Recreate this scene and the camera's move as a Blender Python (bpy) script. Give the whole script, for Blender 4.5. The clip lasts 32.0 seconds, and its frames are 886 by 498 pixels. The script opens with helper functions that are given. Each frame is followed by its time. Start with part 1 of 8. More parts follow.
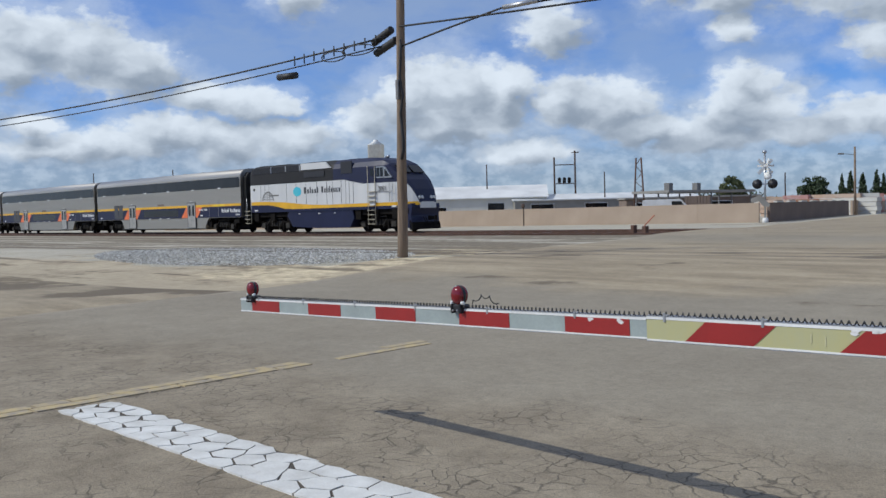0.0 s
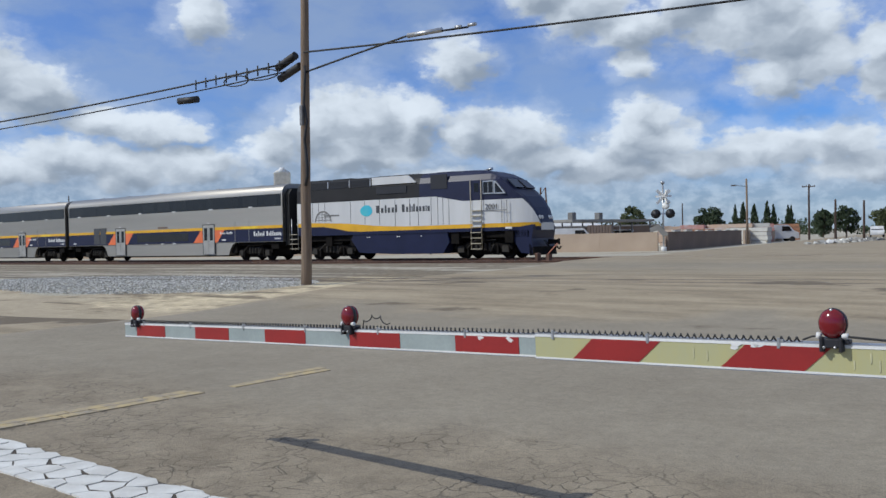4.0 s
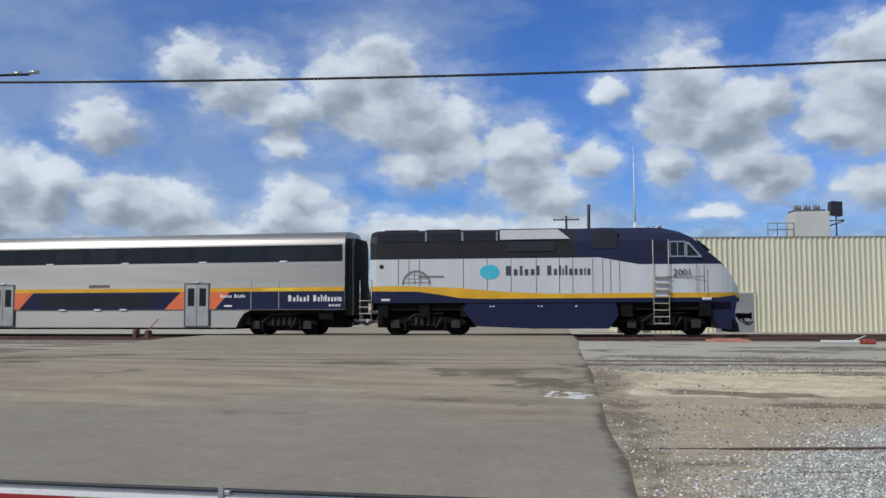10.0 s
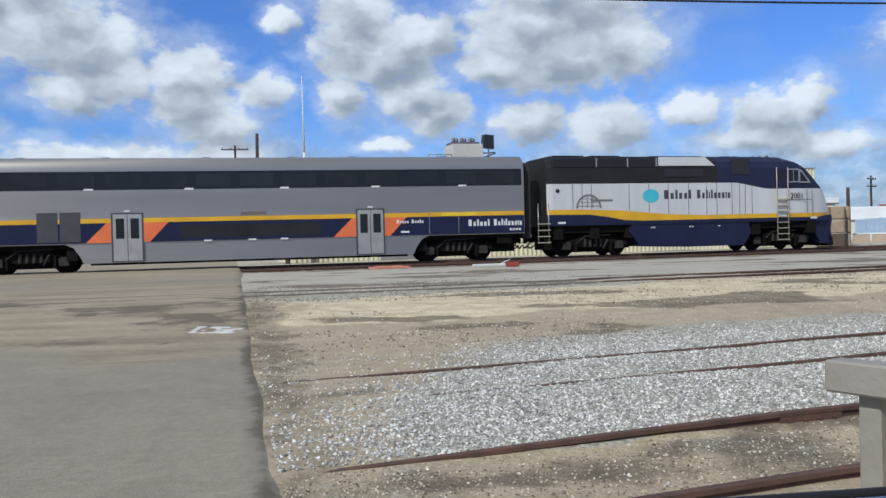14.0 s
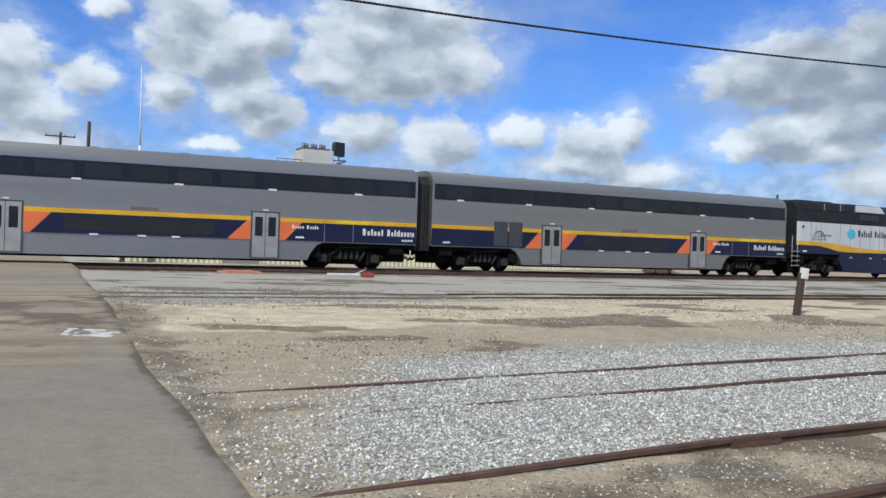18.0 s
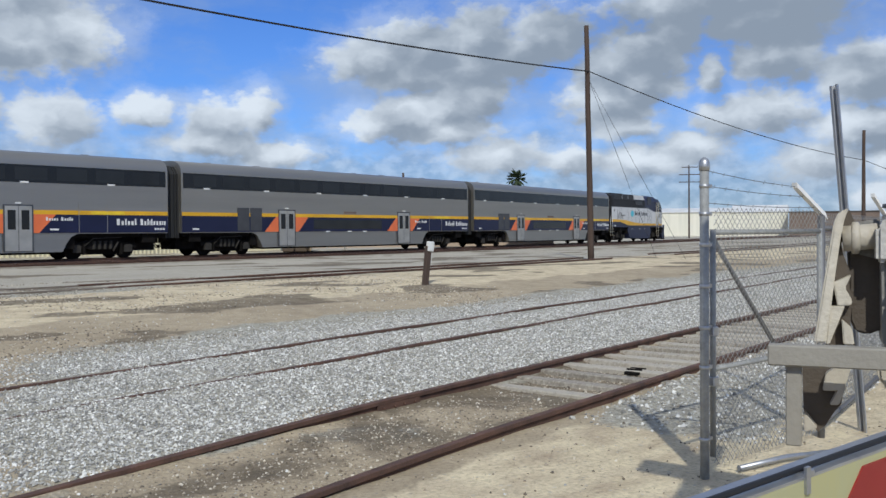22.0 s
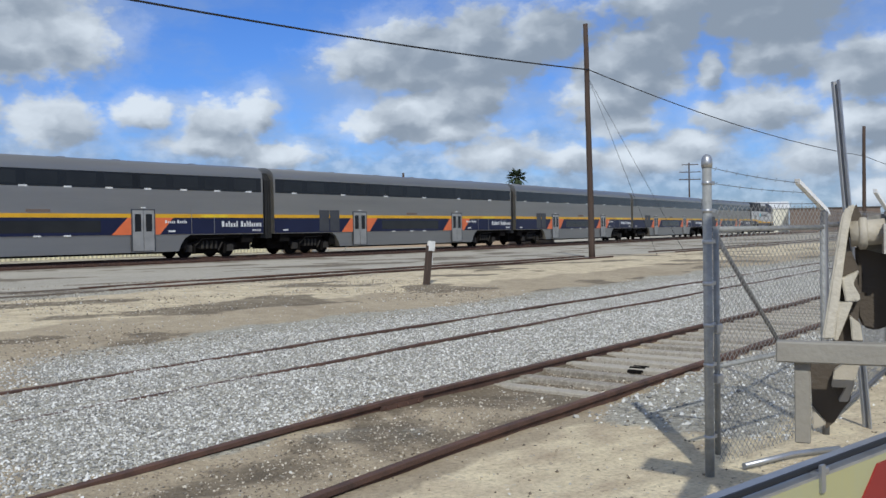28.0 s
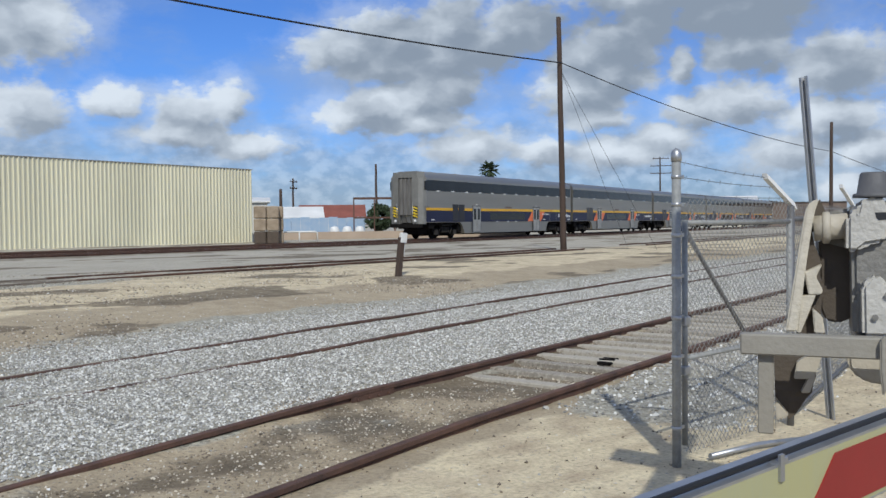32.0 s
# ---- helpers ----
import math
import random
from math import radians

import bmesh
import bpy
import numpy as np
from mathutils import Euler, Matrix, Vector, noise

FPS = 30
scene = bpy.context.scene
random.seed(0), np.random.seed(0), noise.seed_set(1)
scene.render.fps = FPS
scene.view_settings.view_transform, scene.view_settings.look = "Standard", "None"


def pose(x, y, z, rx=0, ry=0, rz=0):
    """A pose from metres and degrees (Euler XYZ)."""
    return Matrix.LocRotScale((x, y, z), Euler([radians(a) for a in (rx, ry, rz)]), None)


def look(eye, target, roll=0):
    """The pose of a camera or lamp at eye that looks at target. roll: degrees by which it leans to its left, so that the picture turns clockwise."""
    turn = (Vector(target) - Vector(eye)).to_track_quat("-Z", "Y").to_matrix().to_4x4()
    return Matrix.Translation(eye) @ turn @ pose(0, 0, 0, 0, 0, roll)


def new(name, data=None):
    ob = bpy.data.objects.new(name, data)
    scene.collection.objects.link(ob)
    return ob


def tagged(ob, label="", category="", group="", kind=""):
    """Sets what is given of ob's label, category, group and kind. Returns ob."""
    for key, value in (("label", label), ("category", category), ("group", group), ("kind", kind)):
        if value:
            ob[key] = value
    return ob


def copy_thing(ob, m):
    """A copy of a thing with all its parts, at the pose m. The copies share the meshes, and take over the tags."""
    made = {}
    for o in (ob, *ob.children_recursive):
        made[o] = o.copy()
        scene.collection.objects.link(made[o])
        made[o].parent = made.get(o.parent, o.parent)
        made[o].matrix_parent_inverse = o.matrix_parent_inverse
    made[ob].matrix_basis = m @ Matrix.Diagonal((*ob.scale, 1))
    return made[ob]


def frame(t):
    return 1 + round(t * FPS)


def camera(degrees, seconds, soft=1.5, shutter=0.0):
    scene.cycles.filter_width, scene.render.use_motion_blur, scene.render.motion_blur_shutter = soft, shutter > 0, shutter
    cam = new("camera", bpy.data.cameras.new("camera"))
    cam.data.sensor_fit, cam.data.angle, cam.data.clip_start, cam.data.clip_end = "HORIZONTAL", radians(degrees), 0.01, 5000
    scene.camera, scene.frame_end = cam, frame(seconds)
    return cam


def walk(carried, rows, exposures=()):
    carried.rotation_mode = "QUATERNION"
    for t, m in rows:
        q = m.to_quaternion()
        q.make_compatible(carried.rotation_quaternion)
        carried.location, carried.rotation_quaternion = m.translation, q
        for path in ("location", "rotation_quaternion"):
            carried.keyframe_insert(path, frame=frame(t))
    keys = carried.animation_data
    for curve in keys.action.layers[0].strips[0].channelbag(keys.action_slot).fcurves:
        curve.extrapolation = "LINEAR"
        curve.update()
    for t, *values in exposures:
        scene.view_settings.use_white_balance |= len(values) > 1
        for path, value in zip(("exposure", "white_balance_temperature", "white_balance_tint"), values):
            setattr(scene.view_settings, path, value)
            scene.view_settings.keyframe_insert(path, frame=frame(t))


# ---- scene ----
# ---- camera: seconds, place, yaw, pitch, roll ----
cam = camera(53.0, 32.0)
PATH = [
    (0, -0.085, -3.020, 1.694, 45.14, -2.43, -1.51),
    (0.5, -0.119, -2.983, 1.684, 44.58, -2.25, -2.37),
    (1, -0.098, -2.955, 1.636, 43.83, -1.83, -2.70),
    (1.5, -0.099, -2.963, 1.607, 44.73, -1.16, -2.57),
    (2, -0.109, -2.995, 1.619, 44.84, -1.10, -1.99),
    (2.5, -0.101, -2.996, 1.621, 44.95, -1.15, -1.71),
    (4.5, -0.041, -2.764, 1.633, 35.73, -0.04, -0.86),
    (5, 0.037, -2.580, 1.625, 32.11, 0.88, -0.39),
    (5.5, 0.063, -2.353, 1.614, 29.48, 1.65, -1.18),
    (6, 0.083, -2.117, 1.601, 29.22, 2.83, -1.57),
    (6.5, 0.212, -1.903, 1.589, 28.18, 2.63, -0.96),
    (7, 0.337, -1.726, 1.577, 26.44, 2.91, 0.98),
    (7.5, 0.509, -1.551, 1.566, 24.11, 3.53, 0.36),
    (8, 0.648, -1.395, 1.561, 25.35, 3.63, 0.27),
    (8.5, 0.754, -1.254, 1.566, 20.73, 3.96, 0.46),
    (9, 0.859, -1.171, 1.580, 19.51, 3.85, 1.65),
    (9.5, 0.935, -1.098, 1.586, 19.63, 3.48, -0.08),
    (10, 1.005, -0.998, 1.599, 16.72, 3.96, -0.19),
    (10.5, 1.099, -0.881, 1.604, 16.44, 4.17, -0.39),
    (11, 1.166, -0.753, 1.590, 14.66, 4.62, -1.07),
    (11.5, 1.257, -0.627, 1.550, 12.06, 3.83, -0.16),
    (12, 1.301, -0.479, 1.538, 9.12, 2.20, -0.20),
    (12.5, 1.300, -0.334, 1.553, 1.56, 1.27, -0.15),
    (13, 1.313, -0.269, 1.544, -3.41, 0.39, -0.26),
    (13.5, 1.327, -0.223, 1.538, -3.00, -0.63, -0.34),
    (14, 1.349, -0.198, 1.539, -3.92, -0.73, -1.49),
    (14.5, 1.324, -0.181, 1.528, -3.65, -0.30, 0.16),
    (16.5, 0.610, 0.104, 1.554, -10.32, 0.18, 1.55),
    (17, 0.397, 0.093, 1.560, -12.84, -0.18, 1.03),
    (17.5, 0.276, 0.149, 1.564, -13.36, -0.39, 2.55),
    (18, 0.217, 0.214, 1.573, -15.08, -0.07, 1.81),
    (18.5, 0.137, 0.194, 1.587, -17.81, -0.42, 2.12),
    (19, 0.041, 0.117, 1.594, -24.60, -0.72, 2.33),
    (19.5, 0.029, 0.072, 1.603, -30.85, -1.28, 2.76),
    (20, 0.022, 0.019, 1.612, -34.91, -0.90, 2.39),
    (20.5, -0.018, -0.006, 1.618, -37.52, -0.89, 1.93),
    (21, -0.033, -0.023, 1.619, -38.11, -0.96, 0.99),
    (21.5, -0.027, -0.027, 1.620, -38.56, -0.87, 0.45),
    (22, -0.019, -0.027, 1.616, -38.16, -1.11, -0.42),
    (22.5, -0.013, -0.015, 1.602, -38.69, -2.18, 1.52),
    (23, -0.000, -0.000, 1.603, -39.00, -3.49, -0.30),
    (23.5, -0.003, -0.000, 1.608, -39.47, -3.37, -1.29),
    (24, -0.001, 0.005, 1.607, -39.81, -3.16, -1.77),
    (24.5, -0.006, 0.002, 1.609, -39.66, -2.78, -1.09),
    (25, -0.018, -0.001, 1.614, -39.58, -2.08, -1.14),
    (25.5, -0.021, -0.006, 1.616, -39.27, -1.57, -1.01),
    (26, -0.023, -0.007, 1.618, -38.78, -1.26, -1.68),
    (26.5, -0.017, -0.006, 1.614, -38.35, -1.10, -1.31),
    (28.5, -0.017, -0.007, 1.614, -38.21, -1.13, -0.81),
    (29, -0.024, -0.012, 1.617, -38.40, -1.10, -0.61),
    (29.5, -0.022, -0.009, 1.616, -38.73, -1.08, -0.46),
    (30, -0.021, -0.008, 1.615, -39.04, -1.16, -0.48),
    (30.5, -0.026, -0.011, 1.616, -39.28, -1.36, -0.57),
    (31, -0.025, -0.013, 1.615, -39.50, -1.53, -0.52),
    (31.5, -0.018, -0.015, 1.614, -39.73, -1.48, -1.36),
    (32, -0.017, -0.017, 1.614, -39.90, -1.68, -0.55),
]


def cam_pose(x, y, z, yaw, pitch, roll):
    return pose(x, y, z, 0, 0, yaw) @ pose(0, 0, 0, 90 + pitch) @ pose(0, 0, 0, 0, 0, roll)


walk(cam, [(r[0], cam_pose(*r[1:])) for r in PATH], exposures=[(0, -0.04, 6150, 6), (4, -0.05, 6150, 6), (7, -0.10, 6150, 6), (11, -0.17, 6150, 6), (13, -0.04, 6150, 6), (14.5, 0.04, 6150, 6), (20, 0.08, 6150, 6), (21.2, -0.06, 6150, 6), (32, -0.1, 6150, 6)])

# ---- sun and sky ----
SUN_AZ = radians(219)      # compass-like angle of the sun from +y towards +x
SUN_EL = radians(40)
sun_dir = Vector((math.sin(SUN_AZ) * math.cos(SUN_EL), math.cos(SUN_AZ) * math.cos(SUN_EL), math.sin(SUN_EL)))
sun = new("sun", bpy.data.lights.new("sun", "SUN"))
sun.data.energy, sun.data.angle, sun.data.color = 3.2, radians(0.6), (1.0, 0.94, 0.85)
sun.matrix_world = look((0, 0, 60), Vector((0, 0, 60)) - sun_dir)


# clouds: azimuth (left of +y), elevation, half width, half height, in degrees
CLOUDS_WEST = [(69.4, 10.4, 2.3, 1.6), (66.6, 10.0, 2.5, 1.8), (64.0, 8.9, 2.3, 1.5), (70.6, 9.2, 1.8, 1.4), (57.5, 7.0, 2.6, 0.9), (60.2, 7.5, 1.7, 0.8), (69.6, 5.5, 1.4, 0.6), (62.0, 5.3, 3.0, 1.0), (58.6, 4.7, 2.1, 1.1), (54.8, 4.9, 2.5, 1.0), (65.3, 4.6, 3.2, 0.8), (68.7, 4.3, 2.7, 0.6), (45.4, 7.7, 2.6, 1.7), (43.2, 7.3, 2.9, 1.9), (40.7, 7.9, 1.8, 1.1), (44.0, 5.5, 3.3, 1.0), (49.8, 5.9, 1.6, 1.1), (35.7, 6.7, 2.7, 1.1), (25.9, 7.1, 1.8, 1.0), (28.9, 4.2, 3.0, 1.0), (32.3, 4.7, 2.4, 0.8), (23.7, 4.3, 2.8, 0.7), (39.7, 3.6, 2.5, 0.7), (26.2, 5.3, 2.6, 0.9)]
CLOUDS_NORTH_WEST = [(53.9, 13.7, 1.5, 1.2), (44.6, 7.7, 2.5, 1.6), (47.0, 7.0, 2.1, 1.4), (43.6, 6.5, 2.7, 1.3), (50.2, 6.1, 1.1, 0.8), (41.2, 6.7, 1.3, 1.5), (37.3, 6.7, 2.0, 1.3), (34.4, 6.3, 2.7, 1.4), (26.3, 7.3, 1.4, 1.0), (26.0, 6.0, 2.5, 1.1), (37.9, 11.1, 1.7, 1.4), (32.7, 15.3, 1.6, 1.3), (29.8, 14.0, 2.5, 1.5), (26.9, 12.7, 2.5, 1.1), (20.6, 15.5, 2.0, 1.7), (20.3, 12.9, 3.6, 1.9), (23.2, 14.3, 2.0, 1.9), (17.5, 11.7, 3.0, 1.8), (16.5, 10.1, 2.6, 1.5), (18.3, 9.1, 2.0, 1.0), (11.7, 10.4, 2.3, 1.3), (11.8, 8.7, 2.3, 1.5), (10.2, 7.2, 2.1, 1.4)]
CLOUDS_NORTH_LOW = [(26.9, 10.6, 1.2, 0.8), (7.2, 9.5, 1.4, 1.0), (6.0, 13.8, 1.0, 0.7), (19.2, 5.0, 3.2, 1.0), (15.0, 5.0, 2.4, 1.0), (9.9, 5.3, 2.4, 1.0), (12.7, 3.6, 3.3, 0.8), (54.9, 6.9, 1.1, 0.6), (54.0, 4.8, 1.7, 0.6), (80, 8, 6, 3), (95, 12, 10, 4), (118, 9, 12, 4)]
CLOUDS_NORTH = [(1.4, 14.0, 1.9, 2.1), (1.8, 11.9, 1.9, 1.7), (-1.5, 12.3, 2.4, 1.7), (-3.5, 12.6, 1.5, 1.2), (-0.4, 11.2, 2.7, 1.2), (-9.5, 12.9, 3.4, 2.1), (-12.4, 13.8, 3.7, 2.2), (-10.6, 15.2, 3.0, 1.4), (-15.2, 11.6, 2.6, 1.8), (-11.3, 10.7, 4.3, 1.5), (-7.7, 10.8, 2.1, 1.1), (-2.2, 9.1, 2.0, 1.3), (-3.7, 8.0, 1.9, 1.2), (2.3, 9.1, 1.2, 1.1), (-9.8, 7.2, 2.1, 1.1), (-14.5, 6.8, 2.2, 1.3), (-19.6, 7.5, 1.6, 0.8), (-24.2, 6.9, 2.1, 1.2), (-26.4, 7.5, 1.1, 1.2), (-23.9, 5.7, 2.6, 0.8), (-27.3, 4.9, 2.3, 0.7), (-0.4, 6.0, 1.4, 0.4)]
CLOUDS_NORTH_EAST = [(-33.5, 10.9, 2.4, 1.2), (-36.8, 11.6, 3.1, 1.6), (-40.4, 12.4, 2.0, 1.6), (-40.1, 10.5, 3.1, 1.4), (-36.1, 10.0, 3.1, 1.0), (-36.2, 7.3, 2.7, 1.3), (-38.7, 8.1, 2.7, 1.4), (-40.9, 8.7, 1.3, 1.1), (-38.1, 6.5, 3.1, 0.8), (-34.1, 6.9, 2.0, 0.8), (-45.0, 12.3, 2.3, 1.6), (-42.9, 11.2, 2.0, 1.3), (-50.9, 10.9, 2.5, 1.7), (-52.8, 12.3, 1.6, 1.3), (-48.9, 9.9, 1.9, 1.6), (-49.0, 8.2, 2.6, 1.4), (-49.4, 6.6, 2.0, 0.8), (-50.6, 9.2, 2.5, 1.3), (-54.9, 9.5, 0.7, 0.9)]
CLOUDS_EAST = [(-54.1, 13.8, 4.8, 1.1), (-58.2, 12.5, 3.5, 1.6), (-60.1, 13.8, 2.7, 1.4), (-58.9, 10.2, 2.4, 1.3), (-58.1, 7.1, 2.6, 1.1), (-55.7, 6.8, 1.7, 1.0), (-53.8, 5.1, 1.9, 0.9), (-41.4, 4.9, 2.7, 0.9), (-46.4, 4.4, 1.9, 0.8), (-50.9, 4.3, 2.9, 0.8), (-63.8, 9.0, 2.9, 1.6), (-63.5, 6.0, 2.6, 1.1), (-65.6, 4.1, 1.7, 1.1), (-61.3, 4.0, 2.4, 1.0), (-65.0, 1.7, 1.7, 0.9), (-78, 9, 9, 4), (-98, 13, 14, 5), (-125, 11, 12, 4)]


def build_world():
    """Blue sky with rows of fair-weather cumulus."""
    w = bpy.data.worlds.new("sky")
    scene.world = w
    w.use_nodes = True
    nt = w.node_tree
    nt.nodes.clear()

    def node(kind, **values):
        n = nt.nodes.new(kind)
        for k, v in values.items():
            n.inputs[int(k[1:])].default_value = v
        return n

    def mathn(op, a, b=None, c=None):
        n = nt.nodes.new("ShaderNodeMath")
        n.operation = op
        for i, v in enumerate((a, b, c)):
            if v is None:
                continue
            if isinstance(v, (int, float)):
                n.inputs[i].default_value = v
            else:
                nt.links.new(v, n.inputs[i])
        return n.outputs[0]

    def ramp(x, a, b):
        n = nt.nodes.new("ShaderNodeMapRange")
        n.interpolation_type = "SMOOTHSTEP"
        nt.links.new(x, n.inputs[0])
        n.inputs[1].default_value, n.inputs[2].default_value = a, b
        return n.outputs[0]

    def mix(f, a, b):
        n = nt.nodes.new("ShaderNodeMix")
        n.data_type = "RGBA"
        nt.links.new(f, n.inputs[0]) if not isinstance(f, float) else None
        for sock, v in ((n.inputs[6], a), (n.inputs[7], b)):
            if isinstance(v, tuple):
                sock.default_value = (*v, 1)
            else:
                nt.links.new(v, sock)
        return n.outputs[2]

    out, bg = nt.nodes.new("ShaderNodeOutputWorld"), nt.nodes.new("ShaderNodeBackground")
    sky = nt.nodes.new("ShaderNodeTexSky")
    sky.sky_type, sky.sun_disc = "NISHITA", False
    sky.sun_elevation, sky.sun_rotation = SUN_EL, SUN_AZ
    sky.air_density, sky.dust_density, sky.ozone_density = 1.0, 0.3, 3.5
    tc = nt.nodes.new("ShaderNodeTexCoord")
    sep = nt.nodes.new("ShaderNodeSeparateXYZ")
    nt.links.new(tc.outputs["Generated"], sep.inputs[0])
    deg = 180 / math.pi
    az = mathn("MULTIPLY", mathn("ARCTAN2", mathn("MULTIPLY", sep.outputs[0], -1.0), sep.outputs[1]), deg)
    el = mathn("MULTIPLY", mathn("ARCSINE", sep.outputs[2]), deg)
    flat = nt.nodes.new("ShaderNodeCombineXYZ")
    nt.links.new(az, flat.inputs[0])
    nt.links.new(el, flat.inputs[1])

    def noise_at(vec, scale, detail, rough=0.55, sy=1.5):
        mp = nt.nodes.new("ShaderNodeMapping")
        mp.inputs["Scale"].default_value = (scale, scale * sy, 1)
        nt.links.new(vec, mp.inputs[0])
        n = nt.nodes.new("ShaderNodeTexNoise")
        n.inputs["Scale"].default_value, n.inputs["Detail"].default_value, n.inputs["Roughness"].default_value = 1.0, detail, rough
        nt.links.new(mp.outputs[0], n.inputs["Vector"])
        return n

    warp = noise_at(flat.outputs[0], 0.5, 6, 0.55)
    wv = nt.nodes.new("ShaderNodeVectorMath")
    wv.operation = "MULTIPLY_ADD"
    nt.links.new(warp.outputs["Color"], wv.inputs[0])
    wv.inputs[1].default_value = (1.8, 1.3, 0)
    nt.links.new(flat.outputs[0], wv.inputs[2])

    def field(vec, aside, shift):
        least = None
        for a, e, rx, ry in CLOUDS_WEST + CLOUDS_NORTH_WEST + CLOUDS_NORTH_LOW + CLOUDS_NORTH + CLOUDS_NORTH_EAST + CLOUDS_EAST:
            n = nt.nodes.new("ShaderNodeVectorMath")
            n.operation = "MULTIPLY_ADD"
            nt.links.new(vec, n.inputs[0])
            n.inputs[1].default_value = (0.86 / rx, 0.86 / ry, 0)
            n.inputs[2].default_value = (-0.86 * (a + 0.9 + aside) / rx, -0.86 * (e + 0.65 + shift) / ry, 0)
            ln = nt.nodes.new("ShaderNodeVectorMath")
            ln.operation = "LENGTH"
            nt.links.new(n.outputs[0], ln.inputs[0])
            if least is None:
                least = ln.outputs["Value"]
            else:
                m = nt.nodes.new("ShaderNodeMath")
                m.operation = "SMOOTH_MIN"
                nt.links.new(least, m.inputs[0])
                nt.links.new(ln.outputs["Value"], m.inputs[1])
                m.inputs[2].default_value = 0.25
                least = m.outputs[0]
        return least

    here = field(wv.outputs[0], 0.0, 0.0)
    sunward = field(wv.outputs[0], -0.5, -0.9)
    fine = noise_at(flat.outputs[0], 0.8, 7, 0.55)
    grain = mathn("MULTIPLY", mathn("SUBTRACT", fine.outputs["Fac"], 0.5), 1.3)
    puff = mathn("ADD", here, grain)
    core = ramp(puff, 1.42, 0.72)
    haze_n = noise_at(flat.outputs[0], 0.28, 7, 0.62)
    halo = mathn("MULTIPLY", ramp(mathn("ADD", here, mathn("MULTIPLY", mathn("SUBTRACT", haze_n.outputs["Fac"], 0.5), 2.4)), 1.95, 0.9), 0.36)
    density = mathn("MAXIMUM", core, halo)
    # undersides are greyer, tops catch the sun
    lift = mathn("ADD", mathn("MULTIPLY", mathn("SUBTRACT", sunward, here), 0.8), mathn("MULTIPLY", mathn("ADD", here, mathn("MULTIPLY", grain, 0.4)), 0.48))
    lumps = noise_at(wv.outputs[0], 0.34, 3, 0.5)
    lift = mathn("ADD", lift, mathn("MULTIPLY", mathn("SUBTRACT", lumps.outputs["Fac"], 0.5), 1.9))
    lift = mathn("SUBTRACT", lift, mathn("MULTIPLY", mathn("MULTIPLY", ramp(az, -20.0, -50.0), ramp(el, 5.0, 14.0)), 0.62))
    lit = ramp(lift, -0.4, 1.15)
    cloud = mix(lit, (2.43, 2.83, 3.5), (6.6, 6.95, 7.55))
    # thin veil, wisps to the west, and a lumpy hazy bank towards the horizon
    veil_n = noise_at(wv.outputs[0], 0.07, 7, 0.58, 2.4)
    west = ramp(az, 8.0, 52.0)
    wisps = mathn("MULTIPLY", ramp(mathn("ADD", veil_n.outputs["Fac"], mathn("MULTIPLY", west, 0.1)), 0.42, 0.68), 0.45)
    veil = mathn("MAXIMUM", mathn("ADD", wisps, mathn("MULTIPLY", mathn("MULTIPLY", west, ramp(el, 6.0, 14.0)), 0.2)), mathn("MULTIPLY", ramp(el, 18.0, 34.0), 0.55))
    bank_n = noise_at(flat.outputs[0], 0.2, 6, 0.6, 2.0)
    bank = mathn("MULTIPLY", ramp(mathn("ADD", el, mathn("MULTIPLY", bank_n.outputs["Fac"], -14.0)), 1.0, -4.0), 0.6)
    tint = nt.nodes.new("ShaderNodeMix")
    tint.data_type, tint.blend_type = "RGBA", "MULTIPLY"
    tint.inputs[0].default_value = 1.0
    nt.links.new(sky.outputs["Color"], tint.inputs[6])
    tint.inputs[7].default_value = (0.425, 0.615, 1.03, 1)
    veil_c = mix(ramp(el, 14.0, 34.0), (3.05, 3.7, 4.85), (5.0, 5.25, 5.7))
    c = mix(veil, tint.outputs[2], veil_c)
    c = mix(bank, c, mix(ramp(fine.outputs["Fac"], 0.38, 0.66), (2.5, 2.95, 3.65), (4.6, 4.95, 5.5)))
    c = mix(density, c, cloud)
    nt.links.new(c, bg.inputs["Color"])
    bg.inputs["Strength"].default_value = 0.12
    nt.links.new(bg.outputs[0], out.inputs[0])


build_world()


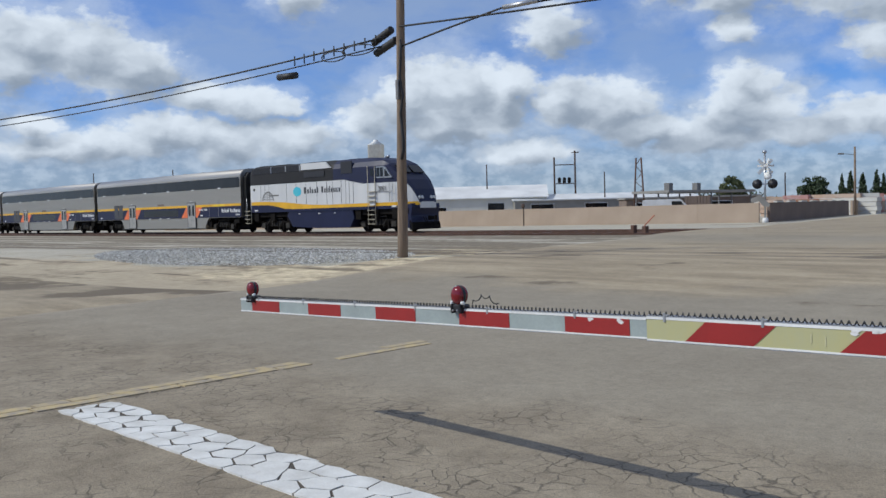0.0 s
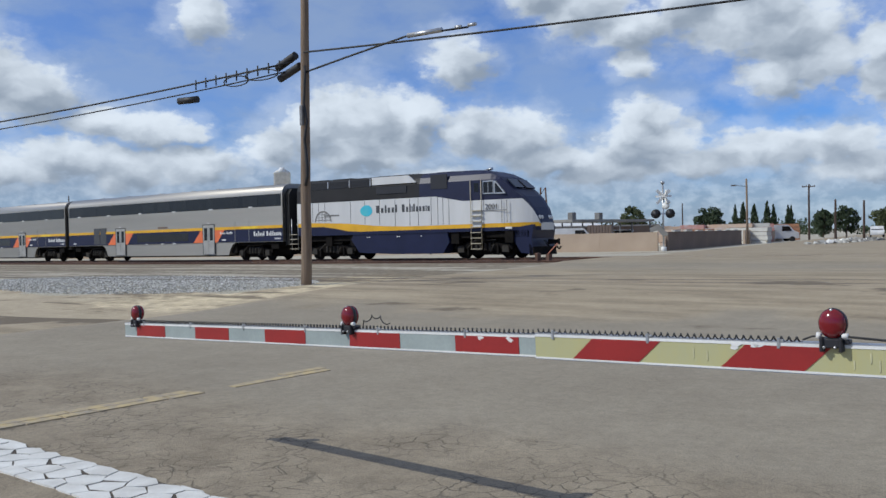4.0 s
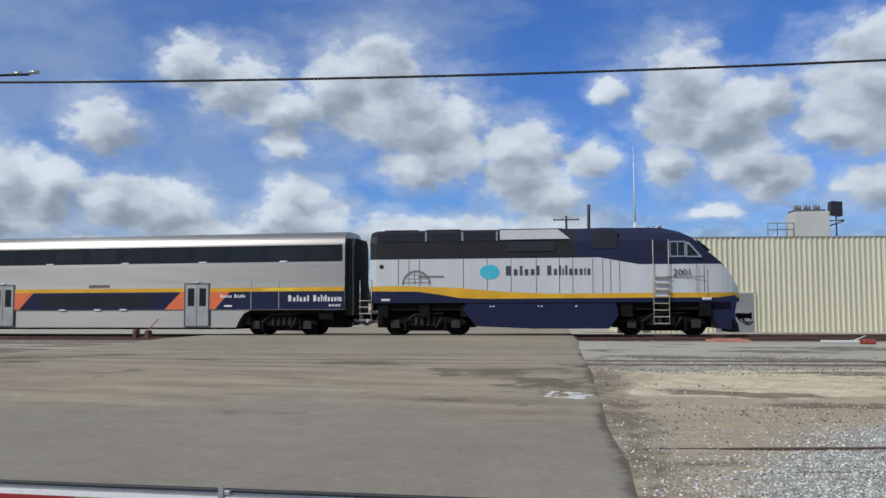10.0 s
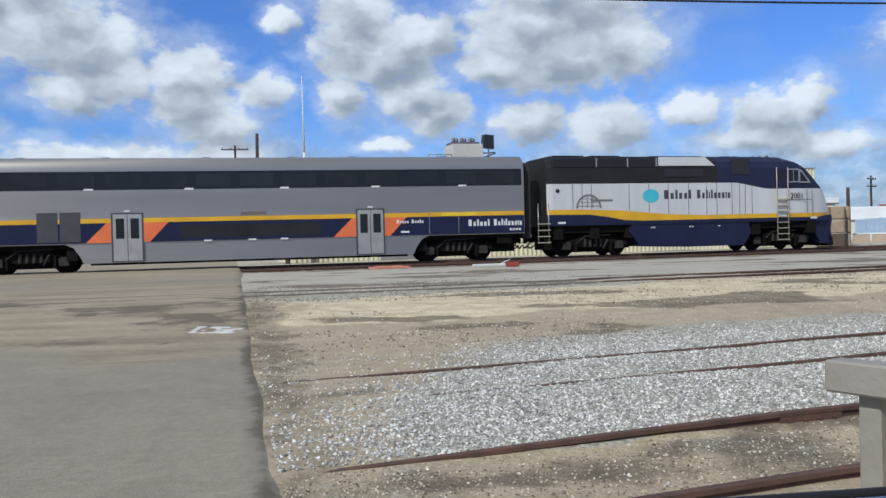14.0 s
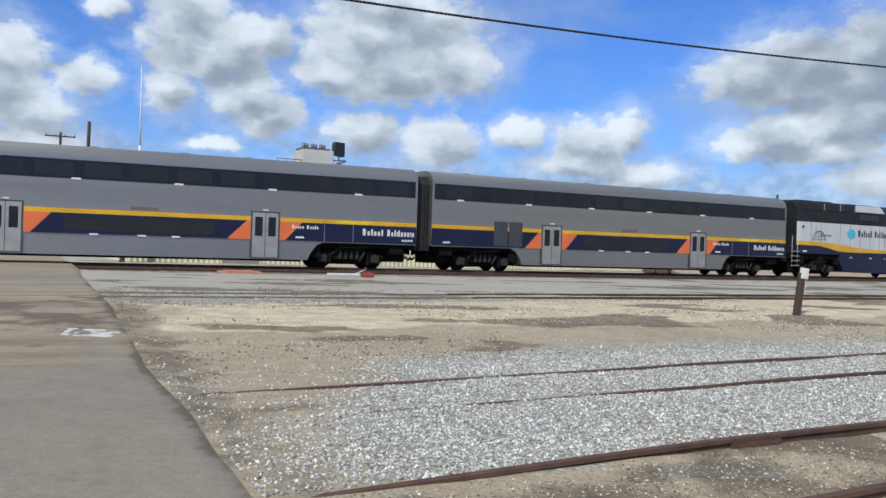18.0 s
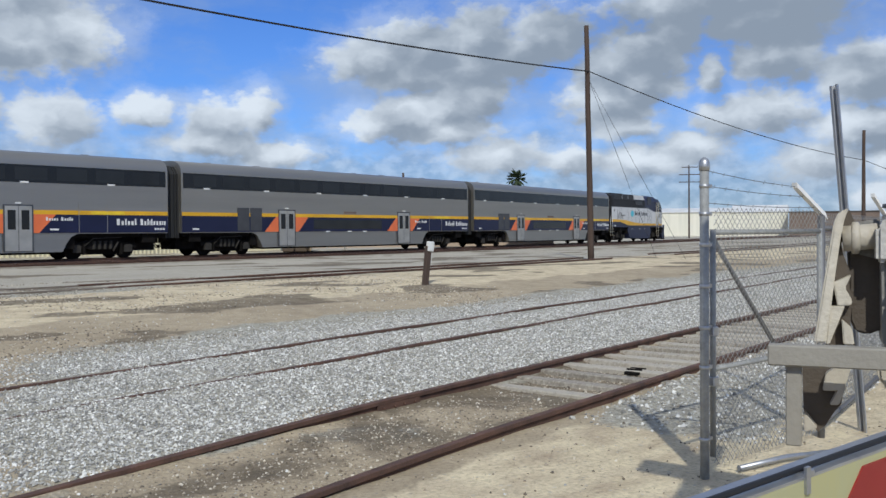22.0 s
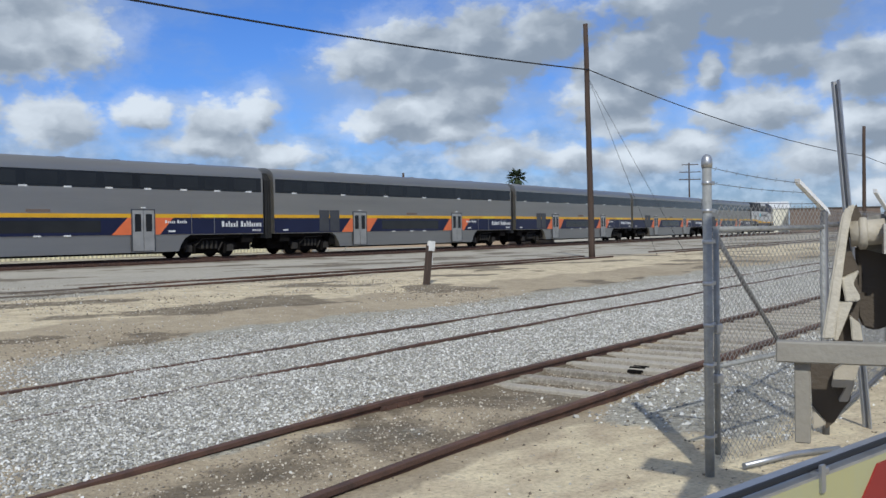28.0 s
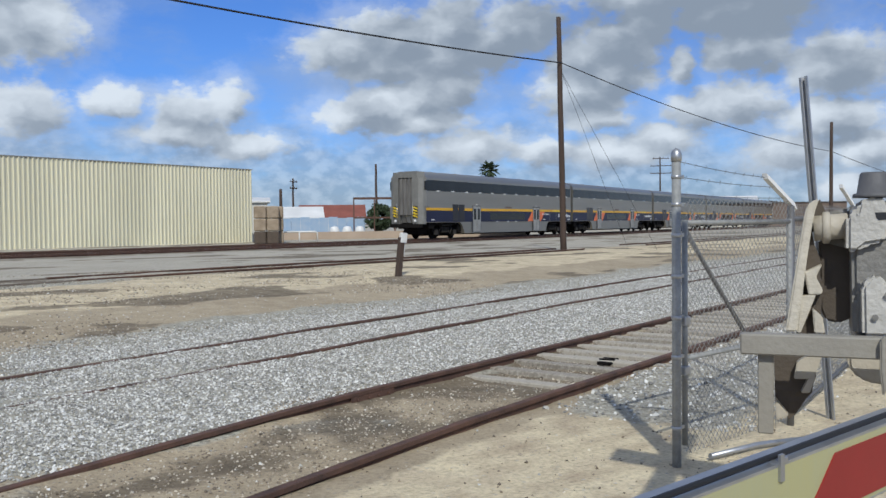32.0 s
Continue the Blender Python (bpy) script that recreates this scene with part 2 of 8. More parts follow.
# ---- materials ----
def mat(name, color, rough=0.6, metal=0.0, color2=None, scale=6.0, bump=0.0, bscale=60.0, spec=0.5, stretch=(1, 1, 1), rand=0.0, contrast=0.5):
    """A surface with two scales of variation: patches between two colours, fine grain, and relief."""
    m = bpy.data.materials.new(name)
    m.use_nodes = True
    nt = m.node_tree
    b = nt.nodes["Principled BSDF"]
    b.inputs["Roughness"].default_value, b.inputs["Metallic"].default_value = rough, metal
    b.inputs["Specular IOR Level"].default_value = spec
    color2 = color2 or tuple(c * 0.72 for c in color)
    tc = nt.nodes.new("ShaderNodeTexCoord")
    mp = nt.nodes.new("ShaderNodeMapping")
    mp.inputs["Scale"].default_value = stretch
    nt.links.new(tc.outputs["Object"], mp.inputs["Vector"])
    n1, n2 = nt.nodes.new("ShaderNodeTexNoise"), nt.nodes.new("ShaderNodeTexNoise")
    n1.inputs["Scale"].default_value, n1.inputs["Detail"].default_value = scale, 6
    n2.inputs["Scale"].default_value, n2.inputs["Detail"].default_value = bscale, 3
    for n in (n1, n2):
        nt.links.new(mp.outputs[0], n.inputs["Vector"])
    ramp = nt.nodes.new("ShaderNodeValToRGB")
    ramp.color_ramp.elements[0].position, ramp.color_ramp.elements[1].position = 0.5 - contrast / 2, 0.5 + contrast / 2
    ramp.color_ramp.elements[0].color, ramp.color_ramp.elements[1].color = (*color2, 1), (*color, 1)
    add = nt.nodes.new("ShaderNodeMath")
    add.operation = "MULTIPLY_ADD"
    nt.links.new(n2.outputs["Fac"], add.inputs[0])
    add.inputs[1].default_value = 0.35
    sub = nt.nodes.new("ShaderNodeMath")
    sub.operation = "SUBTRACT"
    nt.links.new(n1.outputs["Fac"], sub.inputs[0])
    sub.inputs[1].default_value = 0.175
    nt.links.new(sub.outputs[0], add.inputs[2])
    fac = add.outputs[0]
    if rand:
        oi = nt.nodes.new("ShaderNodeObjectInfo")
        r = nt.nodes.new("ShaderNodeMath")
        r.operation = "MULTIPLY_ADD"
        nt.links.new(oi.outputs["Random"], r.inputs[0])
        r.inputs[1].default_value = rand
        nt.links.new(fac, r.inputs[2])
        fac = r.outputs[0]
    nt.links.new(fac, ramp.inputs[0])
    nt.links.new(ramp.outputs[0], b.inputs["Base Color"])
    if bump:
        bp = nt.nodes.new("ShaderNodeBump")
        bp.inputs["Strength"].default_value, bp.inputs["Distance"].default_value = bump, 0.02
        nt.links.new(n2.outputs["Fac"], bp.inputs["Height"])
        nt.links.new(bp.outputs[0], b.inputs["Normal"])
    return m


M = {}
M["concrete"] = mat("concrete", (0.36, 0.31, 0.25), 0.9, scale=0.8, bump=0.2)
M["rust"] = mat("rust", (0.15, 0.078, 0.052), 0.8, metal=0.1, color2=(0.06, 0.036, 0.028), scale=5, bump=0.3)
M["rail_dusty"] = mat("dusty_rail", (0.2, 0.17, 0.135), 0.8, color2=(0.13, 0.105, 0.085), scale=5)
M["rail_head"] = mat("rail_head", (0.25, 0.23, 0.22), 0.4, metal=0.9, scale=5)
M["tie"] = mat("tie", (0.46, 0.42, 0.35), 0.95, color2=(0.2, 0.175, 0.14), scale=6, bump=0.5, rand=0.3, stretch=(1, 6, 6))
M["navy"] = mat("navy_paint", (0.014, 0.018, 0.055), 0.4, color2=(0.009, 0.012, 0.038), scale=0.8, spec=0.3)
M["black"] = mat("dark_paint", (0.02, 0.02, 0.025), 0.45, scale=1)
M["glass"] = mat("tinted_glass", (0.012, 0.012, 0.014), 0.1, scale=0.6, spec=0.4)
M["yellow"] = mat("yellow_paint", (0.78, 0.43, 0.018), 0.4, scale=1)
M["orange"] = mat("orange_paint", (0.8, 0.18, 0.06), 0.4, scale=1)
M["white"] = mat("white_paint", (0.8, 0.8, 0.78), 0.5, scale=2)
# grimy iron, its colour lowered further to stand for shade under the train
M["undercarriage"] = mat("grimy_shaded_iron", (0.014, 0.012, 0.011), 0.9, color2=(0.006, 0.0055, 0.005), scale=3, bump=0.3, spec=0.12)
M["pole"] = mat("weathered_pole", (0.27, 0.2, 0.14), 0.9, color2=(0.13, 0.095, 0.07), scale=3, bump=0.5, stretch=(4, 4, 0.3))
M["darkpole"] = mat("creosote_pole", (0.075, 0.05, 0.038), 0.9, scale=3, bump=0.5, stretch=(4, 4, 0.3))
M["galv"] = mat("galvanised", (0.5, 0.51, 0.52), 0.42, metal=0.8, color2=(0.38, 0.39, 0.41), scale=12)
M["red_sheet"] = mat("red_reflective", (0.3, 0.016, 0.014), 0.5, color2=(0.24, 0.013, 0.012), scale=4)
M["white_sheet"] = mat("white_reflective", (0.34, 0.39, 0.38), 0.5, scale=4)
M["yellow_sheet"] = mat("faded_yellow_reflective", (0.44, 0.41, 0.19), 0.5, color2=(0.4, 0.4, 0.24), scale=3, stretch=(2, 1, 0.5))
M["pale_streak"] = mat("pale_streak", (0.56, 0.54, 0.33), 0.6, scale=6)
M["tan"] = mat("tan_cast_iron", (0.5, 0.455, 0.37), 0.6, color2=(0.4, 0.36, 0.29), scale=5, bump=0.15)
M["cable"] = mat("cable_black", (0.015, 0.015, 0.017), 0.6, scale=4)
M["red_lens"] = mat("red_lens", (0.2, 0.008, 0.014), 0.14, color2=(0.14, 0.006, 0.011), scale=9, spec=0.6)


def fluted_steel():
    """Stainless whose fine horizontal flutes smear reflections up and down."""
    m = mat("stainless", (0.46, 0.435, 0.39), 0.42, metal=0.9, color2=(0.375, 0.355, 0.32), scale=0.6, stretch=(0.3, 4, 4), contrast=0.8)
    nt = m.node_tree
    b = nt.nodes["Principled BSDF"]
    b.inputs["Anisotropic"].default_value, b.inputs["Anisotropic Rotation"].default_value = 0.55, 0.25
    tg = nt.nodes.new("ShaderNodeTangent")
    tg.direction_type, tg.axis = "RADIAL", "Z"
    nt.links.new(tg.outputs[0], b.inputs["Tangent"])
    return m


M["steel"] = fluted_steel()
M["door_steel"] = mat("door_steel", (0.5, 0.485, 0.45), 0.45, metal=0.6, scale=2)
M["silver"] = mat("silver_paint", (0.64, 0.64, 0.63), 0.4, metal=0.1, color2=(0.54, 0.54, 0.535), scale=0.8, stretch=(2, 2, 0.4))
M["roof_navy"] = mat("roof_charcoal", (0.022, 0.022, 0.024), 0.6, color2=(0.012, 0.012, 0.014), scale=0.9, spec=0.25)
M["cab_navy"] = mat("cab_navy", (0.016, 0.02, 0.055), 0.45, color2=(0.012, 0.015, 0.04), scale=0.8, spec=0.3)
M["pane_glass"] = mat("coach_pane", (0.02, 0.021, 0.023), 0.1, color2=(0.009, 0.009, 0.011), scale=0.7, rand=0.3, spec=0.36)
M["dark_slate"] = mat("dark_slate_panel", (0.06, 0.062, 0.068), 0.5, color2=(0.04, 0.042, 0.048), scale=2)
M["truck_grey"] = mat("dusty_truck_iron", (0.042, 0.037, 0.031), 0.9, color2=(0.018, 0.016, 0.014), scale=5, bump=0.3)
M["rubber"] = mat("rubber", (0.02, 0.02, 0.02), 0.75, scale=2, bump=0.2)
M["seam"] = mat("dark_seam", (0.06, 0.065, 0.075), 0.6, scale=2)
M["cyan"] = mat("cyan_paint", (0.03, 0.42, 0.62), 0.4, color2=(0.12, 0.5, 0.5), scale=1.2)
M["slate"] = mat("slate_paint", (0.2, 0.195, 0.185), 0.5, scale=2)
M["bright_yellow"] = mat("bright_yellow", (0.85, 0.6, 0.03), 0.4, scale=2)
M["road_white"] = mat("road_white", (0.72, 0.72, 0.69), 0.8, color2=(0.5, 0.49, 0.46), scale=5, bump=0.2)
M["road_yellow"] = mat("road_yellow", (0.46, 0.36, 0.19), 0.88, color2=(0.3, 0.26, 0.2), scale=7, bump=0.2, contrast=0.3)
M["crack_dark"] = mat("crack_dirt", (0.1, 0.083, 0.064), 0.95, color2=(0.06, 0.05, 0.04), scale=6)
M["mesh_wire"] = mat("weathered_wire", (0.3, 0.3, 0.29), 0.55, metal=0.3, scale=9)
M["galv_dark"] = mat("weathered_zinc", (0.2, 0.2, 0.205), 0.6, metal=0.6, scale=9)
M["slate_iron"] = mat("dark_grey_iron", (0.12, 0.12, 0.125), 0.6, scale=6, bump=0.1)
M["grey_door"] = mat("grey_door", (0.3, 0.3, 0.3), 0.5, scale=1)
M["salmon"] = mat("salmon_paint", (0.55, 0.22, 0.15), 0.8, scale=3)
M["dull_red"] = mat("dull_red", (0.35, 0.05, 0.04), 0.7, scale=3)
M["leaf"] = mat("dark_foliage", (0.05, 0.075, 0.03), 0.8, color2=(0.022, 0.038, 0.018), scale=1.5)
M["leaf_light"] = mat("spring_foliage", (0.1, 0.115, 0.045), 0.8, color2=(0.055, 0.07, 0.03), scale=1.5)
M["bark"] = mat("bark", (0.1, 0.075, 0.055), 0.9, scale=4, bump=0.4)
M["tan_wall"] = mat("tan_block_wall", (0.44, 0.35, 0.27), 0.9, color2=(0.36, 0.28, 0.21), scale=0.5)
M["brown_wall"] = mat("brown_block_wall", (0.2, 0.15, 0.12), 0.9, scale=0.5)
M["white_wall"] = mat("white_siding", (0.62, 0.61, 0.56), 0.7, color2=(0.5, 0.49, 0.45), scale=0.6)
M["cream_wall"] = mat("cream_metal_wall", (0.74, 0.71, 0.6), 0.55, color2=(0.62, 0.6, 0.5), scale=0.5, stretch=(3, 3, 0.2))
M["white_roof"] = mat("white_roof", (0.78, 0.78, 0.76), 0.5, scale=0.4)
M["grey_wall"] = mat("grey_siding", (0.3, 0.29, 0.27), 0.8, scale=0.8)
M["dark_roof"] = mat("dark_roof", (0.09, 0.085, 0.08), 0.8, scale=1)
M["ochre_wall"] = mat("ochre_wall", (0.5, 0.33, 0.13), 0.85, scale=0.6)
M["red_roof"] = mat("red_roof", (0.26, 0.085, 0.06), 0.8, scale=0.8)
M["blue_sheet"] = mat("blue_sheeting", (0.22, 0.34, 0.5), 0.6, color2=(0.35, 0.42, 0.5), scale=1.2)
M["brown_bale"] = mat("brown_bales", (0.4, 0.32, 0.23), 0.95, color2=(0.2, 0.15, 0.1), scale=2, bump=0.5)
M["car_white"] = mat("car_white", (0.7, 0.7, 0.7), 0.3, scale=1)
M["car_dark"] = mat("car_dark", (0.04, 0.045, 0.06), 0.3, scale=1)
M["tyre"] = mat("tyre", (0.02, 0.02, 0.02), 0.8, scale=3)
M["lumber"] = mat("stacked_lumber", (0.45, 0.3, 0.2), 0.85, color2=(0.5, 0.42, 0.36), scale=1.5)
M["brick_red"] = mat("red_stacks", (0.42, 0.13, 0.1), 0.85, color2=(0.5, 0.4, 0.38), scale=1.5)
M["siding"] = mat("cream_siding", (0.72, 0.68, 0.5), 0.45, color2=(0.6, 0.57, 0.42), scale=0.4, stretch=(1, 1, 0.15), rand=0.12)

M["end_grey"] = mat("end_grey_paint", (0.24, 0.235, 0.215), 0.5, metal=0.3, color2=(0.17, 0.165, 0.15), scale=2)
M["curtain"] = mat("gangway_curtain", (0.2, 0.19, 0.175), 0.8, color2=(0.06, 0.058, 0.055), scale=1.5, stretch=(6, 6, 0.5))
M["galv_mid"] = mat("dull_zinc", (0.36, 0.365, 0.355), 0.62, metal=0.25, color2=(0.22, 0.225, 0.22), scale=14, bump=0.2)
M["ladder_tan"] = mat("ladder_paint", (0.5, 0.45, 0.34), 0.6, scale=3)
M["rust_stack"] = mat("rusty_stacks", (0.4, 0.2, 0.1), 0.85, color2=(0.25, 0.12, 0.08), scale=1.5)
M["arm_white"] = mat("bright_white_paint", (0.85, 0.85, 0.84), 0.4, color2=(0.75, 0.75, 0.74), scale=6)
M["crumb"] = mat("asphalt_crumbs", (0.13, 0.115, 0.095), 0.95, color2=(0.2, 0.18, 0.15), scale=9)
M["tan_light"] = mat("pale_cast_iron", (0.6, 0.55, 0.45), 0.65, color2=(0.45, 0.41, 0.33), scale=7, bump=0.25)
M["cast_light"] = mat("pale_grey_cast_iron", (0.56, 0.54, 0.49), 0.6, color2=(0.4, 0.385, 0.35), scale=9, bump=0.3)
M["cast_grey"] = mat("grey_cast_iron", (0.24, 0.23, 0.21), 0.6, color2=(0.16, 0.155, 0.14), scale=7, bump=0.3)
M["cast_beam"] = mat("dull_tan_iron", (0.3, 0.28, 0.235), 0.6, color2=(0.24, 0.22, 0.185), scale=4, bump=0.15)
# dark brown that stands for shade in the gate casting's recesses
M["recess_shade"] = mat("shaded_recess_iron", (0.075, 0.06, 0.045), 0.7, color2=(0.09, 0.07, 0.05), scale=6, bump=0.2)


def noise_node(nt, vec, scale, detail=5, rough=0.6):
    n = nt.nodes.new("ShaderNodeTexNoise")
    n.inputs["Scale"].default_value, n.inputs["Detail"].default_value, n.inputs["Roughness"].default_value = scale, detail, rough
    nt.links.new(vec, n.inputs["Vector"])
    return n.outputs["Fac"]


def stretched(nt, vec, scale):
    m = nt.nodes.new("ShaderNodeMapping")
    m.inputs["Scale"].default_value = scale
    nt.links.new(vec, m.inputs[0])
    return m.outputs[0]


def two_tone(nt, fac, dark_c, light_c, a=0.3, b=0.7):
    r = nt.nodes.new("ShaderNodeValToRGB")
    r.color_ramp.elements[0].position, r.color_ramp.elements[1].position = a, b
    r.color_ramp.elements[0].color, r.color_ramp.elements[1].color = (*dark_c, 1), (*light_c, 1)
    nt.links.new(fac, r.inputs[0])
    return r.outputs[0]


def mixed(nt, fac, a, b, kind="MIX"):
    n = nt.nodes.new("ShaderNodeMix")
    n.data_type, n.blend_type = "RGBA", kind
    if isinstance(fac, float):
        n.inputs[0].default_value = fac
    else:
        nt.links.new(fac, n.inputs[0])
    for sock, v in ((n.inputs[6], a), (n.inputs[7], b)):
        if isinstance(v, tuple):
            sock.default_value = (*v, 1)
        else:
            nt.links.new(v, sock)
    return n.outputs[2]


def start_material(name, rough):
    m = bpy.data.materials.new(name)
    m.use_nodes = True
    nt = m.node_tree
    b = nt.nodes["Principled BSDF"]
    b.inputs["Roughness"].default_value = rough
    b.inputs["Specular IOR Level"].default_value = 0.25
    tc = nt.nodes.new("ShaderNodeTexCoord")
    at = nt.nodes.new("ShaderNodeAttribute")
    at.attribute_name = "zone"
    sep = nt.nodes.new("ShaderNodeSeparateColor")
    nt.links.new(at.outputs["Color"], sep.inputs[0])
    return m, nt, b, tc.outputs["Object"], sep.outputs, at.outputs["Alpha"]


def broken_up(nt, value, noise, spread=0.9, a=0.36, b=0.62):
    """A zone with a ragged border."""
    k = nt.nodes.new("ShaderNodeMath")
    k.operation = "MULTIPLY_ADD"
    nt.links.new(noise, k.inputs[0])
    k.inputs[1].default_value = spread
    nt.links.new(value, k.inputs[2])
    r = nt.nodes.new("ShaderNodeMapRange")
    r.interpolation_type = "SMOOTHSTEP"
    nt.links.new(k.outputs[0], r.inputs[0])
    r.inputs[1].default_value, r.inputs[2].default_value = a + spread * 0.5, b + spread * 0.5
    return r.outputs[0]


def ground_material():
    """Dirt, gravel, sand, dark soil and grey dust, laid out by the sheet's zones."""
    m, nt, b, p, z, grey = start_material("ground_mix", 0.95)
    big, mid, fine = noise_node(nt, p, 0.35, 6), noise_node(nt, p, 3.0, 6), noise_node(nt, p, 28.0, 4)
    dirt = mixed(nt, 0.5, two_tone(nt, big, (0.330, 0.268, 0.181), (0.543, 0.451, 0.310)), two_tone(nt, mid, (0.320, 0.259, 0.176), (0.553, 0.461, 0.318)))
    drift = noise_node(nt, stretched(nt, p, (0.8, 2.4, 1.0)), 1.5, 8, 0.66)
    sand = mixed(nt, 0.6, two_tone(nt, drift, (0.4, 0.315, 0.21), (0.77, 0.665, 0.45), 0.36, 0.58), two_tone(nt, mid, (0.48, 0.385, 0.265), (0.75, 0.645, 0.435), 0.35, 0.62))
    vo = nt.nodes.new("ShaderNodeTexVoronoi")
    vo.inputs["Scale"].default_value = 26
    nt.links.new(p, vo.inputs["Vector"])
    bw = nt.nodes.new("ShaderNodeSeparateColor")
    nt.links.new(vo.outputs["Color"], bw.inputs[0])
    stones = mixed(nt, 0.55, two_tone(nt, bw.outputs[0], (0.145, 0.136, 0.107), (0.660, 0.625, 0.516), 0.0, 1.0), two_tone(nt, mid, (0.320, 0.296, 0.232), (0.524, 0.489, 0.400)))
    dusty = mixed(nt, 0.5, two_tone(nt, mid, (0.388, 0.352, 0.284), (0.533, 0.493, 0.404)), two_tone(nt, big, (0.369, 0.334, 0.267), (0.533, 0.493, 0.404)))
    edge = noise_node(nt, p, 1.4, 9, 0.7)
    grav = broken_up(nt, z[0], edge, 1.3)
    c = mixed(nt, grey, dirt, dusty)
    c = mixed(nt, broken_up(nt, z[1], edge, 1.2), c, sand)
    c = mixed(nt, grav, c, stones)
    soil = two_tone(nt, mid, (0.097, 0.077, 0.053), (0.233, 0.188, 0.129))
    f = nt.nodes.new("ShaderNodeMath")
    f.operation = "MULTIPLY"
    nt.links.new(broken_up(nt, z[2], noise_node(nt, p, 2.3, 9, 0.72), 1.5, 0.3, 0.75), f.inputs[0])
    f.inputs[1].default_value = 0.82
    c = mixed(nt, f.outputs[0], c, soil)
    c = mixed(nt, 0.5, c, two_tone(nt, fine, (0.3, 0.3, 0.3), (1.0, 1.0, 1.0), 0.25, 0.55), "MULTIPLY")
    peb = nt.nodes.new("ShaderNodeTexVoronoi")
    peb.inputs["Scale"].default_value = 11
    nt.links.new(p, peb.inputs["Vector"])
    spot = nt.nodes.new("ShaderNodeMapRange")
    nt.links.new(peb.outputs["Distance"], spot.inputs[0])
    spot.inputs[1].default_value, spot.inputs[2].default_value, spot.inputs[3].default_value, spot.inputs[4].default_value = 0.12, 0.2, 0.55, 0.0
    c = mixed(nt, spot.outputs[0], c, two_tone(nt, edge, (0.116, 0.103, 0.086), (0.582, 0.545, 0.464), 0.4, 0.6))
    nt.links.new(c, b.inputs["Base Color"])
    bp = nt.nodes.new("ShaderNodeBump")
    bp.inputs["Strength"].default_value, bp.inputs["Distance"].default_value = 0.7, 0.03
    h = nt.nodes.new("ShaderNodeMath")
    h.operation = "MULTIPLY_ADD"
    nt.links.new(vo.outputs["Distance"], h.inputs[0])
    nt.links.new(grav, h.inputs[1])
    nt.links.new(fine, h.inputs[2])
    nt.links.new(h.outputs[0], bp.inputs["Height"])
    nt.links.new(bp.outputs[0], b.inputs["Normal"])
    return m


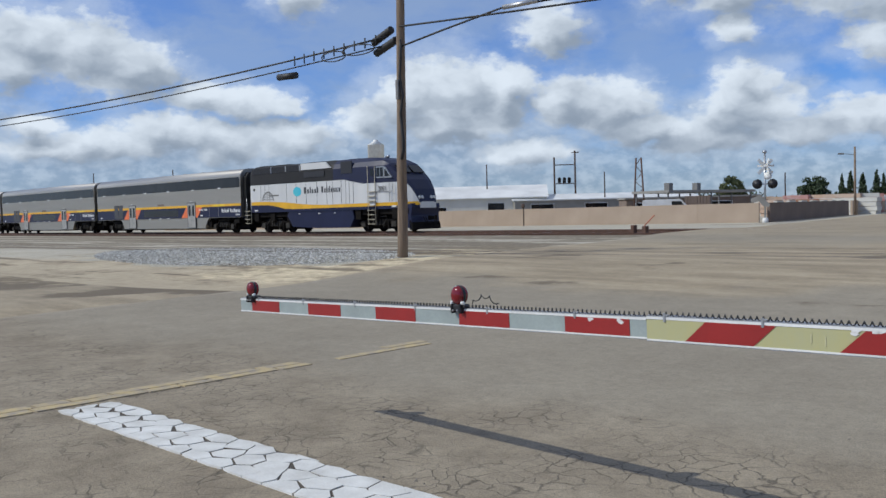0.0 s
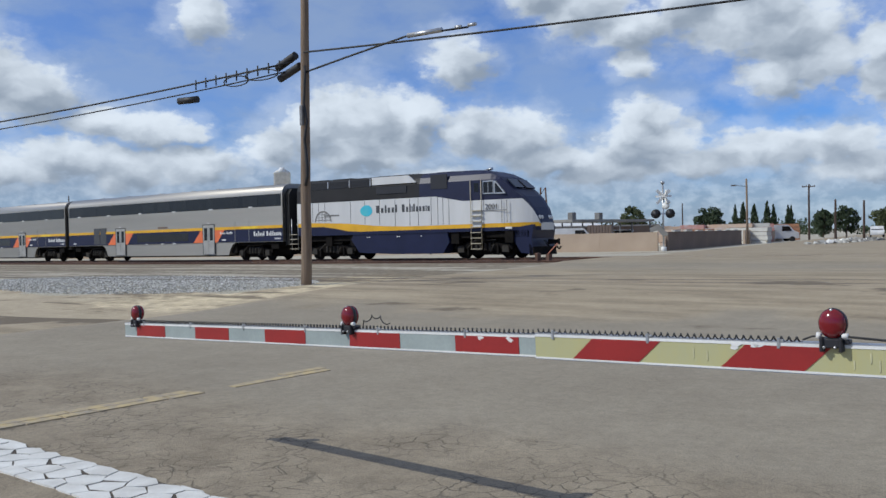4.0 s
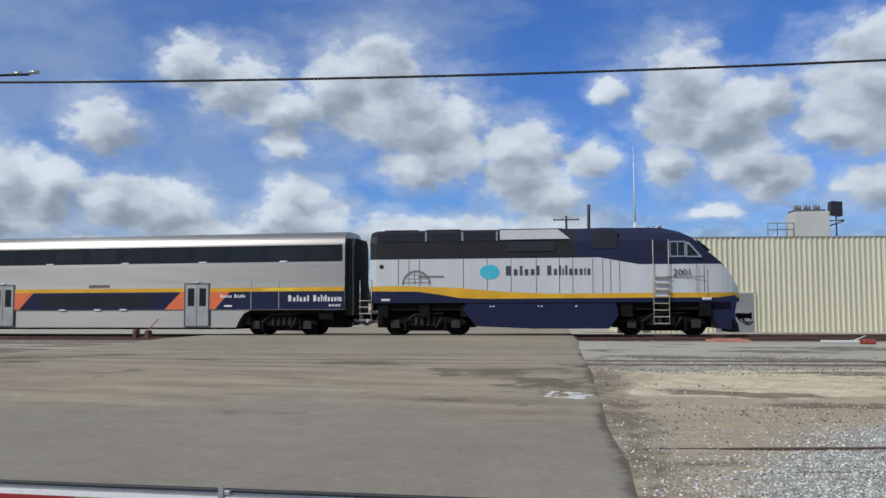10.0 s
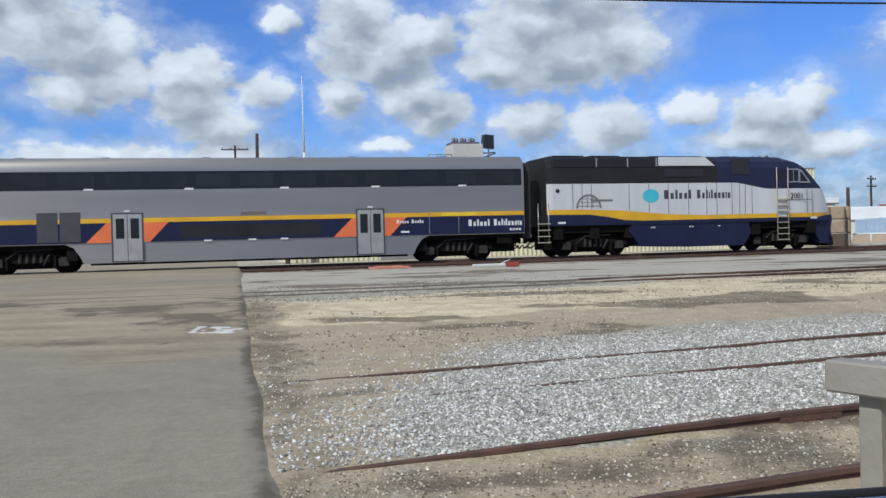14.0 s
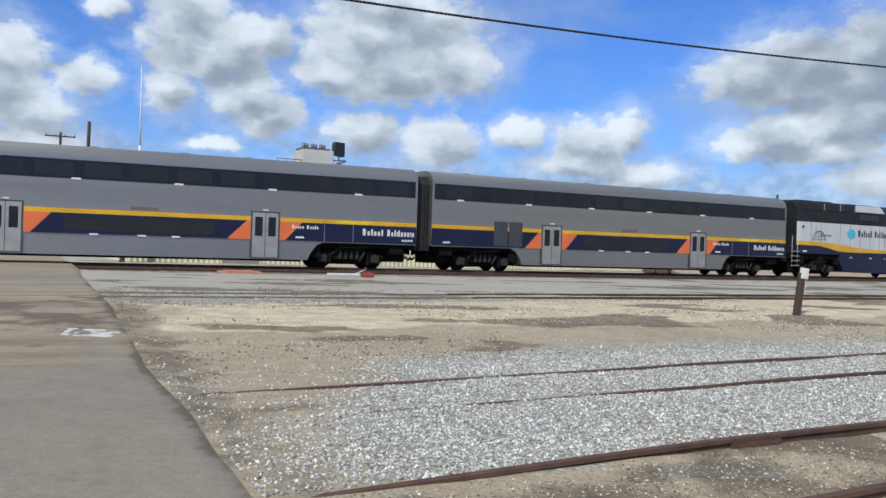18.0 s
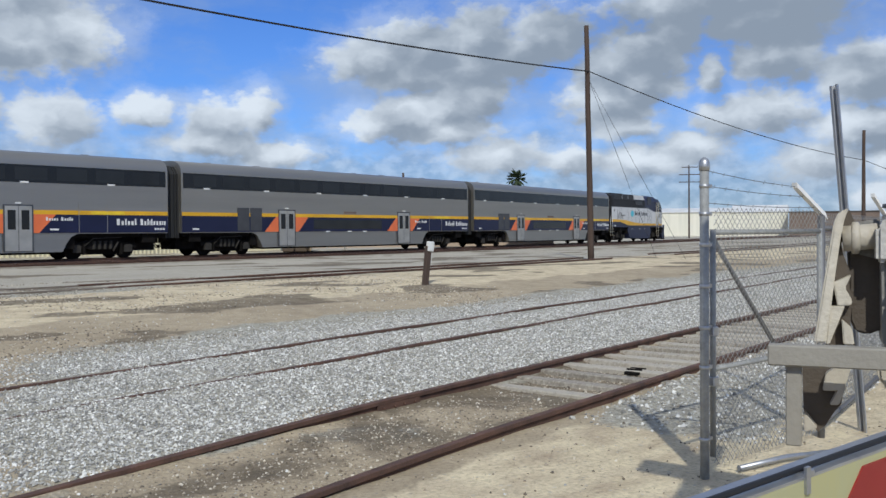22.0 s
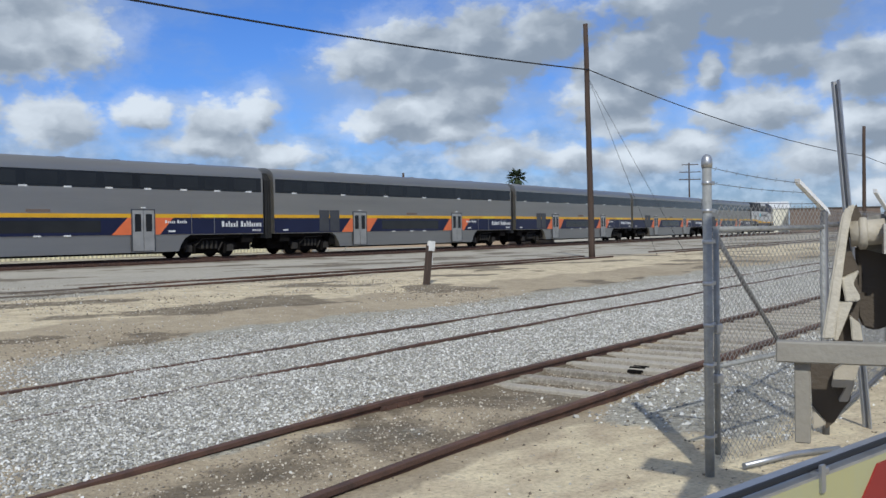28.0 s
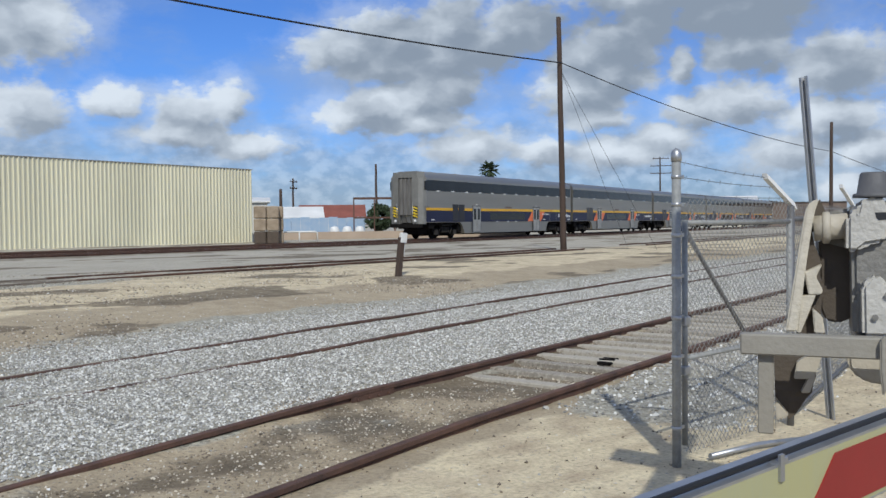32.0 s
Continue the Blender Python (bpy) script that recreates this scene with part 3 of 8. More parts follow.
def asphalt_material():
    """Aged asphalt: patches, dust, stains and alligator cracks where the sheet says so."""
    m, nt, b, p, z, _ = start_material("aged_asphalt", 0.85)
    big, mid, fine = noise_node(nt, p, 0.25, 6), noise_node(nt, p, 1.6, 6), noise_node(nt, p, 70.0, 3)
    c = mixed(nt, 0.5, two_tone(nt, big, (0.262, 0.227, 0.172), (0.37, 0.325, 0.249)), two_tone(nt, mid, (0.275, 0.238, 0.181), (0.37, 0.325, 0.249)))
    old = mixed(nt, 0.5, two_tone(nt, mid, (0.194, 0.156, 0.109), (0.359, 0.302, 0.218), 0.36, 0.62), two_tone(nt, big, (0.252, 0.209, 0.151), (0.378, 0.326, 0.244)))
    c = mixed(nt, z[1], c, old)
    trail = noise_node(nt, stretched(nt, p, (0.25, 1.6, 1.0)), 0.9, 8, 0.66)
    dust = mixed(nt, 0.6, two_tone(nt, mid, (0.285, 0.228, 0.152), (0.43, 0.354, 0.242)), two_tone(nt, trail, (0.22, 0.178, 0.122), (0.5, 0.422, 0.3), 0.34, 0.62))
    c = mixed(nt, z[0], c, dust)
    c = mixed(nt, broken_up(nt, z[2], noise_node(nt, p, 1.1, 9, 0.7), 1.4), c, (0.184, 0.149, 0.105))
    c = mixed(nt, 0.5, c, two_tone(nt, fine, (0.4, 0.4, 0.4), (1, 1, 1), 0.3, 0.58), "MULTIPLY")
    c = mixed(nt, 0.3, c, two_tone(nt, noise_node(nt, p, 9.0, 6, 0.7), (0.5, 0.5, 0.5), (1, 1, 1), 0.35, 0.6), "MULTIPLY")
    wob = nt.nodes.new("ShaderNodeTexNoise")
    wob.inputs["Scale"].default_value, wob.inputs["Detail"].default_value = 2.2, 5
    nt.links.new(p, wob.inputs["Vector"])
    va = nt.nodes.new("ShaderNodeVectorMath")
    va.operation = "MULTIPLY_ADD"
    nt.links.new(wob.outputs["Color"], va.inputs[0])
    va.inputs[1].default_value = (0.5, 0.5, 0)
    nt.links.new(p, va.inputs[2])
    vo = nt.nodes.new("ShaderNodeTexVoronoi")
    vo.feature = "DISTANCE_TO_EDGE"
    vo.inputs["Scale"].default_value = 5.5
    nt.links.new(va.outputs[0], vo.inputs["Vector"])
    mr = nt.nodes.new("ShaderNodeMapRange")
    nt.links.new(vo.outputs["Distance"], mr.inputs[0])
    mr.inputs[1].default_value, mr.inputs[2].default_value, mr.inputs[3].default_value, mr.inputs[4].default_value = 0.0, 0.05, 0.75, 0.0
    gate = nt.nodes.new("ShaderNodeMapRange")
    nt.links.new(noise_node(nt, p, 0.9, 8, 0.7), gate.inputs[0])
    gate.inputs[1].default_value, gate.inputs[2].default_value = 0.42, 0.56
    f = nt.nodes.new("ShaderNodeMath")
    f.operation = "MULTIPLY"
    nt.links.new(mr.outputs[0], f.inputs[0])
    nt.links.new(z[1], f.inputs[1])
    g = nt.nodes.new("ShaderNodeMath")
    g.operation = "MULTIPLY"
    nt.links.new(f.outputs[0], g.inputs[0])
    nt.links.new(gate.outputs[0], g.inputs[1])
    c = mixed(nt, g.outputs[0], c, (0.058, 0.049, 0.038))
    nt.links.new(c, b.inputs["Base Color"])
    bp = nt.nodes.new("ShaderNodeBump")
    bp.inputs["Strength"].default_value, bp.inputs["Distance"].default_value = 0.5, 0.012
    h = nt.nodes.new("ShaderNodeMath")
    h.operation = "SUBTRACT"
    nt.links.new(fine, h.inputs[0])
    nt.links.new(g.outputs[0], h.inputs[1])
    nt.links.new(h.outputs[0], bp.inputs["Height"])
    nt.links.new(bp.outputs[0], b.inputs["Normal"])
    return m


def stone_material():
    m = bpy.data.materials.new("broken_stone")
    m.use_nodes = True
    nt = m.node_tree
    b = nt.nodes["Principled BSDF"]
    b.inputs["Roughness"].default_value = 0.9
    ge = nt.nodes.new("ShaderNodeNewGeometry")
    r = nt.nodes.new("ShaderNodeValToRGB")
    r.color_ramp.elements[0].color, r.color_ramp.elements[1].color = (0.17, 0.166, 0.155, 1), (0.82, 0.81, 0.77, 1)
    e = r.color_ramp.elements.new(0.55)
    e.color = (0.43, 0.42, 0.385, 1)
    nt.links.new(ge.outputs["Random Per Island"], r.inputs[0])
    nt.links.new(r.outputs[0], b.inputs["Base Color"])
    return m


M["ground"], M["asphalt"], M["stone"] = ground_material(), asphalt_material(), stone_material()
M["grit"] = stone_material()
M["grit"].name = "brown_grit"
for e, c in zip(M["grit"].node_tree.nodes["Color Ramp"].color_ramp.elements, ((0.1, 0.08, 0.06), (0.3, 0.25, 0.185), (0.66, 0.6, 0.49))):
    e.color = (*c, 1)


# ---- mesh helpers ----
def obj(name, bm, material, parent=None, label="", smooth=False):
    me = bpy.data.meshes.new(name)
    if smooth:
        for f in bm.faces:
            f.smooth = True
    bm.normal_update()
    bm.to_mesh(me)
    bm.free()
    for m in material if isinstance(material, (list, tuple)) else (material,):
        me.materials.append(m)
    ob = new(name, me)
    if parent:
        ob.parent = parent
    if label:
        tagged(ob, label)
    return ob


def part(name, bm, material, parent, label="", smooth=False):
    return obj(name, bm, material, parent, label, smooth)


def thing(name, m, label, category, group="", kind=""):
    ob = new(name)
    ob.matrix_world = m
    return tagged(ob, label, category, group, kind)


def box(bm, x0, x1, y0, y1, z0, z1, mi=0, bevel=0.0):
    vs = [bm.verts.new((x, y, z)) for z in (z0, z1) for x, y in ((x0, y0), (x1, y0), (x1, y1), (x0, y1))]
    fs = [bm.faces.new([vs[i] for i in q]) for q in ((3, 2, 1, 0), (4, 5, 6, 7), (0, 1, 5, 4), (1, 2, 6, 5), (2, 3, 7, 6), (3, 0, 4, 7))]
    for f in fs:
        f.material_index = mi
    if bevel:
        es = {e for f in fs for e in f.edges}
        bmesh.ops.bevel(bm, geom=list(es), offset=bevel, segments=1, affect="EDGES")
    return vs


def prism(bm, poly, a, b, axis="y", mi=0):
    """A polygon drawn in two axes, extruded along the third from a to b."""
    def at(p, q, s):
        return {"x": (s, p, q), "y": (p, s, q), "z": (p, q, s)}[axis]
    lo, hi = [bm.verts.new(at(p, q, a)) for p, q in poly], [bm.verts.new(at(p, q, b)) for p, q in poly]
    n = len(poly)
    fs = [bm.faces.new(lo[::-1]), bm.faces.new(hi)]
    fs += [bm.faces.new((lo[i], lo[(i + 1) % n], hi[(i + 1) % n], hi[i])) for i in range(n)]
    for f in fs:
        f.material_index = mi
    return fs


def tube(bm, pts, r, n=8, mi=0, r2=None, caps=True):
    """A round bar along points, radius r at the start to r2 at the end."""
    pts = [Vector(p) for p in pts]
    r2 = r if r2 is None else r2
    rings = []
    up = None
    for i, p in enumerate(pts):
        d = (pts[min(i + 1, len(pts) - 1)] - pts[max(i - 1, 0)]).normalized()
        if up is None:
            up = Vector((0, 0, 1)) if abs(d.z) < 0.9 else Vector((1, 0, 0))
        a = d.cross(up).normalized()
        b = a.cross(d).normalized()
        up = b
        k = r + (r2 - r) * i / max(1, len(pts) - 1)
        rings.append([bm.verts.new(p + a * (k * math.cos(2 * math.pi * j / n)) + b * (k * math.sin(2 * math.pi * j / n))) for j in range(n)])
    for q, w in zip(rings, rings[1:]):
        for j in range(n):
            f = bm.faces.new((q[j], q[(j + 1) % n], w[(j + 1) % n], w[j]))
            f.material_index, f.smooth = mi, True
    if caps:
        bm.faces.new(rings[0][::-1]).material_index = mi
        bm.faces.new(rings[-1]).material_index = mi
    return rings


def lathe(bm, prof, n=16, mi=0, m=None):
    """Profile of (radius, z) turned round z."""
    rings = []
    for r, z in prof:
        rings.append([bm.verts.new((r * math.cos(2 * math.pi * j / n), r * math.sin(2 * math.pi * j / n), z)) for j in range(n)])
    for q, w in zip(rings, rings[1:]):
        for j in range(n):
            f = bm.faces.new((q[j], q[(j + 1) % n], w[(j + 1) % n], w[j]))
            f.material_index, f.smooth = mi, True
    bm.faces.new(rings[0][::-1]).material_index = mi
    bm.faces.new(rings[-1]).material_index = mi
    vs = [v for r in rings for v in r]
    if m is not None:
        bmesh.ops.transform(bm, matrix=m, verts=vs)
    return vs


def smooth01(a, b, x):
    t = min(1.0, max(0.0, (x - a) / (b - a)))
    return t * t * (3 - 2 * t)


# ---- the plan ----
def slope_at(x):
    return 0.185 + 0.00266 * min(65.0, max(-70.0, x))


CURVE = []          # the train's track: arc length, x, y, heading


def build_curve():
    x, y, s = 0.0, 41.8, 0.0
    right = []
    while x < 420:
        right.append((s, x, y, math.atan(slope_at(x))))
        m = slope_at(x + 0.5)
        x, y, s = x + 1, y + m, s + math.hypot(1, m)
    x, y, s = 0.0, 41.8, 0.0
    left = []
    while x > -420:
        m = slope_at(x - 0.5)
        x, y, s = x - 1, y - m, s - math.hypot(1, m)
        left.append((s, x, y, math.atan(slope_at(x))))
    CURVE.extend(left[::-1] + right)


build_curve()
CS = np.array(CURVE)


def on_track(s, off=0.0):
    """The point of the line at arc length s, off metres to the far side, and its heading."""
    x, y, h = (float(np.interp(s, CS[:, 0], CS[:, k])) for k in (1, 2, 3))
    return x - off * math.sin(h), y + off * math.cos(h), h


def track_v(x, y):
    """Distance from the train's line towards the far side, roughly."""
    yt = float(np.interp(x, CS[:, 1], CS[:, 2]))
    return (y - yt) * math.cos(math.atan(slope_at(x)))


RAIL_TOP = 0.45


# ---- ground ----
def steps(a, b, d):
    return [a + d * i for i in range(int(round((b - a) / d)) + 1)]


def vnoise(x, y, seed=0, octaves=4):
    """Smooth value noise on arrays."""
    out, amp, tot = np.zeros_like(x), 1.0, 0.0
    rng = np.random.RandomState(seed)
    for o in range(octaves):
        tab = rng.rand(64, 64)
        xi, yi = np.floor(x).astype(int), np.floor(y).astype(int)
        fx, fy = x - xi, y - yi
        fx, fy = fx * fx * (3 - 2 * fx), fy * fy * (3 - 2 * fy)
        g = lambda i, j: tab[i % 64, j % 64]
        out += amp * ((g(xi, yi) * (1 - fx) + g(xi + 1, yi) * fx) * (1 - fy) + (g(xi, yi + 1) * (1 - fx) + g(xi + 1, yi + 1) * fx) * fy)
        tot += amp
        x, y, amp = x * 2.03 + 7.1, y * 2.03 + 3.7, amp * 0.5
    return out / tot


def sstep(a, b, x):
    t = np.clip((x - a) / (b - a), 0, 1)
    return t * t * (3 - 2 * t)


def across(x, y):
    """Distance from the nearest track's far rail, away from the camera's side."""
    return -0.242 * (x - 4.04) + 0.970 * (y - 6.6)


def track_v_np(x, y):
    yt = np.interp(x, CS[:, 1], CS[:, 2])
    return (y - yt) * np.cos(np.arctan(0.185 + 0.00266 * np.clip(x, -70, 65)))


def ground_np(x, y):
    v = track_v_np(x, y)
    z = 0.3 * sstep(-30, -22, v) + 0.035 * sstep(-8, -6, v) * sstep(4.5, 2.8, v)
    near = sstep(60, 30, np.hypot(x, y))
    z = z + near * (0.05 * (vnoise(x * 0.5, y * 0.5, 3) - 0.5) + 0.02 * (vnoise(x * 2.3, y * 2.3, 5) - 0.5)) * sstep(0.4, 1.5, x - road_x(y) - 0.2)
    w = across(x, y)
    return z - (0.035 + 0.025 * sstep(5.0, 6.5, x)) * sstep(-1.6, -1.3, w) * sstep(0.1, -0.2, w)


def road_x(y):
    return -0.165 * (y - 5.5)


def grid_mesh(name, X, Y, Z, material, label, zones=None, kind="structure"):
    nx, ny = X.shape
    verts = np.stack([X, Y, Z], -1).reshape(-1, 3)
    i = np.arange(nx * ny).reshape(nx, ny)
    faces = np.stack([i[:-1, :-1], i[1:, :-1], i[1:, 1:], i[:-1, 1:]], -1).reshape(-1, 4)
    me = bpy.data.meshes.new(name)
    me.from_pydata(verts.tolist(), [], faces.tolist())
    me.polygons.foreach_set("use_smooth", [True] * len(me.polygons))
    if zones is not None:
        at = me.color_attributes.new("zone", "FLOAT_COLOR", "POINT")
        at.data.foreach_set("color", zones.reshape(-1, 4).astype(np.float32).ravel())
    me.materials.append(material)
    return tagged(new(name, me), label, kind=kind)


def ground():
    xs = np.array([-4000, -1500, -600, -300, -200, -150, -110, -80] + steps(-60, -3, 0.75) + steps(-2.75, 26, 0.25) + steps(26.5, 60, 0.75) + [65, 72, 80, 90, 110, 150, 200, 300, 600, 1500, 4000], float)
    ys = np.array([-4000, -1000, -200, -60, -30, -15, -8, -4] + steps(-2, 24, 0.25) + steps(24.75, 60, 0.75) + [65, 72, 80, 95, 120, 150, 200, 400, 1000, 4000], float)
    X, Y = np.meshgrid(xs, ys, indexing="ij")
    w = across(X, Y) + 1.6 * (vnoise(X * 0.45, Y * 0.45, 11) - 0.5)
    n = vnoise(X * 0.8, Y * 0.8, 12)
    edge = X - road_x(Y) - 0.6
    east = sstep(0.1, 1.6, edge + 1.5 * (n - 0.5))
    gravel = sstep(0.0, 0.4, w) * sstep(7.4, 5.6, w) * (0.1 + 0.9 * sstep(0.0, 2.2, edge - 0.5 * np.clip(Y - 7.6, 0, 7))) * sstep(0, 0.5, edge)
    gravel = np.maximum(gravel, sstep(5.2, 6.6, X + 1.5 * (n - 0.5)) * sstep(-1.5, -1.8, across(X, Y)) * sstep(-3.4, -2.7, w))
    gravel = np.maximum(gravel, sstep(1.1, 0.8, np.hypot((X + 29.5) / 9.5, (Y - 15.2) / 4.2) + 0.5 * (n - 0.5)))
    gravel = np.maximum(gravel, 0.8 * sstep(12.5, 13.3, w) * sstep(15.2, 14.4, w) * sstep(14, 4, X) * east)
    gravel = np.maximum(gravel, 0.55 * sstep(-1.4, -1.2, across(X, Y)) * sstep(0, -0.2, across(X, Y)) * sstep(0.35, 0.75, n))
    sand = sstep(8.2, 9.5, w) * sstep(14.5, 12.5, w) * east
    sand = np.maximum(sand, sstep(-1.6, -2.0, across(X, Y)) * (1 - gravel) * east)
    sand = np.maximum(sand, 0.55 * sstep(-25.5, -22.5, X) * sstep(-15.0, -17.0, X - road_x(Y) + 0.9) * sstep(7, 10.5, Y) * sstep(26, 20, Y))
    dark = sstep(0.52, 0.68, vnoise(X * 0.35 + 3, Y * 0.9 + 8, 14)) * (1 - sstep(0.3, 0.7, gravel)) * (0.5 + 0.5 * east)
    dark = np.maximum(dark, 0.6 * sstep(1.0, 0.1, np.abs(edge - 0.25) + 1.0 * (n - 0.45)) * sstep(2, 5, Y) * sstep(28, 20, Y))
    dark = np.where(across(X, Y) < -1.6, dark * 0.15, dark)
    for cx, cy, r in ((4.0, 3.4, 0.35), (4.35, 2.95, 0.3), (3.3, 3.9, 0.25), (5.9, 2.9, 0.4), (4.6, 4.4, 0.3)):
        dark = np.maximum(dark, 0.4 * sstep(1.1, 0.4, np.hypot((X - cx) / (r * 1.4), (Y - cy) / (r * 0.7)) + 0.6 * (n - 0.5)))
    bed = sstep(-1.4, -1.25, across(X, Y)) * sstep(-0.05, -0.2, across(X, Y)) * east
    dark = np.maximum(dark, bed * (0.25 + 0.45 * sstep(0.4, 0.6, n) + 0.7 * sstep(5.6, 6.6, X)))
    v = track_v_np(X, Y)
    dark = np.maximum(dark, 0.85 * sstep(-7, -6.2, v) * sstep(3.5, 2.8, v) * (0.6 + 0.8 * (n - 0.3)))
    left = sstep(-16.5, -18.5, X - road_x(Y))
    streak = vnoise(X * 0.12 + 2, Y * 1.1 + v * 0.6, 61)
    dark = np.maximum(dark, left * sstep(-22.5, -20.5, v) * sstep(3.5, 2.8, v) * (0.35 + 0.9 * sstep(0.35, 0.65, streak)))
    dark = np.maximum(dark, left * sstep(-21, -24, v) * 0.9 * sstep(0.45, 0.65, streak) * (1 - gravel))
    grey = np.maximum(sstep(13.0, 15.5, w), 0.25 * sstep(-14, -20, X)) * (1 - gravel) * (1 - sand)
    Z = np.stack([np.clip(gravel, 0, 1), np.clip(sand, 0, 1), np.clip(dark, 0, 1), np.clip(grey, 0, 1)], -1)
    return grid_mesh("ground", X, Y, ground_np(X, Y), M["ground"], "bare sandy dirt ground with gravel beds and dark stains", Z)


ground()


def road_top(X, Y):
    v = track_v_np(X, Y)
    return 0.3 * sstep(-30, -22, v) + 0.02 + 0.125 * sstep(-10, -5.8, v) * sstep(5, 2.2, v) + 0.015 * (vnoise(X * 0.3, Y * 0.3, 33) - 0.5)


def road():
    ys = np.array([-60, -30, -20, -14, -10, -7] + steps(-5, 30, 0.33) + steps(31, 70, 1.5) + [75, 85, 100, 120, 150, 180, 220, 300, 420, 600], float)
    cs = np.array([-17.45] + steps(-17.2, 0.4, 0.4) + [0.6, 0.85], float)
    C, Y = np.meshgrid(cs, ys, indexing="ij")
    ragged = 0.1 * (vnoise(Y * 0.7, Y * 0 + 2, 31) - 0.5) * (C > 0.5) * (Y < 40)
    X = road_x(Y) + C + ragged
    Z = road_top(X, Y) - 0.16 * ((C > 0.7) | (C < -17.3))
    n = vnoise(X * 0.5, Y * 0.5, 32)
    dust = sstep(11.5, 13.5, Y + 5 * (n - 0.5)) * sstep(30, 24, Y + 5 * (n - 0.5))
    dust = np.maximum(dust, 0.8 * sstep(30, 34, Y))
    crack = sstep(3.6, 2.2, Y + 1.8 * (n - 0.5) - 0.02 * X)
    stain = 0.55 * sstep(0.5, 0.72, vnoise(X * 0.5 + 4, Y * 0.9 + 9, 35)) * sstep(9, 13, Y) * sstep(26, 19, Y)
    stain = np.maximum(stain, 0.8 * sstep(0.55, 0.0, np.abs(C - 0.62) + 0.3 * n) * sstep(3, 6, Y) * sstep(30, 24, Y))
    for cx, cy in ((-5.9, 3.46), (-5.2, 3.9), (-4.3, 3.5), (-12.8, 2.97), (-11.7, 2.98), (-10.8, 3.08), (-9.9, 3.5), (-4.0, 2.92), (-2.6, 3.4)):
        stain = np.maximum(stain, 0.3 * sstep(1.0, 0.2, np.hypot((X - cx) / 0.9, (Y - cy) / 0.35)))
    zone = np.stack([dust, crack, stain, np.ones_like(dust)], -1)
    return grid_mesh("road", X, Y, Z, M["asphalt"], "worn grey asphalt street with cracked and dusty patches", zone)


road()


def side_street():
    xs = np.array([-400, -200, -120, -90] + steps(-70, -24, 1.0) + steps(-23.5, -15, 0.5), float)
    ts = np.array(steps(0, 1, 0.05), float)
    X, T = np.meshgrid(xs, ts, indexing="ij")
    top = 7.6 + 0.17 * (X + 17) + 1.2 * (vnoise(X * 0.3, X * 0, 41) - 0.5)
    Y = -30 + T * (top + 30)
    n = vnoise(X * 0.4, Y * 0.4, 42)
    zone = np.stack([0.7 + 0.3 * sstep(0.4, 0.7, n), 0.5 * sstep(0.45, 0.6, n), 0.85 * sstep(0.42, 0.62, vnoise(X * 0.2, Y * 0.55, 43)), np.ones_like(n)], -1)
    return grid_mesh("pavement", X, Y, np.full_like(X, 0.012) + 0.3 * sstep(-30, -22, track_v_np(X, Y)), M["asphalt"], "dirty brownish asphalt side street", zone)


side_street()


def broken_line():
    """The white stop line, cracked into plates."""
    rng = random.Random(4)
    bm = bmesh.new()
    x0, x1, y0 = -8.0, 0.1, 0.0
    corner = {}

    def at(i, j):
        """Corner of a six-sided plate, shared with its neighbours."""
        if (i, j) not in corner:
            y = min(max(y0 + 0.19 * j + rng.uniform(-0.03, 0.03), y0 + rng.uniform(0, 0.015)), y0 + 0.55 - rng.uniform(0, 0.015))
            corner[i, j] = (min(max(x0 + 0.135 * i + rng.uniform(-0.04, 0.04), x0), x1), y)
        return corner[i, j]

    for j in range(-1, 4):
        for i in range(-2 + (j % 2), 64, 2):
            q = [at(i, j), at(i + 1, j - 0.33), at(i + 2, j), at(i + 2, j + 0.66), at(i + 1, j + 1), at(i, j + 0.66)]
            cx, cy = sum(p[0] for p in q) / 6, sum(p[1] for p in q) / 6
            area = sum(q[k - 1][0] * q[k][1] - q[k][0] * q[k - 1][1] for k in range(6)) / 2
            if area < 0.006 or rng.random() < 0.012:
                continue
            k = 1 - rng.uniform(0.045, 0.085)
            q = [(cx + (a - cx) * k, cy + (b - cy) * k) for a, b in q]
            prism(bm, q, 0.012, 0.032 + rng.uniform(0, 0.004), axis="z")
    box(bm, x0 + 0.06, x1, y0 + 0.03, y0 + 0.52, 0.01, 0.029, mi=1)
    tagged(obj("road_marking", bm, [M["road_white"], M["crack_dark"]]), "cracked and flaking white stop line on the asphalt", kind="structure")
    for off in (0, 0.165):
        bm = bmesh.new()
        y = -16.0
        while y < 4.4:
            ln = rng.uniform(0.3, 0.9)
            if rng.random() < (0.97 if y < 2 else 0.75):
                a = -8.45 + off + rng.uniform(-0.012, 0.012)
                prism(bm, [(a, y), (a + 0.15, y + rng.uniform(-0.03, 0.03)), (a + 0.15, y + ln), (a, y + ln + rng.uniform(-0.03, 0.03))], 0.012, 0.03, axis="z")
            y += ln + rng.uniform(0.01, 0.04)
        tagged(obj("road_marking", bm, M["road_yellow"]), "faded yellow centre line worn off the asphalt", kind="structure")
    bm = bmesh.new()
    for _ in range(34):
        a, b, r = rng.uniform(-1.75, -1.0), rng.uniform(14.1, 14.8), rng.uniform(0.02, 0.07)
        top = float(road_top(np.array(a), np.array(b))) + 0.006 + 0.002 * rng.random()
        prism(bm, [(a + r * 1.5 * math.cos(k), b + r * math.sin(k)) for k in (0, 1.1, 2.2, 3.3, 4.2, 5.3)], top - 0.05, top, axis="z")
    tagged(obj("road_marking", bm, M["road_white"]), "remains of white paint on the street", kind="structure")


broken_line()

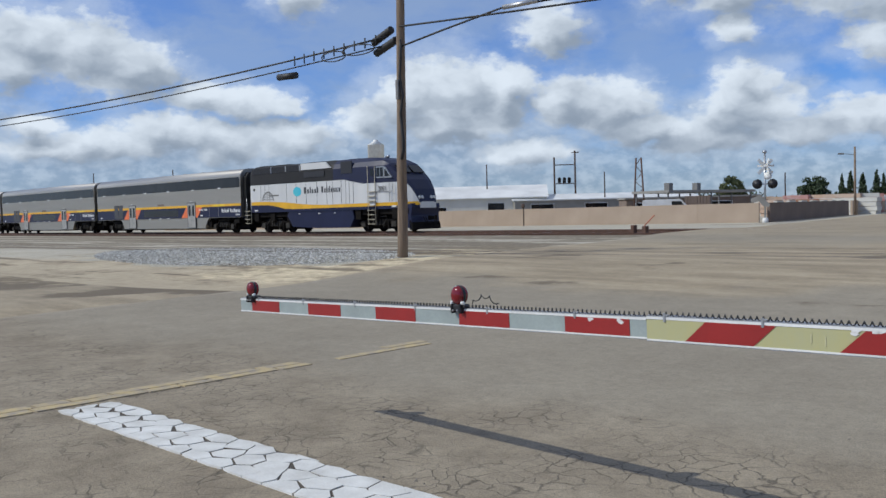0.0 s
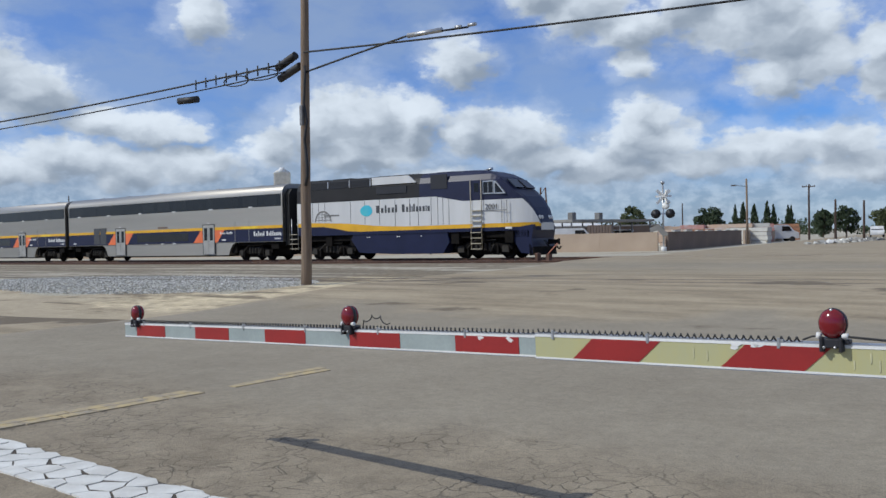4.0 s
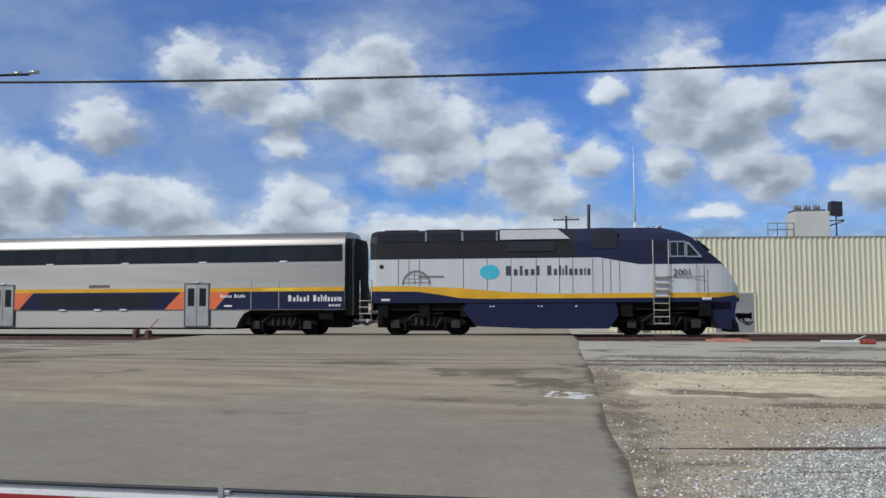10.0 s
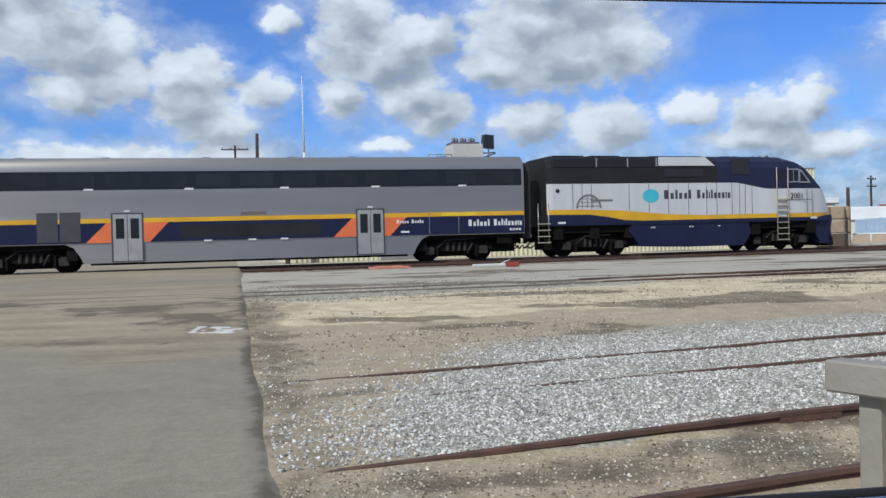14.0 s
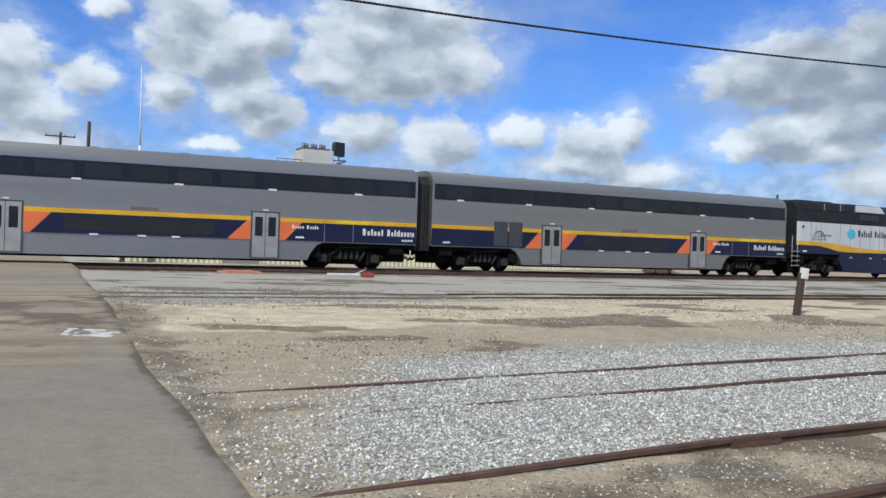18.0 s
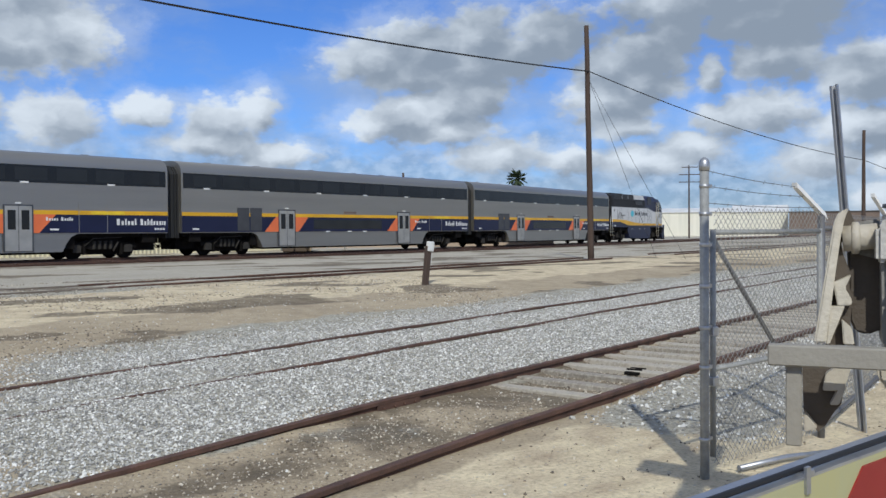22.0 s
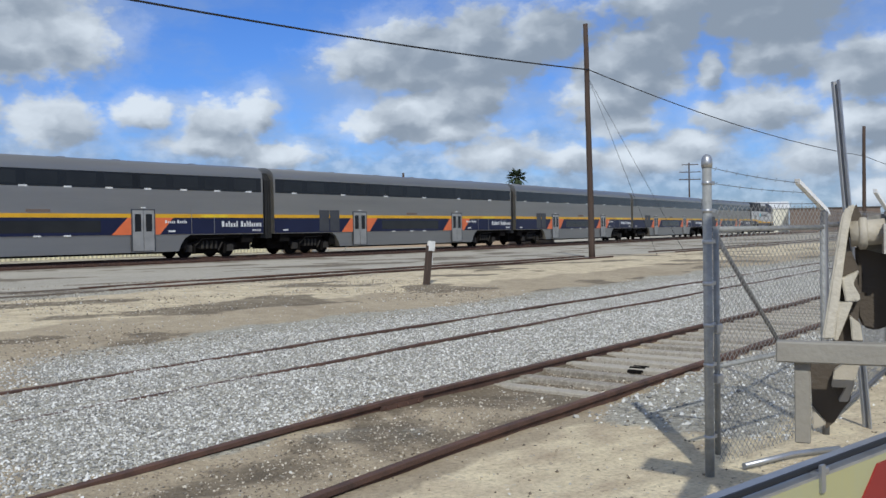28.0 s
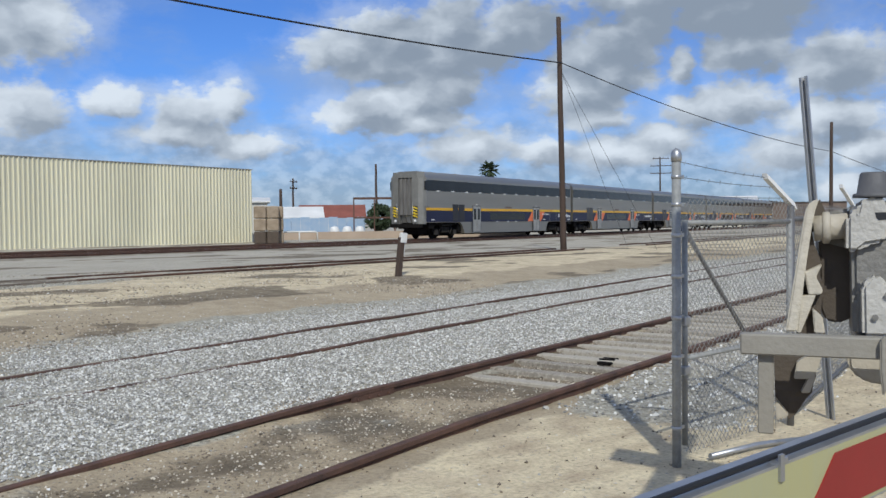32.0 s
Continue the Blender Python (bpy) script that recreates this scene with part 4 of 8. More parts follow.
# ---- rails ----
RAIL_PROF = [(-0.07, -0.15), (0.07, -0.15), (0.07, -0.135), (0.012, -0.115), (0.012, -0.05), (0.036, -0.035), (0.036, -0.004), (0.028, 0), (-0.028, 0), (-0.036, -0.004), (-0.036, -0.035), (-0.012, -0.05), (-0.012, -0.115), (-0.07, -0.135)]


def rail(pts, parent, material, shiny=None):
    """A rolled rail along points at its head's height."""
    bm = bmesh.new()
    pts = [Vector(p) for p in pts]
    prev = None
    n = len(RAIL_PROF)
    for i, p in enumerate(pts):
        d = pts[min(i + 1, len(pts) - 1)] - pts[max(i - 1, 0)]
        nx = Vector((-d.y, d.x, 0)).normalized()
        ring = [bm.verts.new(p + nx * u + Vector((0, 0, w))) for u, w in RAIL_PROF]
        if prev:
            for j in range(n):
                f = bm.faces.new((prev[j], prev[(j + 1) % n], ring[(j + 1) % n], ring[j]))
                if shiny and j == 7:
                    f.material_index = 1
        else:
            bm.faces.new(ring[::-1])
        prev = ring
    bm.faces.new(prev)
    return part("rail", bm, [material, shiny] if shiny else material, parent)


def straight(x0, y0, deg, a, b, n, z, wobble=0.0, seed=0, rise=None):
    rng = random.Random(seed)
    c, s = math.cos(radians(deg)), math.sin(radians(deg))
    sink = lambda t: 0.0 if rise is None else -rise[2] * (1 - min(max((t - rise[0]) / (rise[1] - rise[0]), 0), 1)) ** 1.3
    return [(x0 + c * t - s * q, y0 + s * t + c * q, z + sink(t) + rng.uniform(-1, 1) * wobble * 0.4) for t, q in [(a + (b - a) * i / n, rng.uniform(-1, 1) * wobble) for i in range(n + 1)]]


def tie_mesh(seed):
    rng = random.Random(seed)
    bm = bmesh.new()
    vs = box(bm, -0.085, 0.085, -1.28, 1.28, -0.16, 0.0)
    for v in vs:
        v.co += Vector((rng.uniform(-0.015, 0.015), rng.uniform(-0.07, 0.07), rng.uniform(-0.01, 0.012)))
    bmesh.ops.bevel(bm, geom=list(bm.edges), offset=0.012, segments=1, affect="EDGES")
    me = bpy.data.meshes.new("tie")
    bm.to_mesh(me)
    bm.free()
    me.materials.append(M["tie"])
    return me


def track_things():
    main = thing("railway_track", pose(0, 0, 0), "main railway track with worn steel rails on dark ties", "railway track", kind="structure")
    for off in (-0.7525, 0.7525):
        rail([(*on_track(s, off)[:2], RAIL_TOP) for s in range(-330, 340, 4)], main, M["rust"], M["rail_head"])
    side = thing("railway_track", pose(0, 0, 0), "rusty siding track beside the main line", "railway track", kind="structure")
    for off in (-5.0, -3.5):
        rail([(*on_track(s, off)[:2], RAIL_TOP - 0.02) for s in range(-330, 340, 4)], side, M["rust"], M["rail_head"])
    for tr, mid in ((main, 0.0), (side, -4.25)):
        bm = bmesh.new()
        s = -70.0
        while s < 75:
            x, y, h = on_track(s, mid)
            vs = box(bm, -0.115, 0.115, -1.25, 1.25, 0.18, 0.325 + random.uniform(0, 0.012))
            bmesh.ops.transform(bm, matrix=pose(x, y, 0, 0, 0, math.degrees(h)), verts=vs)
            s += 0.56
        tagged(part("ties", bm, M["tie"], tr), kind="stuff")
    third = thing("railway_track", pose(0, 0, 0), "disused rusty track half buried in dirt", "railway track", kind="structure")
    for off in (-20.8, -19.3):
        rail([(*on_track(k, off)[:2], 0.33) for k in range(-60, 4, 3)], third, M["rail_dusty"])
        rail([(*on_track(k, off)[:2], 0.345 + 0.025 * smooth01(2, 10, k)) for k in range(3, 28, 3)], third, M["rust"])
        rail([(*on_track(k, off)[:2], 0.37) for k in range(34, 130, 4)], third, M["rust"])
    second = thing("railway_track", pose(0, 0, 0), "rusty track sunk in pale ballast", "railway track", kind="structure")
    for off, z in ((0, 0.038), (1.505, 0.044)):
        rail(straight(9.3 - off * 0.27, 10.6 + off * 0.96, 16, -9, 120, 90, z, 0.025, 5, (-9, 1, 0.03)), second, M["rust"])
    near = thing("railway_track", pose(0, 0, 0), "rusty rails of a disused track on weathered ties", "railway track", kind="structure")
    for off, a in ((0, -3.5), (-1.505, -3.9)):
        rail(straight(4.04 - off * 0.242, 6.6 + off * 0.97, 14, a, 120, 150, 0.075, 0, 0, (a, a + 4.2, 0.1)), near, M["rust"])
    ties = [tie_mesh(k) for k in range(5)]
    c, s = math.cos(radians(14)), math.sin(radians(14))
    rng = random.Random(9)
    t = 2.35
    k = 0
    while t < 60:
        ob = new("tie", ties[k % 5])
        ob.parent = near
        deep = 0.0 if t > 3.4 else 0.03 * (3.4 - t)
        ob.matrix_local = pose(4.04 + 0.182 + c * t, 6.6 - 0.73 + s * t, -deep + rng.uniform(-0.008, 0.012), 0, 0, 14 + rng.uniform(-2, 2))
        t += rng.uniform(0.48, 0.56)
        k += 1
    # fish plates and a loose tie plate
    for a, off in ((0.75, 0), (5.2, -1.505)):
        bm = bmesh.new()
        for q in (-1, 1):
            box(bm, -0.3, 0.3, q * 0.02, q * 0.035, -0.11, -0.04)
            for i in (-0.22, -0.07, 0.07, 0.22):
                lathe(bm, [(0.014, 0), (0.014, 0.02)], 6, m=pose(i, q * 0.035, -0.075, -90 * q))
        ob = part("fish_plate", bm, M["rust"], near)
        ob.matrix_local = pose(4.04 - off * 0.242 + c * a, 6.6 + off * 0.97 + s * a, 0.075, 0, 0, 14)
    bm = bmesh.new()
    box(bm, -0.14, 0.14, -0.09, 0.09, 0, 0.035, bevel=0.006)
    box(bm, -0.05, -0.02, -0.09, 0.09, 0.03, 0.06)
    box(bm, 0.08, 0.11, -0.09, 0.09, 0.03, 0.055)
    ob = obj("tie_plate", bm, M["undercarriage"])
    ob.matrix_world = pose(8.03, 6.64, -0.035, 0, 0, 20)
    tagged(ob, "dark loose steel tie plate lying on the ties", "tie plate")


track_things()


def stones(name, pts, rmin, rmax, material, label, seed):
    """Broken stones strewn over the ground, joined."""
    rng = np.random.RandomState(seed)
    n = len(pts)
    base = np.array([(1, 0, 0), (0, 1, 0), (-1, 0, 0), (0, -1, 0), (0.15, 0.1, 0.8), (0, 0, -0.7)], float)
    r = rng.uniform(rmin, rmax, n) * rng.choice([0.7, 1.0, 1.0, 1.35], n)
    V = base[None] * r[:, None, None] * rng.uniform(0.6, 1.35, (n, 6, 1)) + rng.uniform(-0.25, 0.25, (n, 6, 3)) * r[:, None, None]
    a = rng.uniform(0, 2 * np.pi, n)
    b = rng.uniform(-0.7, 0.7, n)
    ca, sa, cb, sb = np.cos(a)[:, None], np.sin(a)[:, None], np.cos(b)[:, None], np.sin(b)[:, None]
    y, z = V[:, :, 1] * cb - V[:, :, 2] * sb, V[:, :, 1] * sb + V[:, :, 2] * cb
    x, y = V[:, :, 0] * ca - y * sa, V[:, :, 0] * sa + y * ca
    V = np.stack([x, y, z], -1) + np.concatenate([pts, (ground_np(pts[:, 0], pts[:, 1]) + r * 0.25)[:, None]], 1)[:, None]
    F = np.array([(0, 1, 4), (1, 2, 4), (2, 3, 4), (3, 0, 4), (1, 0, 5), (2, 1, 5), (3, 2, 5), (0, 3, 5)])
    faces = (F[None] + 6 * np.arange(n)[:, None, None]).reshape(-1, 3)
    me = bpy.data.meshes.new(name)
    me.from_pydata(V.reshape(-1, 3).tolist(), [], faces.tolist())
    me.materials.append(material)
    return tagged(new(name, me), label, "gravel", kind="stuff")


def strew():
    rng = np.random.RandomState(2)
    # ballast between and beside the near tracks: dense close by, thinner with distance
    n = 330000
    t, w = rng.rand(n) ** 1.7 * 40 - 3.5, rng.uniform(0.05, 6.6, n)
    x, y = 4.04 + t * 0.970 - w * 0.242, 6.6 + t * 0.242 + w * 0.970
    e = x - road_x(y) - 0.6
    ok = (e > 0.05) & (rng.rand(n) < sstep(-0.1, 2.4, e - 0.5 * np.clip(y - 7.6, 0, 7) + 1.2 * (vnoise(x * 1.2, y * 1.2, 51) - 0.5)) * 0.94 + 0.05) & (rng.rand(n) < sstep(6.7, 4.4, w)) & (np.abs(w - 2.55) > 0.05) & (np.abs(w - 4.05) > 0.05)
    stones("ballast_stones", np.stack([x, y], 1)[ok][:165000], 0.007, 0.0155, M["stone"], "pale grey broken ballast stones", 1)
    n = 16000
    t, w = rng.rand(n) * 22 + 1.0, rng.uniform(-3.4, -1.6, n)
    x, y = 4.04 + t * 0.970 - w * 0.242, 6.6 + t * 0.242 + w * 0.970
    ok = rng.rand(n) < sstep(5.0, 7.0, x)
    stones("gravel_patch", np.stack([x, y], 1)[ok][:11000], 0.01, 0.022, M["stone"], "grey gravel strewn beside the fence", 3)
    n = 9000
    t, w = rng.rand(n) * 16 + 2.3, rng.uniform(-1.42, -0.1, n)
    stones("tie_gravel", np.stack([4.04 + t * 0.970 - w * 0.242, 6.6 + t * 0.242 + w * 0.970], 1), 0.007, 0.018, M["grit"], "brown gravel packed between the weathered ties", 21)
    # scattered stones on dirt, between the near rails and by the road edge
    n = 11000
    x, y = rng.uniform(-2.5, 16, n), rng.uniform(2.4, 24, n)
    e = x - road_x(y) - 0.6
    w = across(x, y)
    ok = (e > 0.1) & ((w < -0.1) | (w > 5)) & (rng.rand(n) < np.where(w < -1.5, 0.12, np.where(w < 0, 0.5, 0.7)))
    stones("loose_stones", np.stack([x, y], 1)[ok], 0.005, 0.015, M["stone"], "scattered small stones on the dirt", 5)
    # fine grit over the bare dirt
    n = 52000
    x, y = 0.7 + 13 * rng.rand(n) ** 1.3, rng.uniform(2.3, 9.5, n)
    w = across(x, y)
    ok = (x - road_x(y) - 0.6 > 0.05) & (w < -0.06) & (np.abs(w + 1.505) > 0.05) & (rng.rand(n) < np.where(w > -1.5, 1.0, 0.1))
    stones("grit", np.stack([x, y], 1)[ok], 0.004, 0.012, M["grit"], "brown grit and small stones on bare dirt", 12)
    n = 26000
    x, y = rng.uniform(-2.0, 15, n), rng.uniform(11, 26, n)
    ok = (x - road_x(y) - 0.6 > 0.05) & (across(x, y) > 5.6) & (rng.rand(n) < sstep(0.42, 0.6, vnoise(x * 0.3, y * 0.8, 71)))
    stones("dirt_gravel", np.stack([x, y], 1)[ok], 0.008, 0.02, M["grit"], "brown gravel strewn over the dirt strip", 13)
    # broken edges of the asphalt
    px, py = [], []
    for cx, cy in ((-5.9, 3.46), (-5.2, 3.9), (-5.2, 3.24), (-4.3, 3.5), (-12.8, 2.97), (-11.7, 2.98), (-10.8, 3.08), (-9.9, 3.5), (-4.2, 0.64), (-4.0, 2.92), (-2.6, 3.4), (-1.2, 2.6)):
        px += list(cx + rng.normal(0, 0.3, 120))
        py += list(cy + rng.normal(0, 0.05, 120))
    stones("asphalt_crumbs", np.stack([px, py], 1), 0.008, 0.02, M["crumb"], "dark crumbled asphalt along broken edges", 8)
    n = 24000
    a, r = rng.rand(n) * 2 * np.pi, np.sqrt(rng.rand(n))
    stones("gravel_mound", np.stack([-29.5 + 9 * r * np.cos(a), 15.2 + 3.9 * r * np.sin(a)], 1), 0.012, 0.03, M["stone"], "grey gravel patch beside the street corner", 6)


strew()


# ---- crossing gate ----
def frame_along(a, b):
    """A pose at a with x towards b, y level to its left and z up."""
    a, b = Vector(a), Vector(b)
    x = (b - a).normalized()
    y = Vector((0, 0, 1)).cross(x).normalized()
    z = x.cross(y)
    m = Matrix((x, y, z)).transposed().to_4x4()
    m.translation = a
    return m


TIP, JOINT, ROOT = (-6.48, 0.97, 0.965), (-2.44, 0.71, 1.10), (2.62, 0.70, 1.20)


def gate_lamp(parent, m):
    """A round red flasher in a black clamp that straddles the blade."""
    bm = bmesh.new()
    box(bm, -0.045, 0.04, -0.03, 0.05, -0.012, 0.026, bevel=0.006)
    for k in (-0.045, 0.026):
        box(bm, k, k + 0.014, -0.04, 0.0, -0.026, 0.03, bevel=0.004)
    box(bm, 0.04, 0.062, -0.02, 0.02, 0.004, 0.022, bevel=0.004)
    base = part("gate_lamp", bm, M["black"], parent, "red flasher lamp on a black clamp")
    base.matrix_local = m
    for k in (-0.05, 0.046):
        bm = bmesh.new()
        lathe(bm, [(0.006, -0.012), (0.011, -0.01), (0.011, 0.01), (0.006, 0.012)], 10, m=pose(k, -0.018, 0.036, 0, 90 if k > 0 else 12, 0))
        part("cable_gland", bm, M["white"], base, "white cable gland")
    for k in (-0.028, 0.012):
        bm = bmesh.new()
        lathe(bm, [(0.002, -0.006), (0.006, -0.005), (0.006, 0.004), (0.002, 0.006)], 8, m=pose(k, -0.033, -0.008, 90, 0, 0))
        part("bolt", bm, M["galv"], base)
    tall = pose(0, 0.0, 0.082, 90, 0, 0) @ Matrix.Diagonal((1, 1.14, 1, 1))
    bm = bmesh.new()
    lathe(bm, [(0.04, -0.012), (0.05, -0.01), (0.053, 0.0), (0.052, 0.014)], 24, m=tall)
    part("rim", bm, M["black"], base)
    for d in (1, -1):
        bm = bmesh.new()
        lathe(bm, [(0.0505, 0.004 * d), (0.0505, 0.016 * d), (0.047, 0.027 * d), (0.036, 0.038 * d), (0.02, 0.044 * d), (0.002, 0.046 * d)], 24, m=tall)
        bmesh.ops.recalc_face_normals(bm, faces=bm.faces)
        part("lens", bm, M["red_lens"], base)
    bm = bmesh.new()
    lathe(bm, [(0.004, -0.003), (0.006, 0.0), (0.003, 0.004)], 8, m=pose(0.0, -0.026, 0.136, 60, 0, 0))
    part("screw", bm, M["galv"], base)
    return base


def gate_arm():
    t = thing("crossing_gate_arm", pose(0, 0, 0), "lowered crossing gate arm with red, white and yellow stripes", "crossing gate")
    # outer section: red and white bars; inner section: slanted red on faded yellow
    for sec, (a, b) in enumerate(((JOINT, TIP), (JOINT, ROOT))):
        a, b = Vector(a), Vector(b)
        ln = (b - a).length
        lo, hi = (a, b) if sec else (b, a)
        m = frame_along(lo, hi)
        h = 0.052 if sec == 0 else 0.058
        bm = bmesh.new()
        box(bm, 0, ln, -0.004, 0.004, -h, h)
        blade = part("blade", bm, M["white_sheet"] if sec == 0 else M["yellow_sheet"], t)
        blade.matrix_local = m
        bm = bmesh.new()
        box(bm, 0, ln, -0.004, 0.052, h, h + 0.005)
        box(bm, 0, ln, 0.047, 0.052, h - 0.02, h)
        box(bm, 0, ln, -0.004, 0.03, -h - 0.004, -h)
        part("flange", bm, M["galv"], blade)
        bm = bmesh.new()
        bare = ln if sec == 0 else ln - 2.3
        box(bm, 0, bare, -0.0065, -0.004, h - 0.012, h)
        box(bm, 0, bare, -0.0065, -0.004, -h, -h + 0.008)
        part("white_edge", bm, M["white"], blade)
        if sec == 0:
            for k in range(5):
                bm = bmesh.new()
                x = 0.19 + 0.835 * k
                box(bm, x, x + 0.42, -0.0068, -0.004, -h + 0.008, h - 0.012)
                part("red_bar", bm, M["red_sheet"], blade)
        else:
            for k in range(7):
                x = 0.208 + 0.712 * k
                if x + 0.4 > ln:
                    break
                bm = bmesh.new()
                prism(bm, [(x, -h + 0.008), (x + 0.337, -h + 0.008), (x + 0.442, h - 0.012), (x + 0.105, h - 0.012)], -0.0068, -0.004)
                part("red_bar", bm, M["red_sheet"], blade)
        # flaked paint on some bars
        rng = random.Random(20 + sec)
        bm = bmesh.new()
        for x in ((3.8,) if sec == 0 else (1.06,)):
            for _ in range(4):
                px, pz = x + rng.uniform(-0.12, 0.12), h - rng.uniform(0.012, 0.035)
                prism(bm, [(px + rng.uniform(0.008, 0.025) * math.cos(q), pz + rng.uniform(0.005, 0.013) * math.sin(q)) for q in (0, 1.2, 2.5, 3.8, 5.1)], -0.0078, -0.004)
        tagged(part("flaked_paint", bm, M["white"], blade), kind="stuff")
        for x in [0.66 * k + 0.3 for k in range(int(ln / 0.66))] if sec == 0 else (0.1, 0.59, 1.16, 1.675, 2.445, 3.06, 3.7, 4.35):
            bm = bmesh.new()
            box(bm, x - 0.006, x + 0.006, -0.009, -0.004, h - 0.022, h + 0.02)
            box(bm, x - 0.006, x + 0.006, -0.004, 0.016, h + 0.005, h + 0.009)
            box(bm, x + 0.006, x + 0.02, -0.008, 0.004, h + 0.004, h + 0.014, bevel=0.002)
            part("cable_clip", bm, M["white"] if x == 1.675 else M["galv"], blade)
        if sec:
            bm = bmesh.new()
            for x, z0, z1 in ((0.8, -0.02, 0.02), (0.86, -0.03, 0.012), (1.44, -0.036, 0.0), (1.5, -0.01, 0.03), (1.53, -0.042, 0.004), (2.2, -0.03, 0.026), (2.9, -0.04, 0.034)):
                prism(bm, [(x, z0), (x + 0.005, z0 + 0.006), (x + 0.004, z1), (x - 0.002, z1)], -0.0062, -0.004)
            tagged(part("pale_streaks", bm, M["pale_streak"], blade), kind="stuff")
        lamps = (0.2, 2.7) if sec == 0 else (1.37,)
        for x in lamps:
            gate_lamp(blade, pose(x, 0, h))
        # coiled cable along the top edge
        bm = bmesh.new()
        x0, x1 = ((0.3, ln) if sec == 0 else (0, 1.25))
        turns = int((x1 - x0) / 0.03)
        pts = []
        for i in range(turns * 6):
            a2 = i * math.pi / 3
            pts.append((x0 + (x1 - x0) * i / (turns * 6), 0.012 + 0.01 * math.cos(a2), h + 0.014 + 0.011 * math.sin(a2)))
        tube(bm, pts, 0.0035, 4)
        part("coiled_cable", bm, M["cable"], blade)
        if sec:
            bm = bmesh.new()
            tube(bm, [(1.25, 0.01, h + 0.014), (1.29, 0.0, h + 0.03), (1.33, -0.018, h + 0.034)], 0.004, 6)
            tube(bm, [(1.42, -0.018, h + 0.034), (1.46, -0.01, h + 0.03), (1.57, 0.004, h + 0.02), (1.68, 0.01, h + 0.011), (2.1, 0.01, h + 0.011), (3.0, 0.01, h + 0.012), (ln, 0.01, h + 0.014)], 0.005, 6)
            part("cable", bm, M["cable"], blade)
        else:
            bm = bmesh.new()
            pts = [(2.8 + 0.012 * i, 0.012 * math.cos(i * 1.05), h + 0.03 + 0.05 * math.sin(i / 19 * math.pi) + 0.013 * math.sin(i * 1.05)) for i in range(20)]
            tube(bm, pts, 0.0035, 4)
            part("loose_coil", bm, M["cable"], blade)
    return t


gate_arm()


def plate(parent, name, poly, a, b, material, label="", bevel=0.006):
    """One cast plate, drawn in x and z, from depth a to b, with softened edges."""
    bm = bmesh.new()
    prism(bm, poly, a, b)
    bmesh.ops.recalc_face_normals(bm, faces=bm.faces)
    if bevel:
        bmesh.ops.bevel(bm, geom=list(bm.edges), offset=bevel, segments=2, affect="EDGES", clamp_overlap=True)
    return part(name, bm, material, parent, label)


